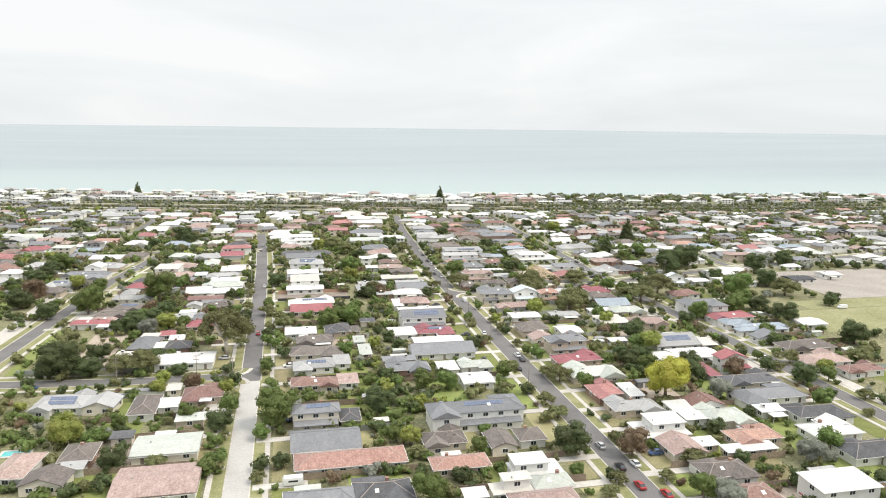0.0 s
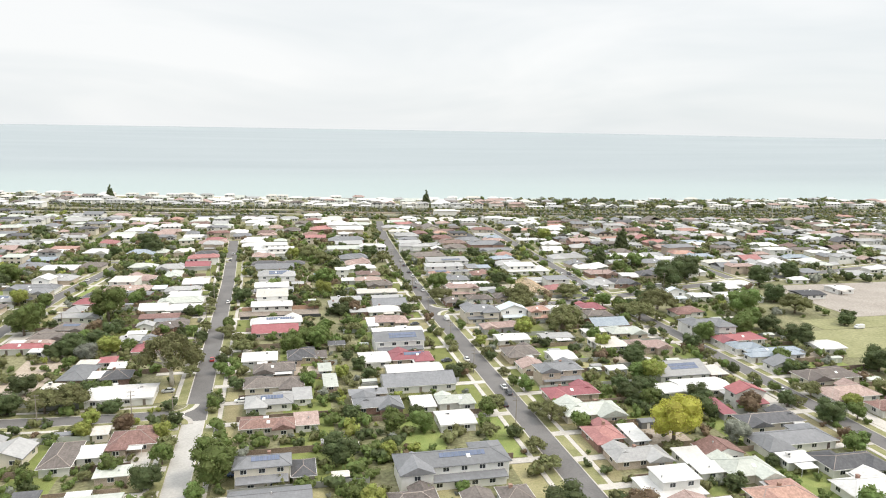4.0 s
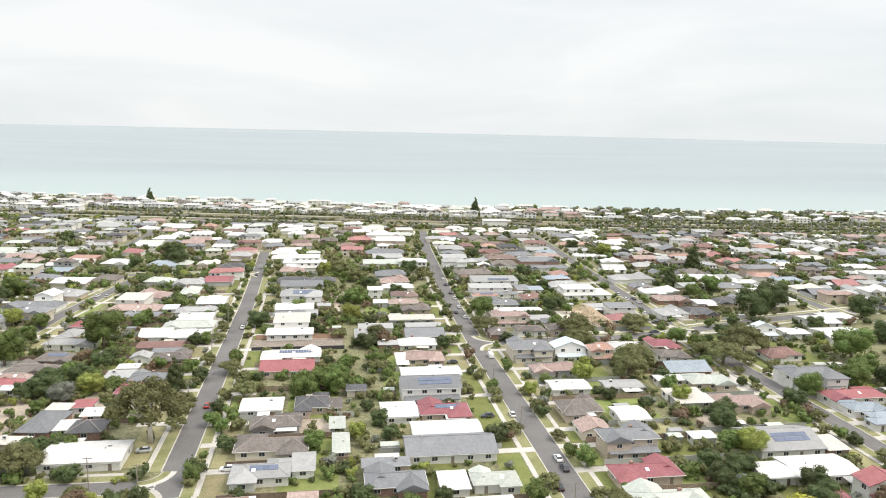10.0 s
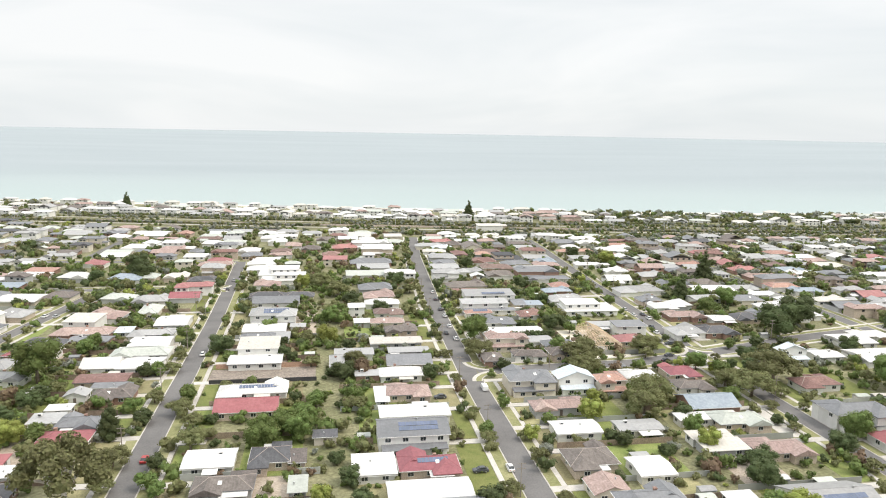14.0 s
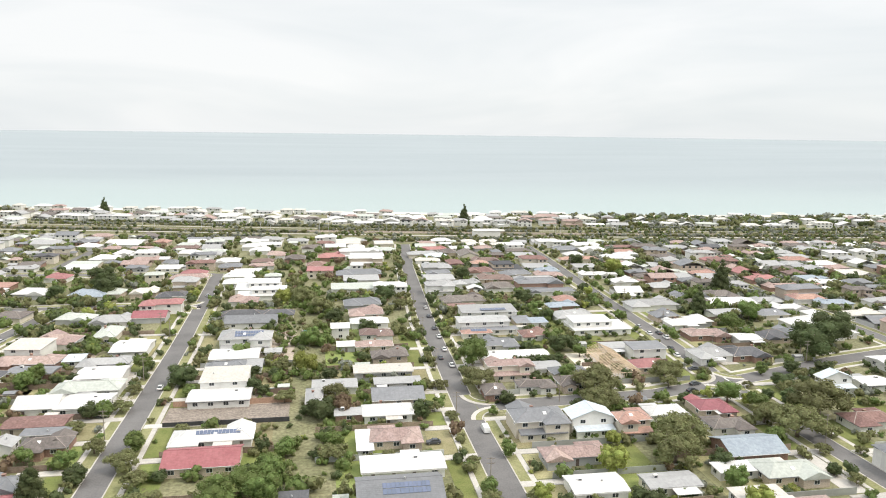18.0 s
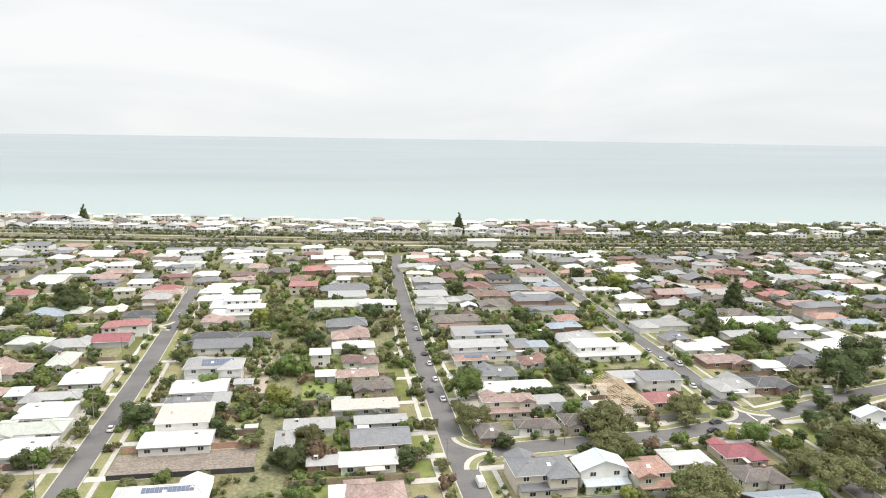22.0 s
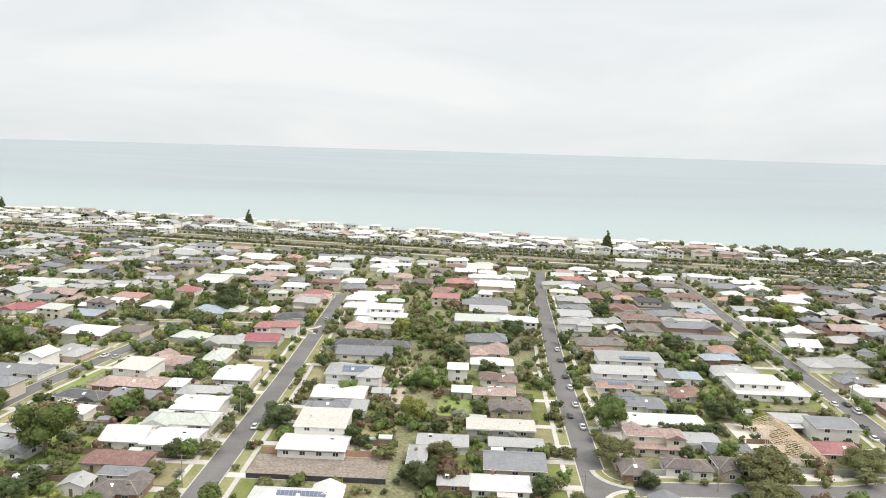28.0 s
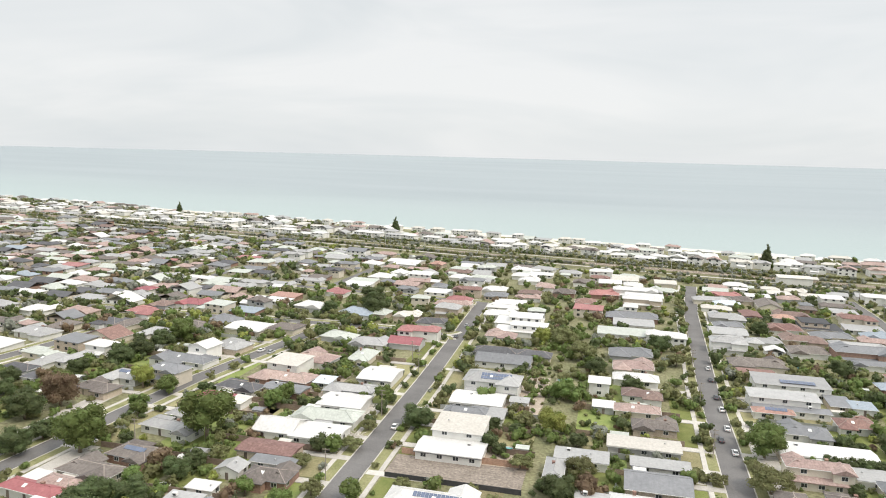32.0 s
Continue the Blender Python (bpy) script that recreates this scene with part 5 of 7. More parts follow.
tree("o", -11.3, 547.6, 7.1)
tree("d", 4.6, 511.6, 5.2)
tree("l", -21.0, 549.9, 5.0)
small_tree("d", 12.3, 549.4, 3.0)
tree("d", 19.1, 492.7, 5.0)
tree("d", 32.5, 555.6, 6.0)
small_tree("o", 10.8, 479.2, 2.1)
small_tree("o", 16.9, 462.2, 2.0)
small_tree("g", 13.0, 424.7, 2.0)
small_tree("o", 32.5, 488.6, 4.5)
tree("o", 38.6, 533.8, 4.6)
small_tree("o", 48.2, 613.4, 2.5)
small_tree("o", 46.2, 573.3, 2.5)
small_tree("d", 55.4, 543.1, 4.2)
small_tree("o", 41.2, 479.0, 1.9)
small_tree("o", 40.7, 454.0, 2.1)
small_tree("o", 41.5, 441.8, 1.6)
tree("o", 41.0, 418.8, 2.8)
small_tree("o", 60.9, 503.1, 2.6)
small_tree("o", 56.7, 485.8, 2.9)
tree("g", 57.0, 442.0, 6.5)
tree("o", 54.1, 417.2, 6.5)
tree("o", 51.9, 432.1, 2.6)
tree("d", 85.0, 605.1, 5.0)
tree("d", 105.2, 540.2, 5.5)
small_tree("d", 107.6, 505.5, 4.3)
small_tree("g", 98.2, 468.1, 4.4)
tree("d", 96.1, 455.0, 4.6)
small_tree("d", 102.6, 456.2, 4.3)
tree("g", 102.9, 447.6, 3.3)
small_tree("d", 82.2, 456.8, 3.6)
tree("d", 85.7, 453.7, 2.7)
tree("d", 74.5, 439.6, 2.8)
tree("d", 78.7, 438.6, 3.4)
tree("d", 83.8, 438.8, 3.1)
tree("d", 88.5, 439.0, 2.8)
tree("d", 92.1, 442.9, 2.7)
tree("d", 76.5, 421.5, 2.6)
tree("g", 87.5, 420.4, 3.7)
tree("o", 98.5, 423.4, 3.0)
tree("o", 93.4, 405.9, 8.5)
tree("d", 60.6, 402.0, 3.3)
tree("d", 170.5, 639.1, 5.7)
small_tree("d", 165.9, 609.1, 4.5)
tree("l", 184.9, 608.5, 6.0)
small_tree("l", 147.6, 555.2, 3.4)
small_tree("d", 147.6, 563.6, 4.0)
tree("o", 88.7, 390.8, 7.2)
tree("o", 105.7, 389.7, 2.8)
tree("c", 187.9, 506.9, 5.4)
tree("g", 195.1, 526.4, 5.2)
tree("g", 186.4, 474.0, 5.2)
small_tree("g", 188.1, 463.3, 4.0)
small_tree("g", 154.2, 467.7, 3.2)
tree("g", 164.5, 417.5, 2.5)
tree("g", 181.8, 425.8, 2.6)
tree("d", 198.7, 434.4, 10.6)
tree("d", 187.3, 412.2, 4.1)
tree("g", 135.8, 393.0, 5.0)
tree("l", 141.1, 389.1, 2.7)
tree("g", 141.2, 384.0, 4.1)
tree("d", 155.9, 387.2, 4.0)
tree("o", 141.3, 377.0, 4.8)
tree("o", 158.4, 377.2, 9.4)
tree("d", 120.5, 394.1, 2.5)
tree("o", 102.6, 362.4, 7.7)
tree("d", 163.5, 402.9, 4.6)
tree("d", 177.0, 416.7, 3.5)
tree("d", 181.0, 401.6, 3.0)
tree("l", 83.5, 366.9, 2.4)
tree("o", 122.6, 409.5, 3.5)
small_tree("g", 234.2, 531.2, 4.1)
tree("c", -70.1, 354.2, 4.3)
tree("g", -68.3, 373.0, 3.2)
tree("d", -63.1, 362.9, 3.1)
tree("o", -53.5, 369.5, 4.5)
tree("o", -47.6, 358.9, 3.5)
tree("d", -42.3, 361.7, 2.3)
tree("g", -26.1, 349.5, 4.1)
tree("g", -18.8, 350.6, 4.7)
tree("g", -13.7, 355.8, 4.0)
tree("g", -15.6, 365.6, 2.9)
tree("g", -11.0, 371.8, 3.4)
tree("g", -8.5, 376.7, 2.2)
tree("g", 2.3, 375.7, 3.4)
small_tree("d", -3.2, 370.2, 1.9)
small_tree("g", -9.8, 356.8, 1.7)
tree("d", 30.8, 394.7, 3.7)
tree("o", 35.1, 398.5, 2.4)
tree("o", 39.8, 391.4, 2.4)
small_tree("o", 39.5, 374.6, 1.9)
tree("o", 40.2, 359.9, 2.2)
tree("g", 40.8, 343.6, 2.6)
tree("g", 51.1, 363.9, 2.6)
tree("o", 51.7, 339.1, 2.4)
tree("l", 53.4, 338.4, 2.8)
tree("o", 95.6, 352.3, 7.1)
tree("l", 76.6, 349.9, 4.2)
tree("d", 107.5, 348.8, 3.7)
tree("g", 105.0, 337.9, 3.3)
small_tree("g", 98.2, 335.6, 1.8)
tree("d", 77.6, 335.0, 2.8)
tree("g", 131.0, 359.5, 3.4)
tree("o", 137.7, 375.1, 4.9)
tree("o", 141.5, 364.2, 8.6)
tree("d", 135.6, 340.6, 2.3)
tree("o", 138.0, 335.2, 2.3)
small_tree("l", 118.0, 333.4, 1.9)
tree("o", 123.9, 415.6, 5.8)
tree("g", -142.6, 396.6, 4.0)
tree("d", -116.6, 349.1, 4.4)
tree("d", -109.5, 351.2, 6.7)
tree("l", -97.0, 352.4, 4.7)
tree("e", -103.7, 344.9, 4.6)
tree("g", -108.0, 337.0, 2.9)
tree("g", -89.9, 353.0, 3.4)
tree("d", -104.4, 364.0, 4.9)
tree("o", -63.8, 334.4, 4.8)
tree("d", -52.4, 332.7, 3.0)
tree("g", -51.7, 286.9, 2.9)
tree("d", -96.9, 305.5, 4.0)
tree("d", -93.1, 308.8, 2.9)
tree("g", -88.8, 309.1, 2.6)
tree("d", -83.0, 290.5, 3.4)
tree("o", -96.8, 294.7, 6.6)
tree("l", -87.0, 280.7, 3.0)
tree("o", -78.0, 279.8, 2.9)
tree("o", -66.1, 278.6, 2.2)
tree("g", -48.8, 316.6, 2.6)
tree("d", -45.3, 303.9, 3.2)
tree("o", -45.4, 343.5, 4.9)
tree("g", -25.9, 343.0, 5.3)
tree("g", -15.1, 346.0, 4.9)
tree("d", -4.4, 330.0, 2.7)
tree("d", -1.0, 318.6, 3.4)
tree("l", -8.4, 307.7, 3.0)
tree("d", 1.3, 306.7, 3.4)
tree("o", 1.6, 368.4, 4.0)
tree("d", -17.7, 376.9, 2.6)
tree("d", -1.4, 397.2, 5.2)
tree("d", 32.9, 302.6, 4.2)
tree("o", 40.5, 339.1, 2.8)
tree("o", 51.8, 325.1, 3.0)
tree("o", 52.0, 301.9, 2.5)
tree("o", 40.9, 275.0, 2.8)
tree("g", 52.0, 290.4, 2.3)
tree("e", 54.6, 327.4, 2.4)
tree("g", -21.0, 301.3, 3.4)
tree("l", -10.4, 290.7, 1.5)
tree("d", -8.3, 272.1, 3.3)
tree("g", 12.6, 281.3, 1.7)
tree("d", 12.0, 269.4, 2.8)
tree("g", 35.2, 266.8, 3.3)
tree("o", 51.6, 265.1, 3.1)
tree("g", 54.6, 284.4, 3.4)
tree("g", 59.8, 267.7, 2.1)
tree("d", 80.1, 332.2, 3.2)
tree("d", 89.9, 324.1, 2.7)
tree("l", 103.7, 325.8, 3.7)
tree("d", 106.9, 304.4, 4.8)
tree("l", 104.4, 284.7, 5.2)
tree("g", 100.2, 289.0, 4.0)
tree("d", 95.5, 275.3, 4.6)
tree("d", 88.2, 279.5, 3.8)
tree("d", 87.3, 269.1, 5.1)
tree("o", 79.9, 280.4, 3.1)
tree("d", 94.8, 263.1, 3.8)
tree("d", 110.3, 264.7, 4.6)
tree("g", 152.7, 327.3, 5.1)
tree("d", 142.3, 319.8, 4.8)
tree("g", 199.2, 364.0, 9.5)
tree("g", 176.5, 333.3, 5.3)
tree("o", 158.3, 328.5, 2.7)
tree("d", 141.2, 288.8, 2.8)
tree("o", -103.7, 293.4, 5.8)
tree("d", -125.3, 294.9, 8.9)
tree("d", -115.4, 294.5, 6.0)
tree("d", -115.8, 312.8, 5.2)
tree("l", -106.1, 234.2, 5.4)
tree("g", -98.5, 231.8, 3.2)
tree("g", -95.8, 234.5, 2.3)
tree("d", -90.2, 217.3, 4.4)
tree("d", -96.2, 270.9, 2.2)
tree("l", -87.2, 271.0, 2.8)
tree("n", -76.2, 273.5, 3.4)
tree("d", -68.4, 272.8, 1.9)
tree("l", -64.1, 265.7, 3.0)
tree("g", -62.1, 250.3, 3.6)
tree("d", -63.9, 237.4, 4.6)
tree("g", -74.4, 246.9, 3.6)
tree("o", -80.5, 245.3, 2.1)
tree("o", -78.8, 216.5, 3.0)
tree("g", -63.7, 212.8, 2.8)
tree("g", -62.0, 218.2, 1.8)
tree("g", -47.4, 236.8, 6.9)
tree("d", -45.5, 209.2, 2.9)
tree("g", -94.2, 244.2, 2.8)
tree("d", -14.1, 242.1, 5.9)
tree("l", -0.9, 241.7, 2.8)
tree("g", 3.1, 259.6, 4.1)
tree("g", 11.5, 258.0, 4.3)
tree("g", -12.2, 220.1, 3.5)
tree("l", -8.6, 216.8, 3.4)
tree("o", -7.8, 208.7, 2.9)
tree("g", 14.8, 219.9, 2.1)
tree("g", 5.5, 220.0, 1.9)
tree("g", 10.2, 208.2, 2.7)
tree("o", 31.4, 251.5, 3.3)
tree("d", 36.1, 203.3, 6.4)
tree("o", 39.4, 307.9, 3.2)
tree("o", 41.4, 238.5, 3.2)
tree("o", 41.4, 227.2, 3.5)
tree("o", 54.0, 258.1, 5.0)
tree("g", 60.3, 250.0, 3.5)
tree("d", 112.6, 313.6, 4.6)
tree("y", 83.9, 235.5, 8.6)
tree("d", 104.9, 252.9, 5.4)
tree("n", 52.4, 197.9, 5.0)
tree("e", 103.1, 232.4, 4.4)
tree("n", 122.0, 252.2, 4.0)
tree("d", 104.1, 217.8, 2.3)
tree("g", 90.4, 262.5, 3.9)
tree("d", 142.7, 240.4, 5.4)
tree("l", 157.9, 248.0, 3.1)
tree("g", 133.8, 220.2, 3.8)
tree("d", 138.4, 254.9, 3.6)
tree("d", 162.2, 283.3, 3.5)
tree("g", 110.9, 189.8, 4.0)
tree("e", 100.3, 184.6, 4.5)
tree("d", 85.3, 207.7, 3.5)
tree("d", 81.0, 188.4, 2.6)
tree("d", 166.6, 283.2, 3.6)
tree("d", 199.5, 279.2, 7.1)
tree("o", 181.4, 256.5, 5.5)
tree("g", 163.1, 283.2, 3.3)
tree("g", 167.0, 294.3, 3.8)
tree("d", 193.2, 337.1, 6.1)
tree("d", 192.0, 314.7, 7.0)
tree("g", 187.2, 343.4, 6.1)
tree("d", 214.6, 408.2, 4.7)
tree("d", 256.7, 428.9, 7.9)
tree("d", 235.1, 387.0, 6.6)
tree("o", 230.7, 365.1, 8.2)
tree("d", 245.4, 345.0, 4.0)
tree("o", 153.3, 261.5, 4.0)
tree("l", 159.0, 248.0, 3.0)
tree("d", 219.0, 449.6, 9.5)
tree("g", -64.8, 208.4, 2.8)
tree("o", -63.0, 219.8, 2.1)
tree("g", -9.5, 182.9, 5.0)
tree("d", 0.8, 192.7, 3.0)
tree("d", -7.2, 194.4, 1.6)
tree("o", 36.4, 178.3, 2.6)
tree("g", 59.2, 172.5, 4.3)
tree("o", 54.6, 182.5, 2.6)
tree("e", 63.6, 168.4, 4.3)
tree("o", 66.5, 189.8, 3.8)
tree("d", 87.9, 173.0, 3.5)
tree("g", 32.1, 190.0, 2.2)
tree("o", 41.5, 184.0, 2.8)
tree("d", -173.5, 402.5, 7.1)
tree("d", -196.0, 417.2, 4.3)
tree("d", -154.8, 379.2, 5.2)
tree("d", -155.7, 390.6, 4.0)
tree("g", -156.1, 396.6, 3.2)
tree("g", -138.6, 386.3, 7.9)
tree("d", -191.6, 447.4, 4.6)
small_tree("d", -191.1, 470.7, 4.1)
small_tree("g", -206.3, 461.1, 3.2)
tree("g", -185.9, 432.2, 3.7)
tree("n", -194.5, 433.5, 3.6)
tree("d", -208.1, 431.7, 4.3)
tree("o", -146.2, 439.9, 3.3)
tree("n", -171.3, 415.3, 6.7)
small_tree("d", -141.9, 411.1, 2.1)
tree("g", -141.0, 415.5, 3.1)
small_tree("d", -249.6, 509.0, 2.8)
small_tree("n", -240.4, 496.0, 3.9)
tree("g", -185.8, 508.0, 5.4)
tree("d", -187.2, 492.8, 4.8)
small_tree("d", -187.4, 479.3, 3.4)
tree("d", -129.5, 394.9, 2.5)
tree("d", -112.7, 363.1, 4.5)
small_tree("l", -99.8, 367.3, 2.1)
tree("u", -67.9, 311.6, 10.9)
tree("d", 291.7, 445.9, 6.7)
tree("d", 288.6, 441.0, 5.8)
tree("d", -123.3, 599.0, 8.0)
tree("c", 225.4, 549.6, 7.0)
tree("g", 205.8, 490.7, 5.8)
tree("d", -115.9, 579.7, 7.4)
small_tree("n", -231.7, 511.7, 4.2)
tree("d", 238.6, 339.8, 4.1)

import collections

# Norfolk pines by the beach and street trees on the verges
for x, y, r in ((137.0, 868, 6.6), (-228, 972, 6.0), (-560, 1060, 5.2)):
    t = tree("p", x, y, r, "Norfolk pines")
    t.scale = (r, r, r * 1.0)

rnd = random.Random(5)
for key, step, chance, kinds in (("mid", 11, 0.8, "ooogd"), ("left", 15, 0.5, "oogd"), ("right", 14, 0.55, "oogd"), ("far_left", 16, 0.5, "ogd")):
    line = STREETS[key]
    s = 290.0
    while s < length(line) - 10:
        for side in (-1, 1):
            if rnd.random() < chance:
                p, u = spot(line, s + rnd.uniform(-3, 3))
                q = p + Vector((u.y, -u.x)) * side * 5.4
                if q.y > 430 and free(q.x, q.y, 0.6):
                    VERGE_TREES.append((q.x, q.y, rnd.uniform(1.7, 2.9), rnd.choice(kinds)))
                elif q.y > 165 and free(q.x, q.y, 0.6) and key != "mid":
                    tree(rnd.choice(kinds), q.x, q.y, rnd.uniform(1.9, 3.4), "street trees on the verges")
        s += step

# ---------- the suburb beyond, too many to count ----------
# far roofs weighted to pale colours that stand in for distance haze
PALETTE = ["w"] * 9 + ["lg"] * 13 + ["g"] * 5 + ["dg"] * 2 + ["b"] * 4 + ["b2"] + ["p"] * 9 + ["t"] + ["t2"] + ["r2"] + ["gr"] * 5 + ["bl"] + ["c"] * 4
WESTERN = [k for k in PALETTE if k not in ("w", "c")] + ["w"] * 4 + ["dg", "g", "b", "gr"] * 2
ROADS = [(line, 12.0) for line in STREETS.values()] + [(line, 7.5) for line in CROSS.values()]
EXTRA = {
    "east": [(352, 440), (362, 700)], "east_far": [(455, 440), (468, 680)], "east_end": [(560, 430), (575, 660)],
    "west_far": [(-345, 200), (-325, 545)], "north_a": [(-170, 655), (-165, 790)], "north_b": [(-262, 655), (-255, 830)],
    "north_c": [(-355, 560), (-350, 850)], "north_d": [(-460, 400), (-450, 880)], "north_e": [(-560, 400), (-550, 900)],
}
for key, line in EXTRA.items():
    ribbon("road", line, -3.5, 3.5, 0.03, 0.3, M_ASPHALT, "grey asphalt side street", "road")
    ROADS.append((line, 11.0))


def off_road(x, y, extra=0.0):
    p = Vector((x, y))
    for line, wide in ROADS:
        for i in range(len(line) - 1):
            a, b = Vector(line[i]), Vector(line[i + 1])
            t = max(0, min(1, (p - a).dot(b - a) / (b - a).length_squared))
            if (a + (b - a) * t - p).length < wide / 2 + extra:
                return False
    return True


class Joined:
    """One mesh of many alike things, with a slot for each material."""

    def __init__(self):
        self.v, self.f, self.m, self.mats = [], [], [], []

    def slot(self, material):
        if material not in self.mats:
            self.mats.append(material)
        return self.mats.index(material)

    def add(self, verts, faces, material, x, y, rz=0.0, s=1.0, z=0.0):
        k, c, q, i = len(self.v), math.cos(rz), math.sin(rz), self.slot(material)
        self.v += [(x + s * (c * a - q * b), y + s * (q * a + c * b), z + s * e) for a, b, e in verts]
        self.f += [tuple(j + k for j in f) for f in faces]
        self.m += [i] * len(faces)

    def make(self, name):
        me = bpy.data.meshes.new(name)
        me.from_pydata(self.v, [], self.f)
        for m in self.mats:
            me.materials.append(m)
        me.polygons.foreach_set("material_index", self.m)
        return new(name, me)


far = Joined()


def far_house(x, y, w, d, rz, rng):
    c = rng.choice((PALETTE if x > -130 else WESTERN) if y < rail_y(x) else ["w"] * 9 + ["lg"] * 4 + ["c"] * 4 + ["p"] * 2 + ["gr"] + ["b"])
    if y < 525 and -215 < x < 235:
        house(x, y, w, d, rng.choice(("h", "h", "h", "h", "g", "G", "f")), c, 0, math.degrees(rz))
        return
    two = rng.random() < (0.13 if y < rail_y(x) else 0.55)
    he = 5.2 if two else 2.55
    wall = WALL[0 if c in ("w", "lg", "c") or y > rail_y(x) else rng.choice((0, 1, 1, 2, 3, 3, 4))][1]
    if rng.random() < 0.6:
        # a garage or covered patio beside or behind the house
        gw, gd = rng.uniform(3.2, 6.5), rng.uniform(4.0, 7.0)
        u, v = rng.choice(((w / 2 + gw / 2 + 0.3, rng.uniform(-3, 3)), (-w / 2 - gw / 2 - 0.3, rng.uniform(-3, 3)), (rng.uniform(-4, 4), -d / 2 - gd / 2 - 0.2)))
        gx, gy = x + u * math.cos(rz) - v * math.sin(rz), y + u * math.sin(rz) + v * math.cos(rz)
        if off_road(gx, gy, 1.0) and free(gx, gy, 1.5):
            b = wall_box(gw, gd, 0, 2.2)
            far.add(b.v, b.f, wall, gx, gy, rz)
            rv, rf, _ = gable_roof(gw, gd, 2.5, rng.choice("xy")) if rng.random() < 0.5 else flat_roof(gw, gd, 2.5)
            far.add(rv, rf, ROOF[rng.choice((c, "w", "lg", "gr"))], gx, gy, rz)
            FOOT.append((gx, gy, gw / 2, gd / 2))
            HOUSES.append((gx, gy, gw / 2, gd / 2))
    kind = rng.random()
    if kind < 0.6:
        roofs, walls, top, _ = hip_group(w, d, he, rng)
        for (rv, rf), (x0, y0, x1, y1) in zip(roofs, walls):
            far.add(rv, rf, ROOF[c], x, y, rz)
            b = Geo().box(x0, y0, 0, x1, y1, he - 0.3)
            far.add(b.v, b.f, wall, x, y, rz)
            for i in range(2):
                u = x0 + (x1 - x0) * (0.3 + 0.4 * i)
                b = Geo().box(u - 0.75, y0 - 0.03, he - 1.8, u + 0.75, y0 + 0.1, he - 0.7)
                far.add(b.v, b.f, M_GLASS, x, y, rz)
        FOOT.append((x, y, w / 2 + 0.8, d / 2 + 0.8))
        HOUSES.append((x, y, w / 2 + 0.3, d / 2 + 0.3))
        return
    rv, rf, top = gable_roof(w, d, he, rng.choice("xy")) if kind < 0.8 else flat_roof(w, d, he)
    b = wall_box(w, d, 0, he - 0.3)
    far.add(b.v, b.f, wall, x, y, rz)
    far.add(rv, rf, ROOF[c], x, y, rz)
    # windows as dark recessed strips with pale frames
    for z in ([0.95, 3.7] if two else [0.95]):
        k = max(2, int(w / 4))
        for i in range(k):
            u = -w / 2 + w * (i + 0.5) / k
            b = Geo().box(u - 0.8, -d / 2 - 0.03, z, u + 0.8, -d / 2 + 0.1, z + 1.3)
            far.add(b.v, b.f, M_GLASS, x, y, rz)
    FOOT.append((x, y, w / 2 + 0.8, d / 2 + 0.8))
    HOUSES.append((x, y, w / 2 + 0.3, d / 2 + 0.3))


# the large pink-roofed house by the beach
house(226, 880, 24, 15, "h2", "p", 0, -10.8)
house(204, 872, 13, 12, "h2", "p", 0, -10.8)
rng = random.Random(11)
for line in list(STREETS.values()) + list(EXTRA.values()):
    s = 0.0
    while s < length(line):
        for side in (-1, 1):
            for depth, chance in ((15.5, 0.97), (34.0, 0.4)):
                p, u = spot(line, s + rng.uniform(-1.5, 1.5))
                o = depth + rng.uniform(-2, 2)
                q = p + Vector((u.y, -u.x)) * side * o
                w, d = (rng.uniform(13, 19), rng.uniform(9.5, 12.5)) if depth < 20 else (rng.uniform(6, 12), rng.uniform(5, 8))
                known = -140 < q.x < 190 and q.y < 400 or -200 < q.x < 190 and q.y < 540
                field = q.x > 196 and 290 < q.y < 352 or 250 < q.x < 350 and 351 < q.y < 426
                if q.y > 130 and not field and not known and q.y < rail_y(q.x) - 60 and rng.random() < chance and free(q.x, q.y, 5.7) and off_road(q.x, q.y, 5):
                    far_house(q.x, q.y, w, d, math.atan2(u.y, u.x) - math.pi / 2, rng)
        s += 15.0
# the rest of the blocks
for j in range(0, 42):
    for i in range(-60, 62):
        x, y = i * 20.0 + rng.uniform(-2.5, 2.5), 425 + j * 15.0 + rng.uniform(-1.2, 1.2)
        if -0.98 * y < x - 10 < 0.92 * y and y < rail_y(x) - (60 if x > -280 else 30) and rng.random() < 0.86 and free(x, y, 6.0) and off_road(x, y, 4):
            if abs(x) < 175 and y < 640 and rng.random() < 0.75 or -200 < x < 190 and y < 540:
                continue
            far_house(x, y, rng.uniform(12, 18), rng.uniform(9.5, 13), rng.uniform(-0.06, 0.06) - (0.1 if x < -100 else 0), rng)
# blocks next to the railway and the beach front
for x in range(-1300, 1050, 13):
    for o in (-62, 52, 65, 79, 94, 110) if x > -280 else (20, 44, 60, 76, 92, 110):
        xx = x + rng.uniform(-3, 3)
        y = (rail_y(xx) + o if o < 110 else coast(xx) - 34) + rng.uniform(-3, 3)
        if xx > 300 and o > 0 and rng.random() < 0.6:
            continue
        if free(xx, y, 5.2) and off_road(xx, y, 4):
            far_house(xx, y, rng.uniform(10, 18), rng.uniform(8.5, 12.5), math.atan(-0.19) + rng.uniform(-0.1, 0.1), rng)
tagged(far.make("distant_houses"), "rows of distant houses with pale, grey and tiled roofs", "houses", kind="stuff")

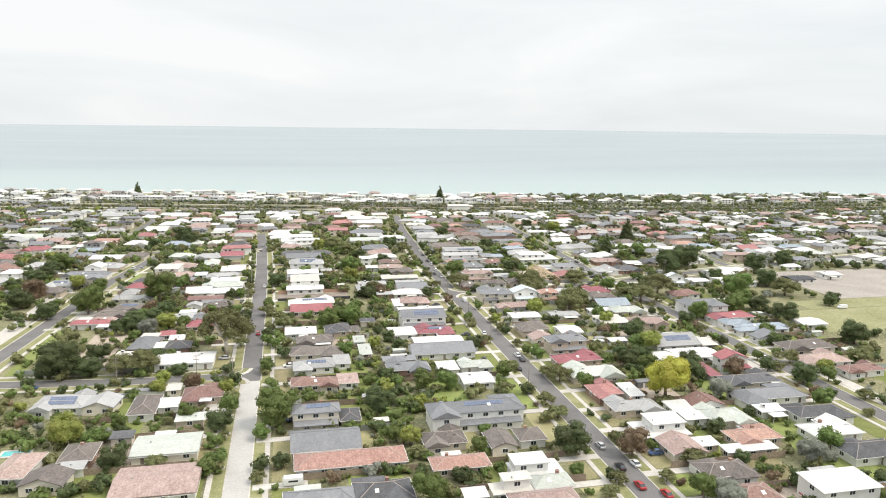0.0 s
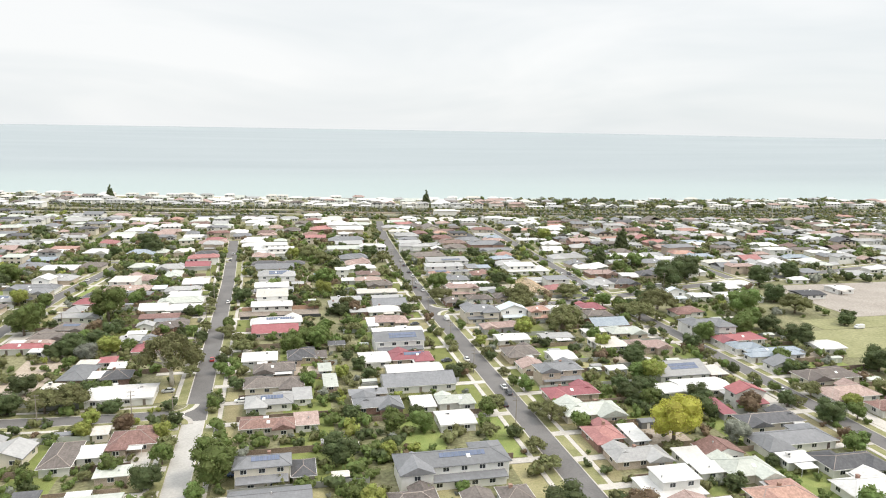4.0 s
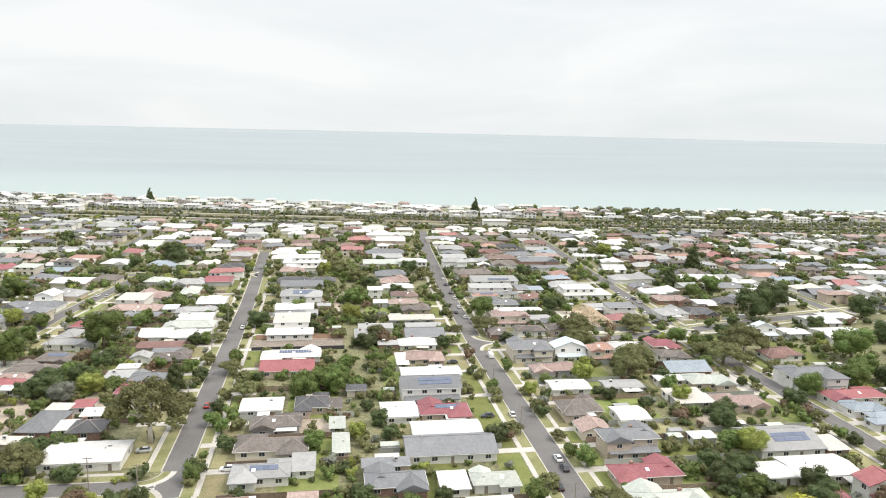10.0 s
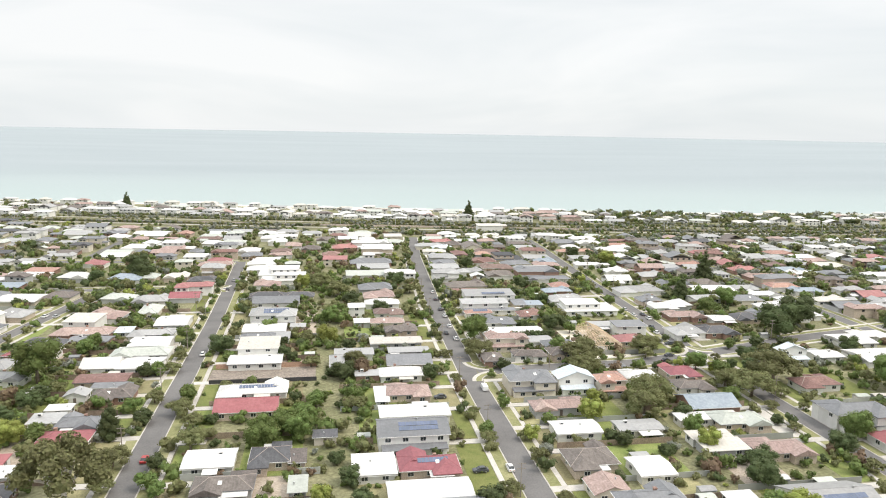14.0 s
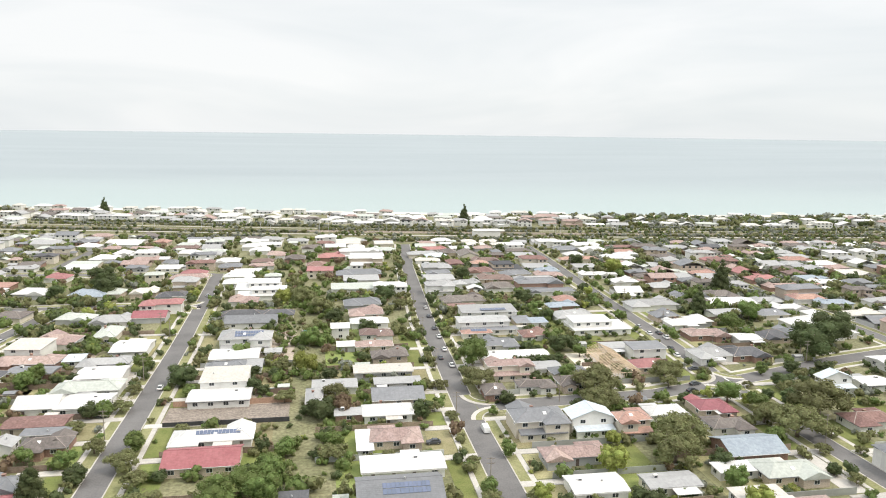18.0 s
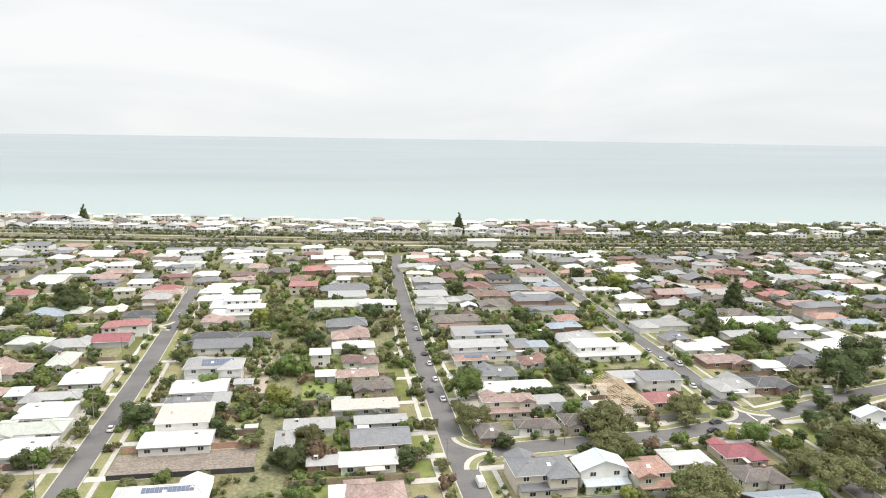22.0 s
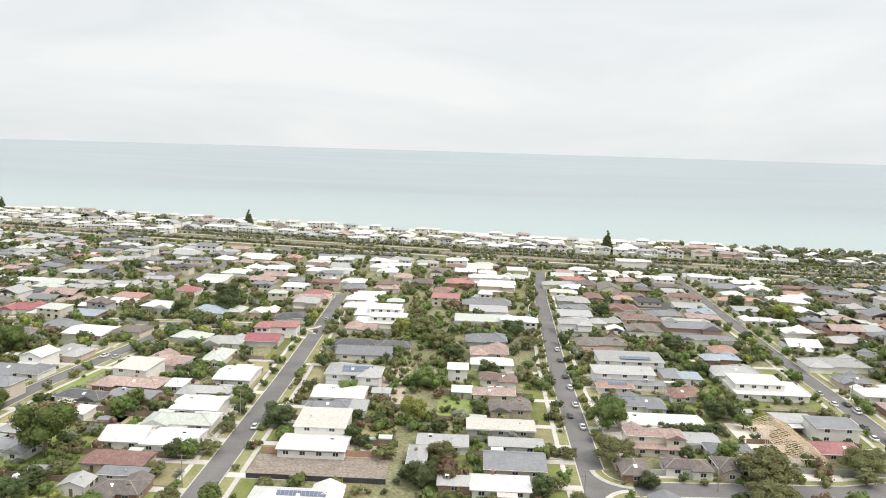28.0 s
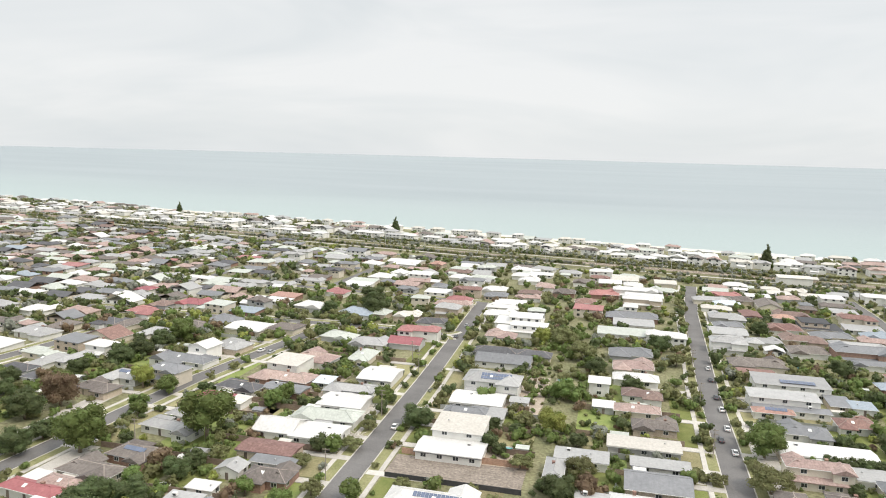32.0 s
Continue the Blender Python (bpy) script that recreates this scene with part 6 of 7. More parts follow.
# ---------- the railway ----------
RAIL = [(x, rail_y(x)) for x in range(-1300, 1101, 100)]
ribbon("ballast", RAIL, -4.5, 4.5, 0.5, 0.6, M_DIRT, "pale stone ballast bed of the railway", "railway")
for o in (-2.6, -1.2, 1.2, 2.6):
    ribbon("rail", RAIL, o - 0.05, o + 0.05, 0.66, 0.18, M_POLE, "rusty steel rail on the ballast", "rail")
ribbon("verge", RAIL, -38, -5, 0.06, 0.3, M_SCRUB, "dry scrub ground beside the railway", "verge")
ribbon("verge", RAIL, 5, 29, 0.06, 0.3, M_SCRUB, "dry scrub ground beside the railway", "verge")

ribbon("path", RAIL, 15, 18.5, 0.09, 0.3, M_CONC, "pale gravel path beside the railway", "path")
ribbon("path", RAIL, -21, -18.5, 0.09, 0.3, M_CONC, "pale gravel path beside the railway", "path")
MAST = Geo().tube((0, 0, 0), (0, 0, 9.0), 0.2, 0.15, 8).mesh("mast", M_PANEL_RIM)
BRACKET = Geo().box(-0.08, 0, 7.2, 0.08, 4.4, 7.38).tube((0, 0.1, 8.8), (0, 4.0, 7.35), 0.05, 0.05, 5).mesh("bracket", M_PANEL_RIM)
for i in range(-14, 15):
    for side in (-1, 1):
        x = i * 52.0 + side * 4
        mast = empty("railway_mast", x, rail_y(x) + side * 5.6, 0.0, -10.8 + (180 if side > 0 else 0))
        tagged(mast, "pale steel mast with a bracket beside the railway", "mast", "railway masts")
        piece("mast", MAST, mast)
        piece("bracket", BRACKET, mast)

# ---------- garden shrubs, hedges and distant trees ----------
green = Joined()
SMALL = []
for i in range(8):
    r2 = random.Random(300 + i)
    bl = [((0, 0, 0.75), 0.6)] + [((0.52 * math.cos(a * 2.09 + i), 0.52 * math.sin(a * 2.09 + i), r2.uniform(0.5, 1.25)), r2.uniform(0.38, 0.54)) for a in range(3)]
    g = core(Geo(), bl, 0.88)
    cl = leaf_cloud(r2, bl, 46, 0.22)
    SMALL.append((g.v + cl.v, g.f + [tuple(j + len(g.v) for j in q) for q in cl.f]))
FARSMALL = []
for i in range(6):
    r2 = random.Random(500 + i)
    bl = [((0, 0, 0.7), 0.62)] + [((0.5 * math.cos(a * 2.09 + i), 0.5 * math.sin(a * 2.09 + i), r2.uniform(0.55, 1.2)), r2.uniform(0.34, 0.46)) for a in range(3)]
    g = core(Geo(), bl, 0.92)
    cl = leaf_cloud(r2, bl, 22, 0.27)
    FARSMALL.append((g.v + cl.v, g.f + [tuple(j + len(g.v) for j in q) for q in cl.f]))
MIX = ["g"] * 9 + ["d"] * 5 + ["o"] * 9 + ["l"] + ["n"] * 1 + ["e"] * 1


def shrub(x, y, r, key, z=0.0):
    v, f = SMALL[rng.randrange(8)] if y < 520 else FARSMALL[rng.randrange(6)]
    green.add(v, f, LEAF[key], x, y, rng.uniform(0, 6.28), r, z - 0.1 * r)


BUILT = HOUSES + [(-31, 405, 19, 7), (238, 315, 36, 20), (262, 344, 40, 9), (300, 388, 46, 36)]
# the same, sorted by squares of 40 m, with a margin
NEAR = collections.defaultdict(list)
for box in BUILT:
    a, b, c, e = box
    for i in range(int((a - c - 6) // 40), int((a + c + 6) // 40) + 1):
        for j in range(int((b - e - 6) // 40), int((b + e + 6) // 40) + 1):
            NEAR[i, j].append(box)


def open_spot(x, y, r):
    """Whether nothing built stands there."""
    for a, b, c, e in NEAR.get((int(x // 40), int(y // 40)), ()):
        if abs(x - a) <= c + r and abs(y - b) <= e + r:
            return False
    return True


for x, y, r, key in VERGE_TREES:
    shrub(x, y, r, key)
# planting against the fronts of the houses
for a, b, c, e in BUILT:
    for _ in range(3 if b < 560 else 1):
        x, y, r = a + rng.uniform(-1, 1) * c, b - e - rng.uniform(0.8, 2.6), rng.choice((0.7, 0.9, 1.1, 1.4, 1.9))
        if rng.random() < 0.8 and open_spot(x, y, r * 0.4) and off_road(x, y, -2.5):
            shrub(x, y, r, rng.choice(MIX))
# rows of planting along the lot lines behind the houses
for key in ("left", "mid", "right", "far_left", "west", "far_right"):
    line = STREETS[key]
    s = 290.0 if key in ("left", "mid", "right") else 5.0
    while s < length(line) - 4:
        for side in (-1, 1):
            p, u = spot(line, s)
            o = rng.uniform(22, 34)
            while o < 52:
                q = p + Vector((u.y, -u.x)) * side * o + u * rng.uniform(-1.6, 1.6)
                r = rng.choice((0.9, 1.2, 1.5, 1.9, 2.4))
                if q.y > 150 and rng.random() < 0.6 and open_spot(q.x, q.y, r * 0.5) and off_road(q.x, q.y, 0):
                    shrub(q.x, q.y, r, rng.choice(MIX))
                o += rng.uniform(1.4, 4.2)
        s += 8.4
count = 0
for _ in range(20000):
    y = 140 + 900 * rng.random() ** 0.85
    x = rng.uniform(-0.92, 0.86) * (y + 60) - 10
    if x > 196 and 290 < y < 352 or 256 < x < 350 and 351 < y < 426 or y > rail_y(x) - 52:
        continue
    if y > 560 and -260 < x < 300 and rng.random() < 0.4:
        continue
    r = rng.choice((0.9, 1.2, 1.6, 2.0, 2.5, 3.0)) if y < 520 else rng.uniform(1.8, 3.9)
    if open_spot(x, y, r * 0.45) and off_road(x, y, r * 0.3 - 1.5):
        shrub(x, y, r, rng.choice(MIX))
        count += 1
        if count > 2500:
            break
# trees between the distant houses
count = 0
for _ in range(18000):
    y = 500 + 420 * rng.random()
    x = rng.uniform(-1.0, 0.86) * (y - 20)
    if rng.random() < (0.45 if -120 < x < 200 else 0.0) or y > rail_y(x) - 52:
        continue
    r = rng.uniform(1.9, 4.0)
    if open_spot(x, y, r * 0.25) and off_road(x, y, -1.0):
        shrub(x, y, r, rng.choice(MIX + ["d", "d", "d"]))
        count += 1
        if count > 1700:
            break
# fuller trees at the bottom of the gardens
for key in ("left", "mid", "right", "far_left"):
    line = STREETS[key]
    for _ in range(130):
        s = rng.uniform(300, length(line) - 5)
        p, u = spot(line, s)
        q = p + Vector((u.y, -u.x)) * rng.choice((-1, 1)) * rng.uniform(28, 52)
        r = rng.uniform(1.5, 3.4)
        if q.y > 150 and free(q.x, q.y, r * 0.55) and off_road(q.x, q.y, 0):
            shrub(q.x, q.y, r, rng.choice(MIX))
            FOOT.append((q.x, q.y, r * 0.3, r * 0.3))
# belt of trees along the railway
# leaves from here on mixed greyer: coastal scrub, and colour in place of haze
for x in range(-1250, 1000, 5):
    for o in range(-54, 54, 6):
        if abs(o + 44) < 5 or abs(o - 36) < 6 or abs(o) < 6 or not open_spot(x, rail_y(x) + o, 1.5):
            continue
        if noise.noise((x * 0.018, o * 0.07, 3.1)) > (0.1 if x < 230 else -0.15):
            shrub(x + rng.uniform(-2, 2), rail_y(x) + o + rng.uniform(-2.5, 2.5), rng.uniform(1.0, 2.5), rng.choice("deoegoo"))
    for o, p in ((60, 0.3), (64, 0.3), (82, 0.3), (100, 0.4)):
        dense = 1.6 if x > 260 or x < -250 else 1.0
        if rng.random() < p * 0.6 * dense:
            xx, yy = x + rng.uniform(-2, 2), rail_y(x) + o + rng.uniform(-3, 3)
            if free(xx, yy, 0.5) and yy < coast(xx) - 16:
                shrub(xx, yy, rng.uniform(1.4, 3.6) * (1.3 if x > 300 else 1.0), rng.choice("ddoogo"))
# hedges that run on beside the line and the roads along it
for o in (-51, -39, -11, 12, 28, 44):
    x = -1250.0
    while x < 1000:
        if noise.noise((x * 0.012, o * 0.3, 7.7)) > -0.12 and open_spot(x, rail_y(x) + o, 1.5):
            shrub(x, rail_y(x) + o + rng.uniform(-0.8, 0.8), rng.uniform(1.3, 2.5), rng.choice("deoeoe"))
        x += rng.uniform(2.0, 3.2)
# thick trees in the eastern and western blocks near the shore
for _ in range(6000):
    x = rng.choice((rng.uniform(190, 900), rng.uniform(190, 600), rng.uniform(-900, -260)))
    y = rail_y(x) - 60 - 330 * rng.random() ** 1.6 if rng.random() < 0.75 else rail_y(x) + rng.uniform(56, 135)
    r = rng.uniform(2.4, 4.8)
    if noise.noise((x * 0.011, y * 0.017, 1.3)) > -0.05 and open_spot(x, y, r * 0.2) and off_road(x, y, -1.0):
        shrub(x, y, r, rng.choice("doeogoee"))
tagged(green.make("garden_shrubs"), "garden shrubs, hedges and distant trees between the houses", "shrubs", kind="stuff")

# ---------- lots: lawns, driveways, fences and sheds ----------
def clear_spans(x0, x1, y, half):
    """Stretches of the line at y from x0 to x1 that meet no house."""
    out, a, n = [], None, max(1, int(abs(x1 - x0) / 1.5))
    for i in range(n + 1):
        x = x0 + (x1 - x0) * i / n
        ok = all(abs(x - p) > c or abs(y - q) > e + half for p, q, c, e in SOLID)
        if ok and a is None:
            a = x
        if (not ok or i == n) and a is not None:
            if abs(x - a) > 3:
                out.append((min(a, x), max(a, x)))
            a = None
    return out


def paling_fence(spans, y, high, material, label):
    ob = empty("fence", (spans[0][0] + spans[-1][1]) / 2, y)
    cx = ob.location.x
    tagged(ob, label, "fence", "garden fences")
    for a, b in spans:
        g = Geo().box(a - cx, -0.03, 0, b - cx, 0.03, high).box(a - cx, -0.07, high, b - cx, 0.07, high + 0.05)
        piece("fence_panel", g.mesh("fence_panel", material), ob)


SHED_MATS = [ROOF["gr"], ROOF["w"], ROOF["lg"], ROOF["c"], ROOF["g"]]


def garden_shed(x, y, w, d, rz, rg):
    s = empty("garden_shed", x, y, 0, rz)
    m = rg.choice(SHED_MATS)
    tagged(s, "small metal garden shed in a back yard", "shed", "garden sheds")
    piece("wall", wall_box(w, d, 0, 2.0).mesh("wall", rg.choice(SHED_MATS)), s)
    v, f, top = gable_roof(w, d, 2.2, "x", 0.25, 0.15, 0.1)
    piece("roof", mesh("roof", v, f, m), s)
    piece("door", Geo().box(-0.45, -d / 2 - 0.04, 0.02, 0.45, -d / 2 + 0.02, 1.85).mesh("door", M_FASCIA), s)
    SOLID.append((x, y, w / 2, d / 2))


SOLID = HOUSES + [(-31, 405, 19.5, 7.0)]
rg = random.Random(21)


def slab(name, x0, y0, x1, y1, z, material, label, category):
    ob = new(name, Geo().box(min(x0, x1), y0, -0.1, max(x0, x1), y1, z).mesh(name, material))
    tagged(ob, label, category, kind="structure")


def lots(key, side, y_from, y_to):
    """Yards of the houses on one side of a street."""
    line = STREETS[key]
    def road_x(y):
        for i in range(len(line) - 1):
            (xa, ya), (xb, yb) = line[i], line[i + 1]
            if ya <= y <= yb:
                return xa + (xb - xa) * (y - ya) / (yb - ya)
        return line[-1][0]
    own = sorted((b, e) for a, b, c, e in HOUSES if 8 < side * (a - road_x(b)) < 27 and y_from < b < y_to)
    cuts = [y_from]
    for (b0, e0), (b1, e1) in zip(own, own[1:]):
        m = (b0 + e0 + b1 - e1) / 2
        if m - cuts[-1] > 9:
            cuts.append(m)
    cuts.append(y_to)
    for y0, y1 in zip(cuts, cuts[1:]):
        rx = road_x((y0 + y1) / 2)
        X = lambda o: rx + side * o
        front = rg.choice((M_LAWN, M_LAWN, M_DRY, M_DRY, M_CONC))
        slab("lawn", X(8.8), y0 + 0.4, X(rg.uniform(13, 17)), y1 - 3.6, 0.05, front, "front yard of mown grass or paving", "yard")
        slab("driveway", X(3.9), y1 - 3.4, X(rg.uniform(15, 22)), y1 - 0.5, 0.17, M_CONC, "pale concrete driveway from the street", "driveway")
        back = rg.choice((M_LAWN, M_LAWN, M_LAWN, M_DRY, M_DIRT))
        slab("lawn", X(rg.uniform(26, 31)), y0 + 0.3, X(rg.uniform(42, 47.5)), y1 - 0.3, 0.045, back, "fenced back yard lawn", "yard")
        metal = rg.random() < 0.3
        sp = clear_spans(X(13), X(49), y0, 0.2)
        if sp:
            paling_fence(sp, y0, rg.uniform(1.6, 1.95), M_FENCE_M if metal else M_FENCE,
                         "grey-green metal fence between two yards" if metal else "weathered timber paling fence between two yards")
        for _ in range(2):
            w, d = rg.uniform(2.4, 5.5), rg.uniform(2.2, 3.6)
            sx, sy = X(rg.uniform(31, 47)), rg.choice((y0 + d / 2 + 0.5, y1 - d / 2 - 0.5))
            if rg.random() < 0.65 and free(sx, sy, max(w, d) / 2) and all(abs(sx - p) > c + w / 2 or abs(sy - q) > e + d / 2 for p, q, c, e in SOLID):
                garden_shed(sx, sy, w, d, 0, rg)


lots("left", 1, 165, 500)
lots("left", -1, 165, 276)
lots("left", -1, 296, 540)
lots("mid", -1, 165, 500)
lots("mid", 1, 165, 392)
lots("mid", 1, 410, 500)
lots("right", -1, 165, 398)
lots("right", -1, 415, 520)
lots("right", 1, 200, 410)
lots("right", 1, 430, 520)
lots("far_left", 1, 300, 540)
lots("far_left", -1, 300, 540)


# ---------- the vacant block and the house being built ----------
slab("bare_block", -50, 397.5, -11.5, 412.5, 0.075, mat("turned_earth", (0.2, 0.17, 0.14), (0.36, 0.31, 0.26), 0.35, 0.95, vary=0.3, fine=0.3, bscale=1.2), "cleared block of bare brown earth", "bare block")
paling_fence([(-49, -11)], 413.2, 1.9, mat("new_palings", (0.32, 0.2, 0.14), (0.45, 0.3, 0.22), 0.5, 0.9, fine=0.2, bscale=3), "new reddish-brown paling fence behind the bare block")
paling_fence([(-49, -11)], 397.0, 1.5, ROOF["dk"], "black temporary fence before the bare block")

# cut branches heaped beside the street
heap = Geo()
rb = random.Random(77)
for i in range(120):
    a, q, z = rb.uniform(0, 6.28), 4.2 * math.sqrt(rb.random()), rb.uniform(0.05, 1.0)
    p = Vector((-68.5 + q * 1.2 * math.cos(a), 421.5 + q * 0.7 * math.sin(a), z * (1.2 - q / 5)))
    d = Vector((rb.uniform(-1, 1), rb.uniform(-1, 1), rb.uniform(-0.2, 0.35))).normalized() * rb.uniform(0.7, 1.9)
    heap.tube(tuple(p), tuple(p + d), rb.uniform(0.05, 0.12), 0.03, 5)
tagged(new("branch_heap", heap.mesh("branch_heap", M_GUM)), "heap of pale cut branches beside the street", "branches")

M_PINE = mat("raw_pine_framing", (0.62, 0.48, 0.33), (0.76, 0.62, 0.46), 0.8, 0.8, vary=0.12, fine=0.1)


def frame_house(x, y, w, d):
    """A timber house frame on its slab: studs, plates and trusses."""
    h = empty("unfinished_house", x, y)
    tagged(h, "raw pine frame of a house under construction", "building site")
    piece("concrete_slab", Geo().box(-w / 2 - 0.6, -d / 2 - 0.6, 0, w / 2 + 0.6, d / 2 + 0.6, 0.3).mesh("concrete_slab", M_CONC), h)
    stud = Geo().box(-0.06, -0.06, 0.3, 0.06, 0.06, 2.9).mesh("stud", M_PINE)
    for i in range(int(w / 1.1) + 1):
        for s in (-1, 1):
            piece("stud", stud, h, (-w / 2 + i * 1.1, s * d / 2, 0))
    for i in range(int(d / 1.3)):
        for s in (-1, 0, 1):
            piece("stud", stud, h, (s * w / 2, -d / 2 + (i + 0.5) * 1.3, 0))
    for s in (-1, 1):
        piece("top_plate", Geo().box(-w / 2, s * d / 2 - 0.07, 2.9, w / 2, s * d / 2 + 0.07, 3.05).mesh("top_plate", M_PINE), h)
        piece("top_plate", Geo().box(s * w / 2 - 0.07, -d / 2, 2.9, s * w / 2 + 0.07, d / 2, 3.05).mesh("top_plate", M_PINE), h)
    truss = Geo().tube((-w / 2 - 0.4, 0, 3.0), (0, 0, 3.0 + w * 0.22), 0.09, 0.09, 4).tube((w / 2 + 0.4, 0, 3.0), (0, 0, 3.0 + w * 0.22), 0.09, 0.09, 4).box(-w / 2, -0.05, 3.0, w / 2, 0.05, 3.12).mesh("truss", M_PINE)
    for i in range(int(d / 1.2) + 1):
        piece("truss", truss, h, (0, -d / 2 + i * 1.2, 0.05))


slab("bare_block", 98, 410.5, 118, 452, 0.08, M_SAND, "sandy building site ground", "bare block")
frame_house(110.5, 433, 11.0, 29)

# ---------- sports field and yard to the east ----------
slab("playing_field", 202, 296, 276, 334, 0.06, M_FIELD, "open playing field of patchy grass", "field")
slab("playing_field", 223, 335, 304, 352, 0.065, M_FIELD, "dry open playing field", "field")
slab("gravel_yard", 256, 353, 348, 424, 0.055, M_GRAVEL, "bare gravel yard beside the sheds", "yard")

# ---------- cars ----------
PAINT = {"w": ("white", (0.74, 0.74, 0.73)), "s": ("silver", (0.45, 0.46, 0.47)), "d": ("dark grey", (0.07, 0.075, 0.085)), "k": ("black", (0.02, 0.02, 0.025)),
         "r": ("red", (0.38, 0.04, 0.04)), "b": ("blue", (0.05, 0.09, 0.2)), "v": ("white", (0.76, 0.76, 0.75)), "c": ("white", (0.76, 0.76, 0.75))}
CAR_PAINT = {k: mat("car_paint_" + v[0].replace(" ", "_"), tuple(q * 0.95 for q in v[1]), v[1], 0.5, 0.3, spec=0.5) for k, v in PAINT.items()}


def loft(rings):
    """A closed body through rings of equal length."""
    n, v, f = len(rings[0]), [p for r in rings for p in r], []
    for k in range(len(rings) - 1):
        for i in range(n):
            f.append((k * n + i, k * n + (i + 1) % n, (k + 1) * n + (i + 1) % n, (k + 1) * n + i))
    f += [tuple(range(n))[::-1], tuple(range((len(rings) - 1) * n, len(rings) * n))]
    return v, f


def car_shell(kind):
    """Profile rows along the length: y, half width, sill height, shoulder height."""
    if kind == "v":
        rows, cabin = [(-2.5, 0.85, 0.4, 1.0), (-2.4, 0.95, 0.3, 1.9), (1.2, 0.95, 0.28, 2.0), (1.9, 0.93, 0.28, 1.2), (2.5, 0.85, 0.35, 0.95)], [(1.22, 0.84, 1.25, 1.9), (1.75, 0.8, 1.2, 1.4)]
    elif kind == "c":
        rows, cabin = [(-2.6, 1.0, 0.6, 1.9), (-2.4, 1.1, 0.45, 2.4), (2.3, 1.1, 0.45, 2.4), (2.7, 1.0, 0.8, 1.7)], [(-1.2, 1.13, 1.3, 1.9), (1.2, 1.13, 1.3, 1.9)]
    else:
        rows, cabin = [(-2.2, 0.72, 0.45, 0.78), (-2.1, 0.86, 0.3, 0.92), (-1.2, 0.9, 0.25, 0.98), (1.0, 0.9, 0.25, 0.95), (2.0, 0.85, 0.28, 0.78), (2.2, 0.7, 0.4, 0.65)], [(-1.75, 0.72, 0.93, 0.98), (-1.1, 0.68, 0.93, 1.42), (0.25, 0.68, 0.93, 1.45), (1.15, 0.74, 0.9, 0.97)]
    box_ring = lambda y, h, z0, z1: [(-h, y, z0), (h, y, z0), (h, y, z0 + 0.7 * (z1 - z0)), (h * 0.93, y, z1), (-h * 0.93, y, z1), (-h, y, z0 + 0.7 * (z1 - z0))]
    return loft([box_ring(*r) for r in rows]), loft([box_ring(*r) for r in cabin])


SHELL = {}
WHEEL = Geo().tube((-0.11, 0, 0), (0.11, 0, 0), 0.33, 0.33, 14).mesh("wheel", M_TYRE)
RIM = Geo().tube((-0.12, 0, 0), (0.12, 0, 0), 0.2, 0.2, 10).mesh("rim", M_PANEL_RIM)
LIGHT = Geo().box(-0.16, -0.04, -0.07, 0.16, 0.04, 0.07).mesh("tail_light", mat("tail_light", (0.3, 0.02, 0.02), (0.4, 0.03, 0.03), 2, 0.3))
for k in PAINT:
    (bv, bf), (cv, cf) = car_shell(k)
    roof_v = [(a * 0.93, b, c) for a, b, c in cv]
    SHELL[k] = (mesh("body", bv, bf, CAR_PAINT[k]), mesh("cabin_glass", cv, cf, M_GLASS))
ROOFTOP = {k: Geo().box(-0.6, -1.1, 1.43, 0.6, 0.25, 1.48).mesh("roof_panel", CAR_PAINT[k]) for k in PAINT}


def car(x, y, k):
    best = 9e9
    for line, wide in ROADS:
        for i in range(len(line) - 1):
            a, b = Vector(line[i]), Vector(line[i + 1])
            t = max(0, min(1, (Vector((x, y)) - a).dot(b - a) / (b - a).length_squared))
            dist = (a + (b - a) * t - Vector((x, y))).length
            if dist < best:
                best, head = dist, math.degrees(math.atan2(b.y - a.y, b.x - a.x)) - 90
    on_road = best < 4.8
    what = {"v": "van", "c": "caravan"}.get(k, "car")
    ob = empty(what, x, y, 0.04 if on_road else 0.17, head if on_road else head + 90)
    tagged(ob, PAINT[k][0] + " " + what + (" parked at the kerb of the street" if on_road else " parked on a driveway beside a house"), what, "parked vehicles")
    piece("body", SHELL[k][0], ob)
    piece("cabin_glass" if k != "c" else "side_window", SHELL[k][1], ob)
    if k not in "vc":
        piece("roof_panel", ROOFTOP[k], ob)
    for sx in (-1, 1):
        for wy in ((-1.35, 1.35) if k != "c" else (-0.2,)):
            wh = piece("wheel", WHEEL, ob, (sx * 0.8, wy, 0.33))
            piece("rim", RIM, wh)
        if k != "c":
            piece("tail_light", LIGHT, ob, (sx * 0.55, -2.18 if k != "v" else -2.46, 0.75))


car(-62.6, 573.1, "s")
car(-63.1, 549.2, "d")
car(-56.8, 431.2, "w")
car(51.4, 533.3, "w")
car(50.5, 516.7, "d")
car(49.8, 494.7, "d")
car(50.0, 481.5, "w")
car(49.3, 462.7, "w")
car(46.0, 452.0, "d")
car(48.8, 442.5, "w")
car(146.3, 486.1, "s")
car(146.2, 474.7, "w")
car(151.0, 474.9, "d")
car(150.9, 467.7, "w")
car(145.3, 452.4, "d")
car(143.2, 443.0, "w")
car(141.2, 425.8, "d")
car(133.5, 410.6, "d")
car(129.0, 404.3, "k")
car(48.4, 381.5, "v")
car(143.0, 372.9, "w")
car(-43.4, 292.0, "w")
car(-68.4, 305.7, "s")
car(42.5, 321.2, "w")
car(34.1, 320.6, "d")
car(47.9, 289.1, "w")
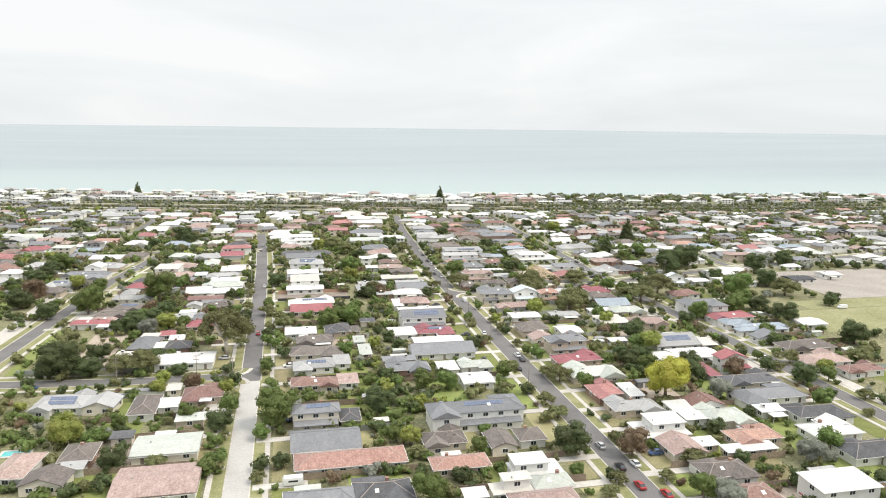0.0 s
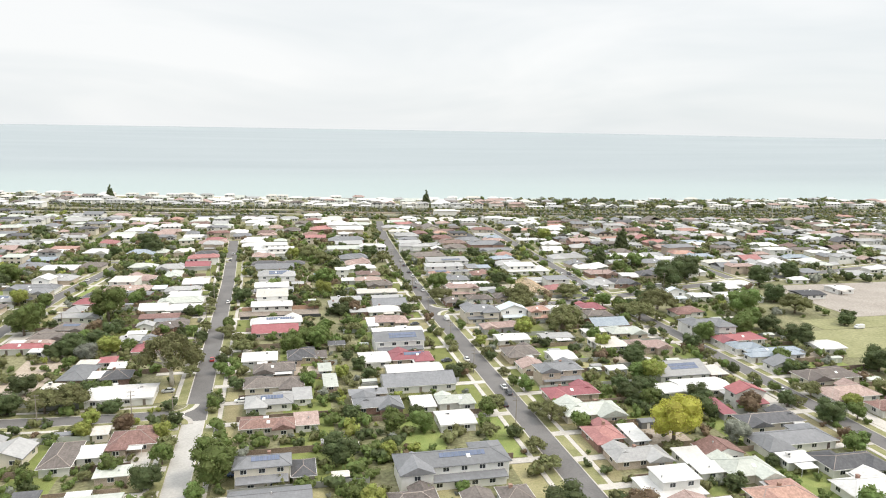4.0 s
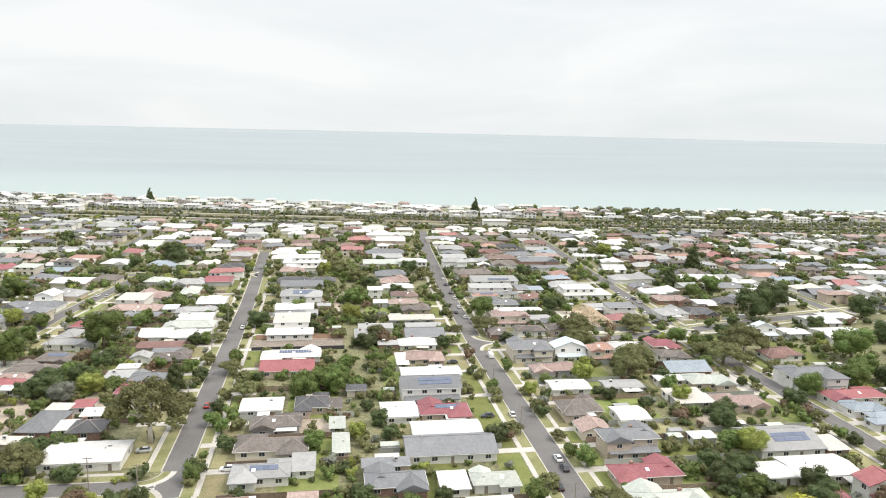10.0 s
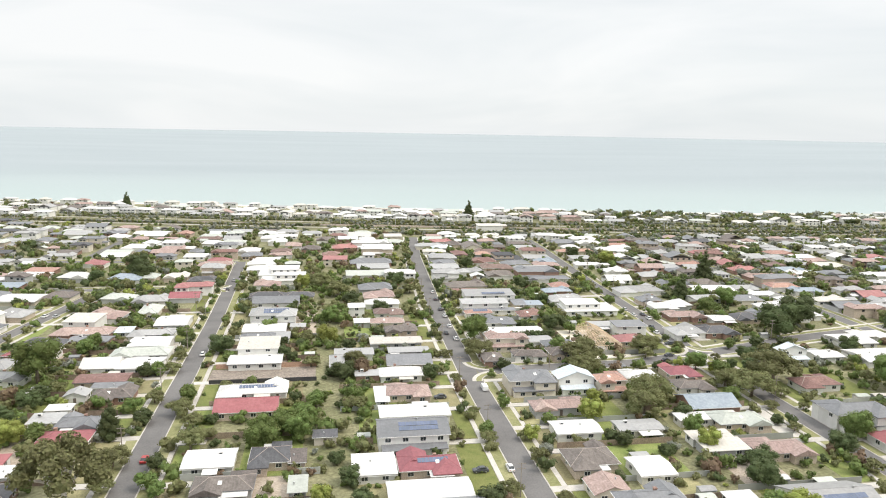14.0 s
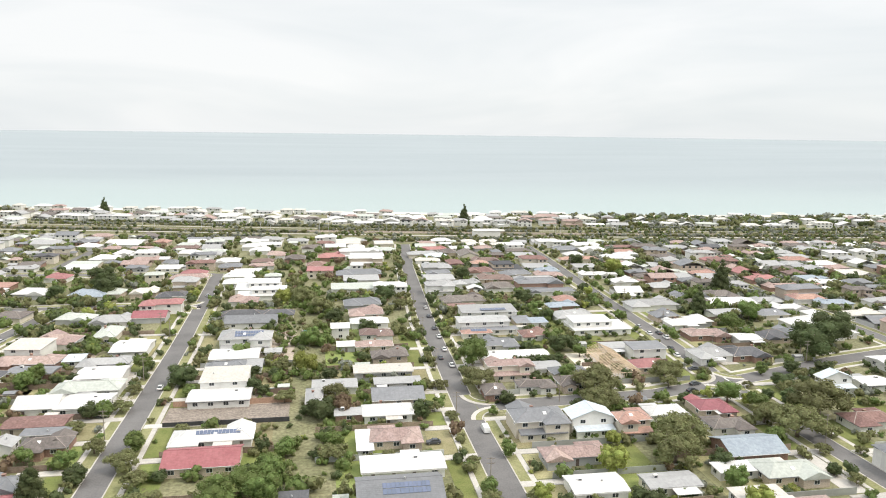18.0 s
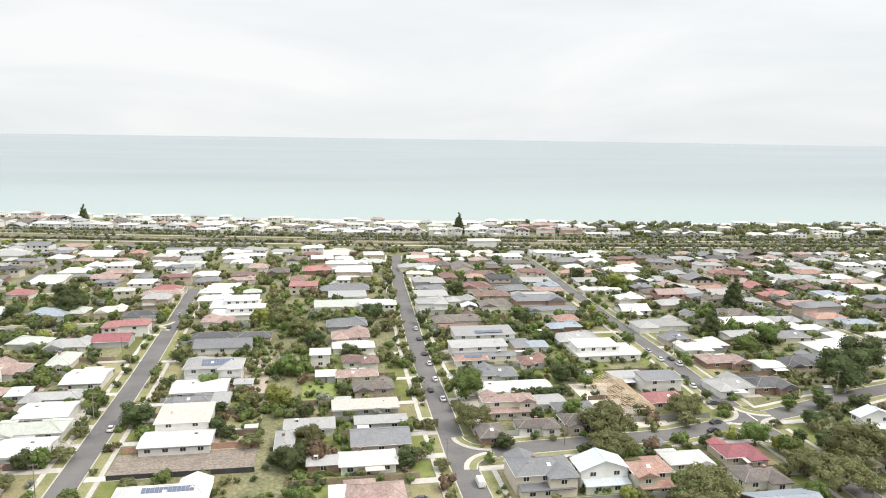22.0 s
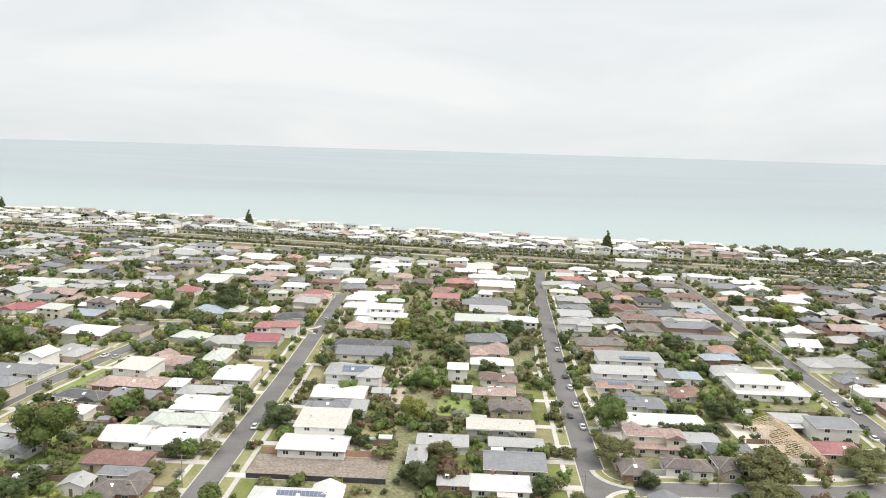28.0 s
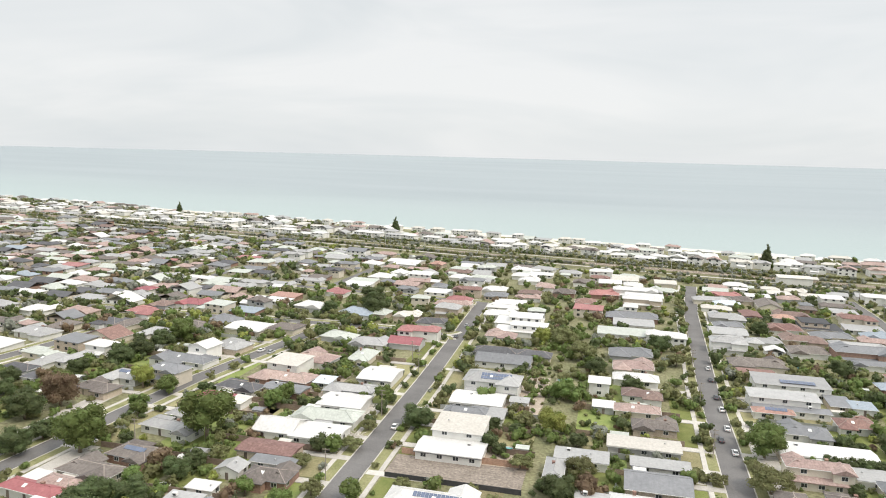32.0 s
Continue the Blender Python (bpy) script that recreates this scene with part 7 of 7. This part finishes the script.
car(47.9, 283.4, "d")
car(43.1, 273.2, "k")
car(31.3, 374.6, "d")
car(-56.6, 338.0, "r")
car(-131.3, 284.4, "b")
car(46.0, 205.1, "s")
car(45.9, 191.9, "k")
car(50.8, 193.0, "w")
car(46.3, 181.4, "r")
car(51.0, 176.1, "r")
car(59.7, 197.7, "b")
car(66.3, 187.1, "w")
car(87.3, 215.0, "s")
car(146.5, 268.5, "w")
car(241.3, 333.8, "v")
car(86.9, 169.2, "r")
car(-42.3, 199.3, "c")
car(-42.2, 240.0, "b")
car(-118.3, 414.9, "w")
car(-140.7, 393.0, "w")
car(-139.8, 497.5, "w")
car(-134.6, 496.4, "s")
car(-233.7, 464.3, "w")


# ---------- power poles ----------
POLE = Geo().tube((0, 0, 0), (0, 0, 9.4), 0.16, 0.11, 8).mesh("pole", M_POLE)
ARM = Geo().box(-1.15, -0.06, 0, 1.15, 0.06, 0.13).tube((-1, 0, 0.13), (-1, 0, 0.3), 0.05, 0.035, 6).tube((-0.45, 0, 0.13), (-0.45, 0, 0.3), 0.05, 0.035, 6).tube(
    (0.45, 0, 0.13), (0.45, 0, 0.3), 0.05, 0.035, 6).tube((1, 0, 0.13), (1, 0, 0.3), 0.05, 0.035, 6).mesh("crossarm", M_POLE)


def power_pole(x, y, rz=0.0):
    p = empty("power_pole", x, y, 0, rz)
    tagged(p, "weathered timber power pole with a crossarm on the verge", "power pole", "power poles")
    piece("pole", POLE, p)
    for z in (8.9, 7.6):
        arm = piece("crossarm", ARM, p, (0, 0.14, z))


power_pole(-76.1, 284.1)
power_pole(-63.1, 279.2)
power_pole(194.2, 435.8)
power_pole(146.9, 358.8)
power_pole(191.5, 428.2)
power_pole(41.4, 306.4)
power_pole(42.2, 258.7)
power_pole(-103.7, 285.8)
power_pole(159.2, 443.5)
power_pole(78.8, 401.6)
power_pole(-71.9, 503.3)
power_pole(-125.3, 393.1)

for key, side, y0, gap in (("mid", -1, 345, 46), ("right", 1, 480, 48), ("left", -1, 340, 50)):
    for i in range(6 if key != "left" else 4):
        s = y0 + 150 + gap * i
        if s < length(STREETS[key]):
            p, u = spot(STREETS[key], s)
            q = p + Vector((u.y, -u.x)) * side * 5.0
            power_pole(round(q.x, 1), round(q.y, 1))


# ---------- pools, trampoline, pier ----------
M_POOL = mat("pool_water", (0.12, 0.45, 0.47), (0.2, 0.56, 0.57), 0.6, 0.08, spec=0.5)


def pool(x, y, w, d, rz=0.0):
    p = empty("swimming_pool", x, y, 0, rz)
    tagged(p, "small turquoise swimming pool with pale paving", "swimming pool")
    g = Geo().box(-w / 2 - 0.7, -d / 2 - 0.7, 0, w / 2 + 0.7, -d / 2, 0.16).box(-w / 2 - 0.7, d / 2, 0, w / 2 + 0.7, d / 2 + 0.7, 0.16)
    g.box(-w / 2 - 0.7, -d / 2, 0, -w / 2, d / 2, 0.16).box(w / 2, -d / 2, 0, w / 2 + 0.7, d / 2, 0.16)
    piece("coping", g.mesh("coping", M_CONC), p)
    piece("water", Geo().box(-w / 2, -d / 2, 0.0, w / 2, d / 2, 0.1).mesh("water", M_POOL), p)


pool(-118.5, 232, 7, 3.2)
pool(-7, 499, 5, 3)
pool(93.7, 548.4, 7, 3.5)
pool(-20.4, 425.4, 5.5, 2.6)


def trampoline(x, y):
    t = empty("trampoline", x, y)
    tagged(t, "round black trampoline on a back lawn", "trampoline")
    ring = [(1.9 * math.cos(i * 0.3927), 1.9 * math.sin(i * 0.3927)) for i in range(16)]
    piece("mat", mesh("mat", [(a * 0.86, b * 0.86, 0.86) for a, b in ring] + [(a * 0.86, b * 0.86, 0.82) for a, b in ring], [tuple(range(16)), tuple(range(31, 15, -1))], M_TYRE), t)
    g = Geo()
    for i in range(16):
        a, b = ring[i], ring[(i + 1) % 16]
        g.tube((*a, 0.86), (*b, 0.86), 0.09, 0.09, 6)
    piece("rim", g.mesh("rim", M_WHITE), t)
    for i in (0, 4, 8, 12):
        piece("leg", Geo().tube((*ring[i], 0), (*ring[i], 0.86), 0.03, 0.03, 6).mesh("leg", M_PANEL_RIM), t)


trampoline(-102.4, 373.7)


def pier():
    p = empty("pier", 1300, 1255, 0, -28.7)
    tagged(p, "long low timber pier far out on the bay", "pier")
    piece("deck", Geo().box(-150, -2, 1.6, 150, 2, 2.2).mesh("deck", M_POLE), p)
    pile = Geo().tube((0, 0, -3), (0, 0, 1.6), 0.3, 0.3, 6).mesh("pile", M_POLE)
    for i in range(26):
        piece("pile", pile, p, (-146 + i * 11.7, 0, 0))


pier()
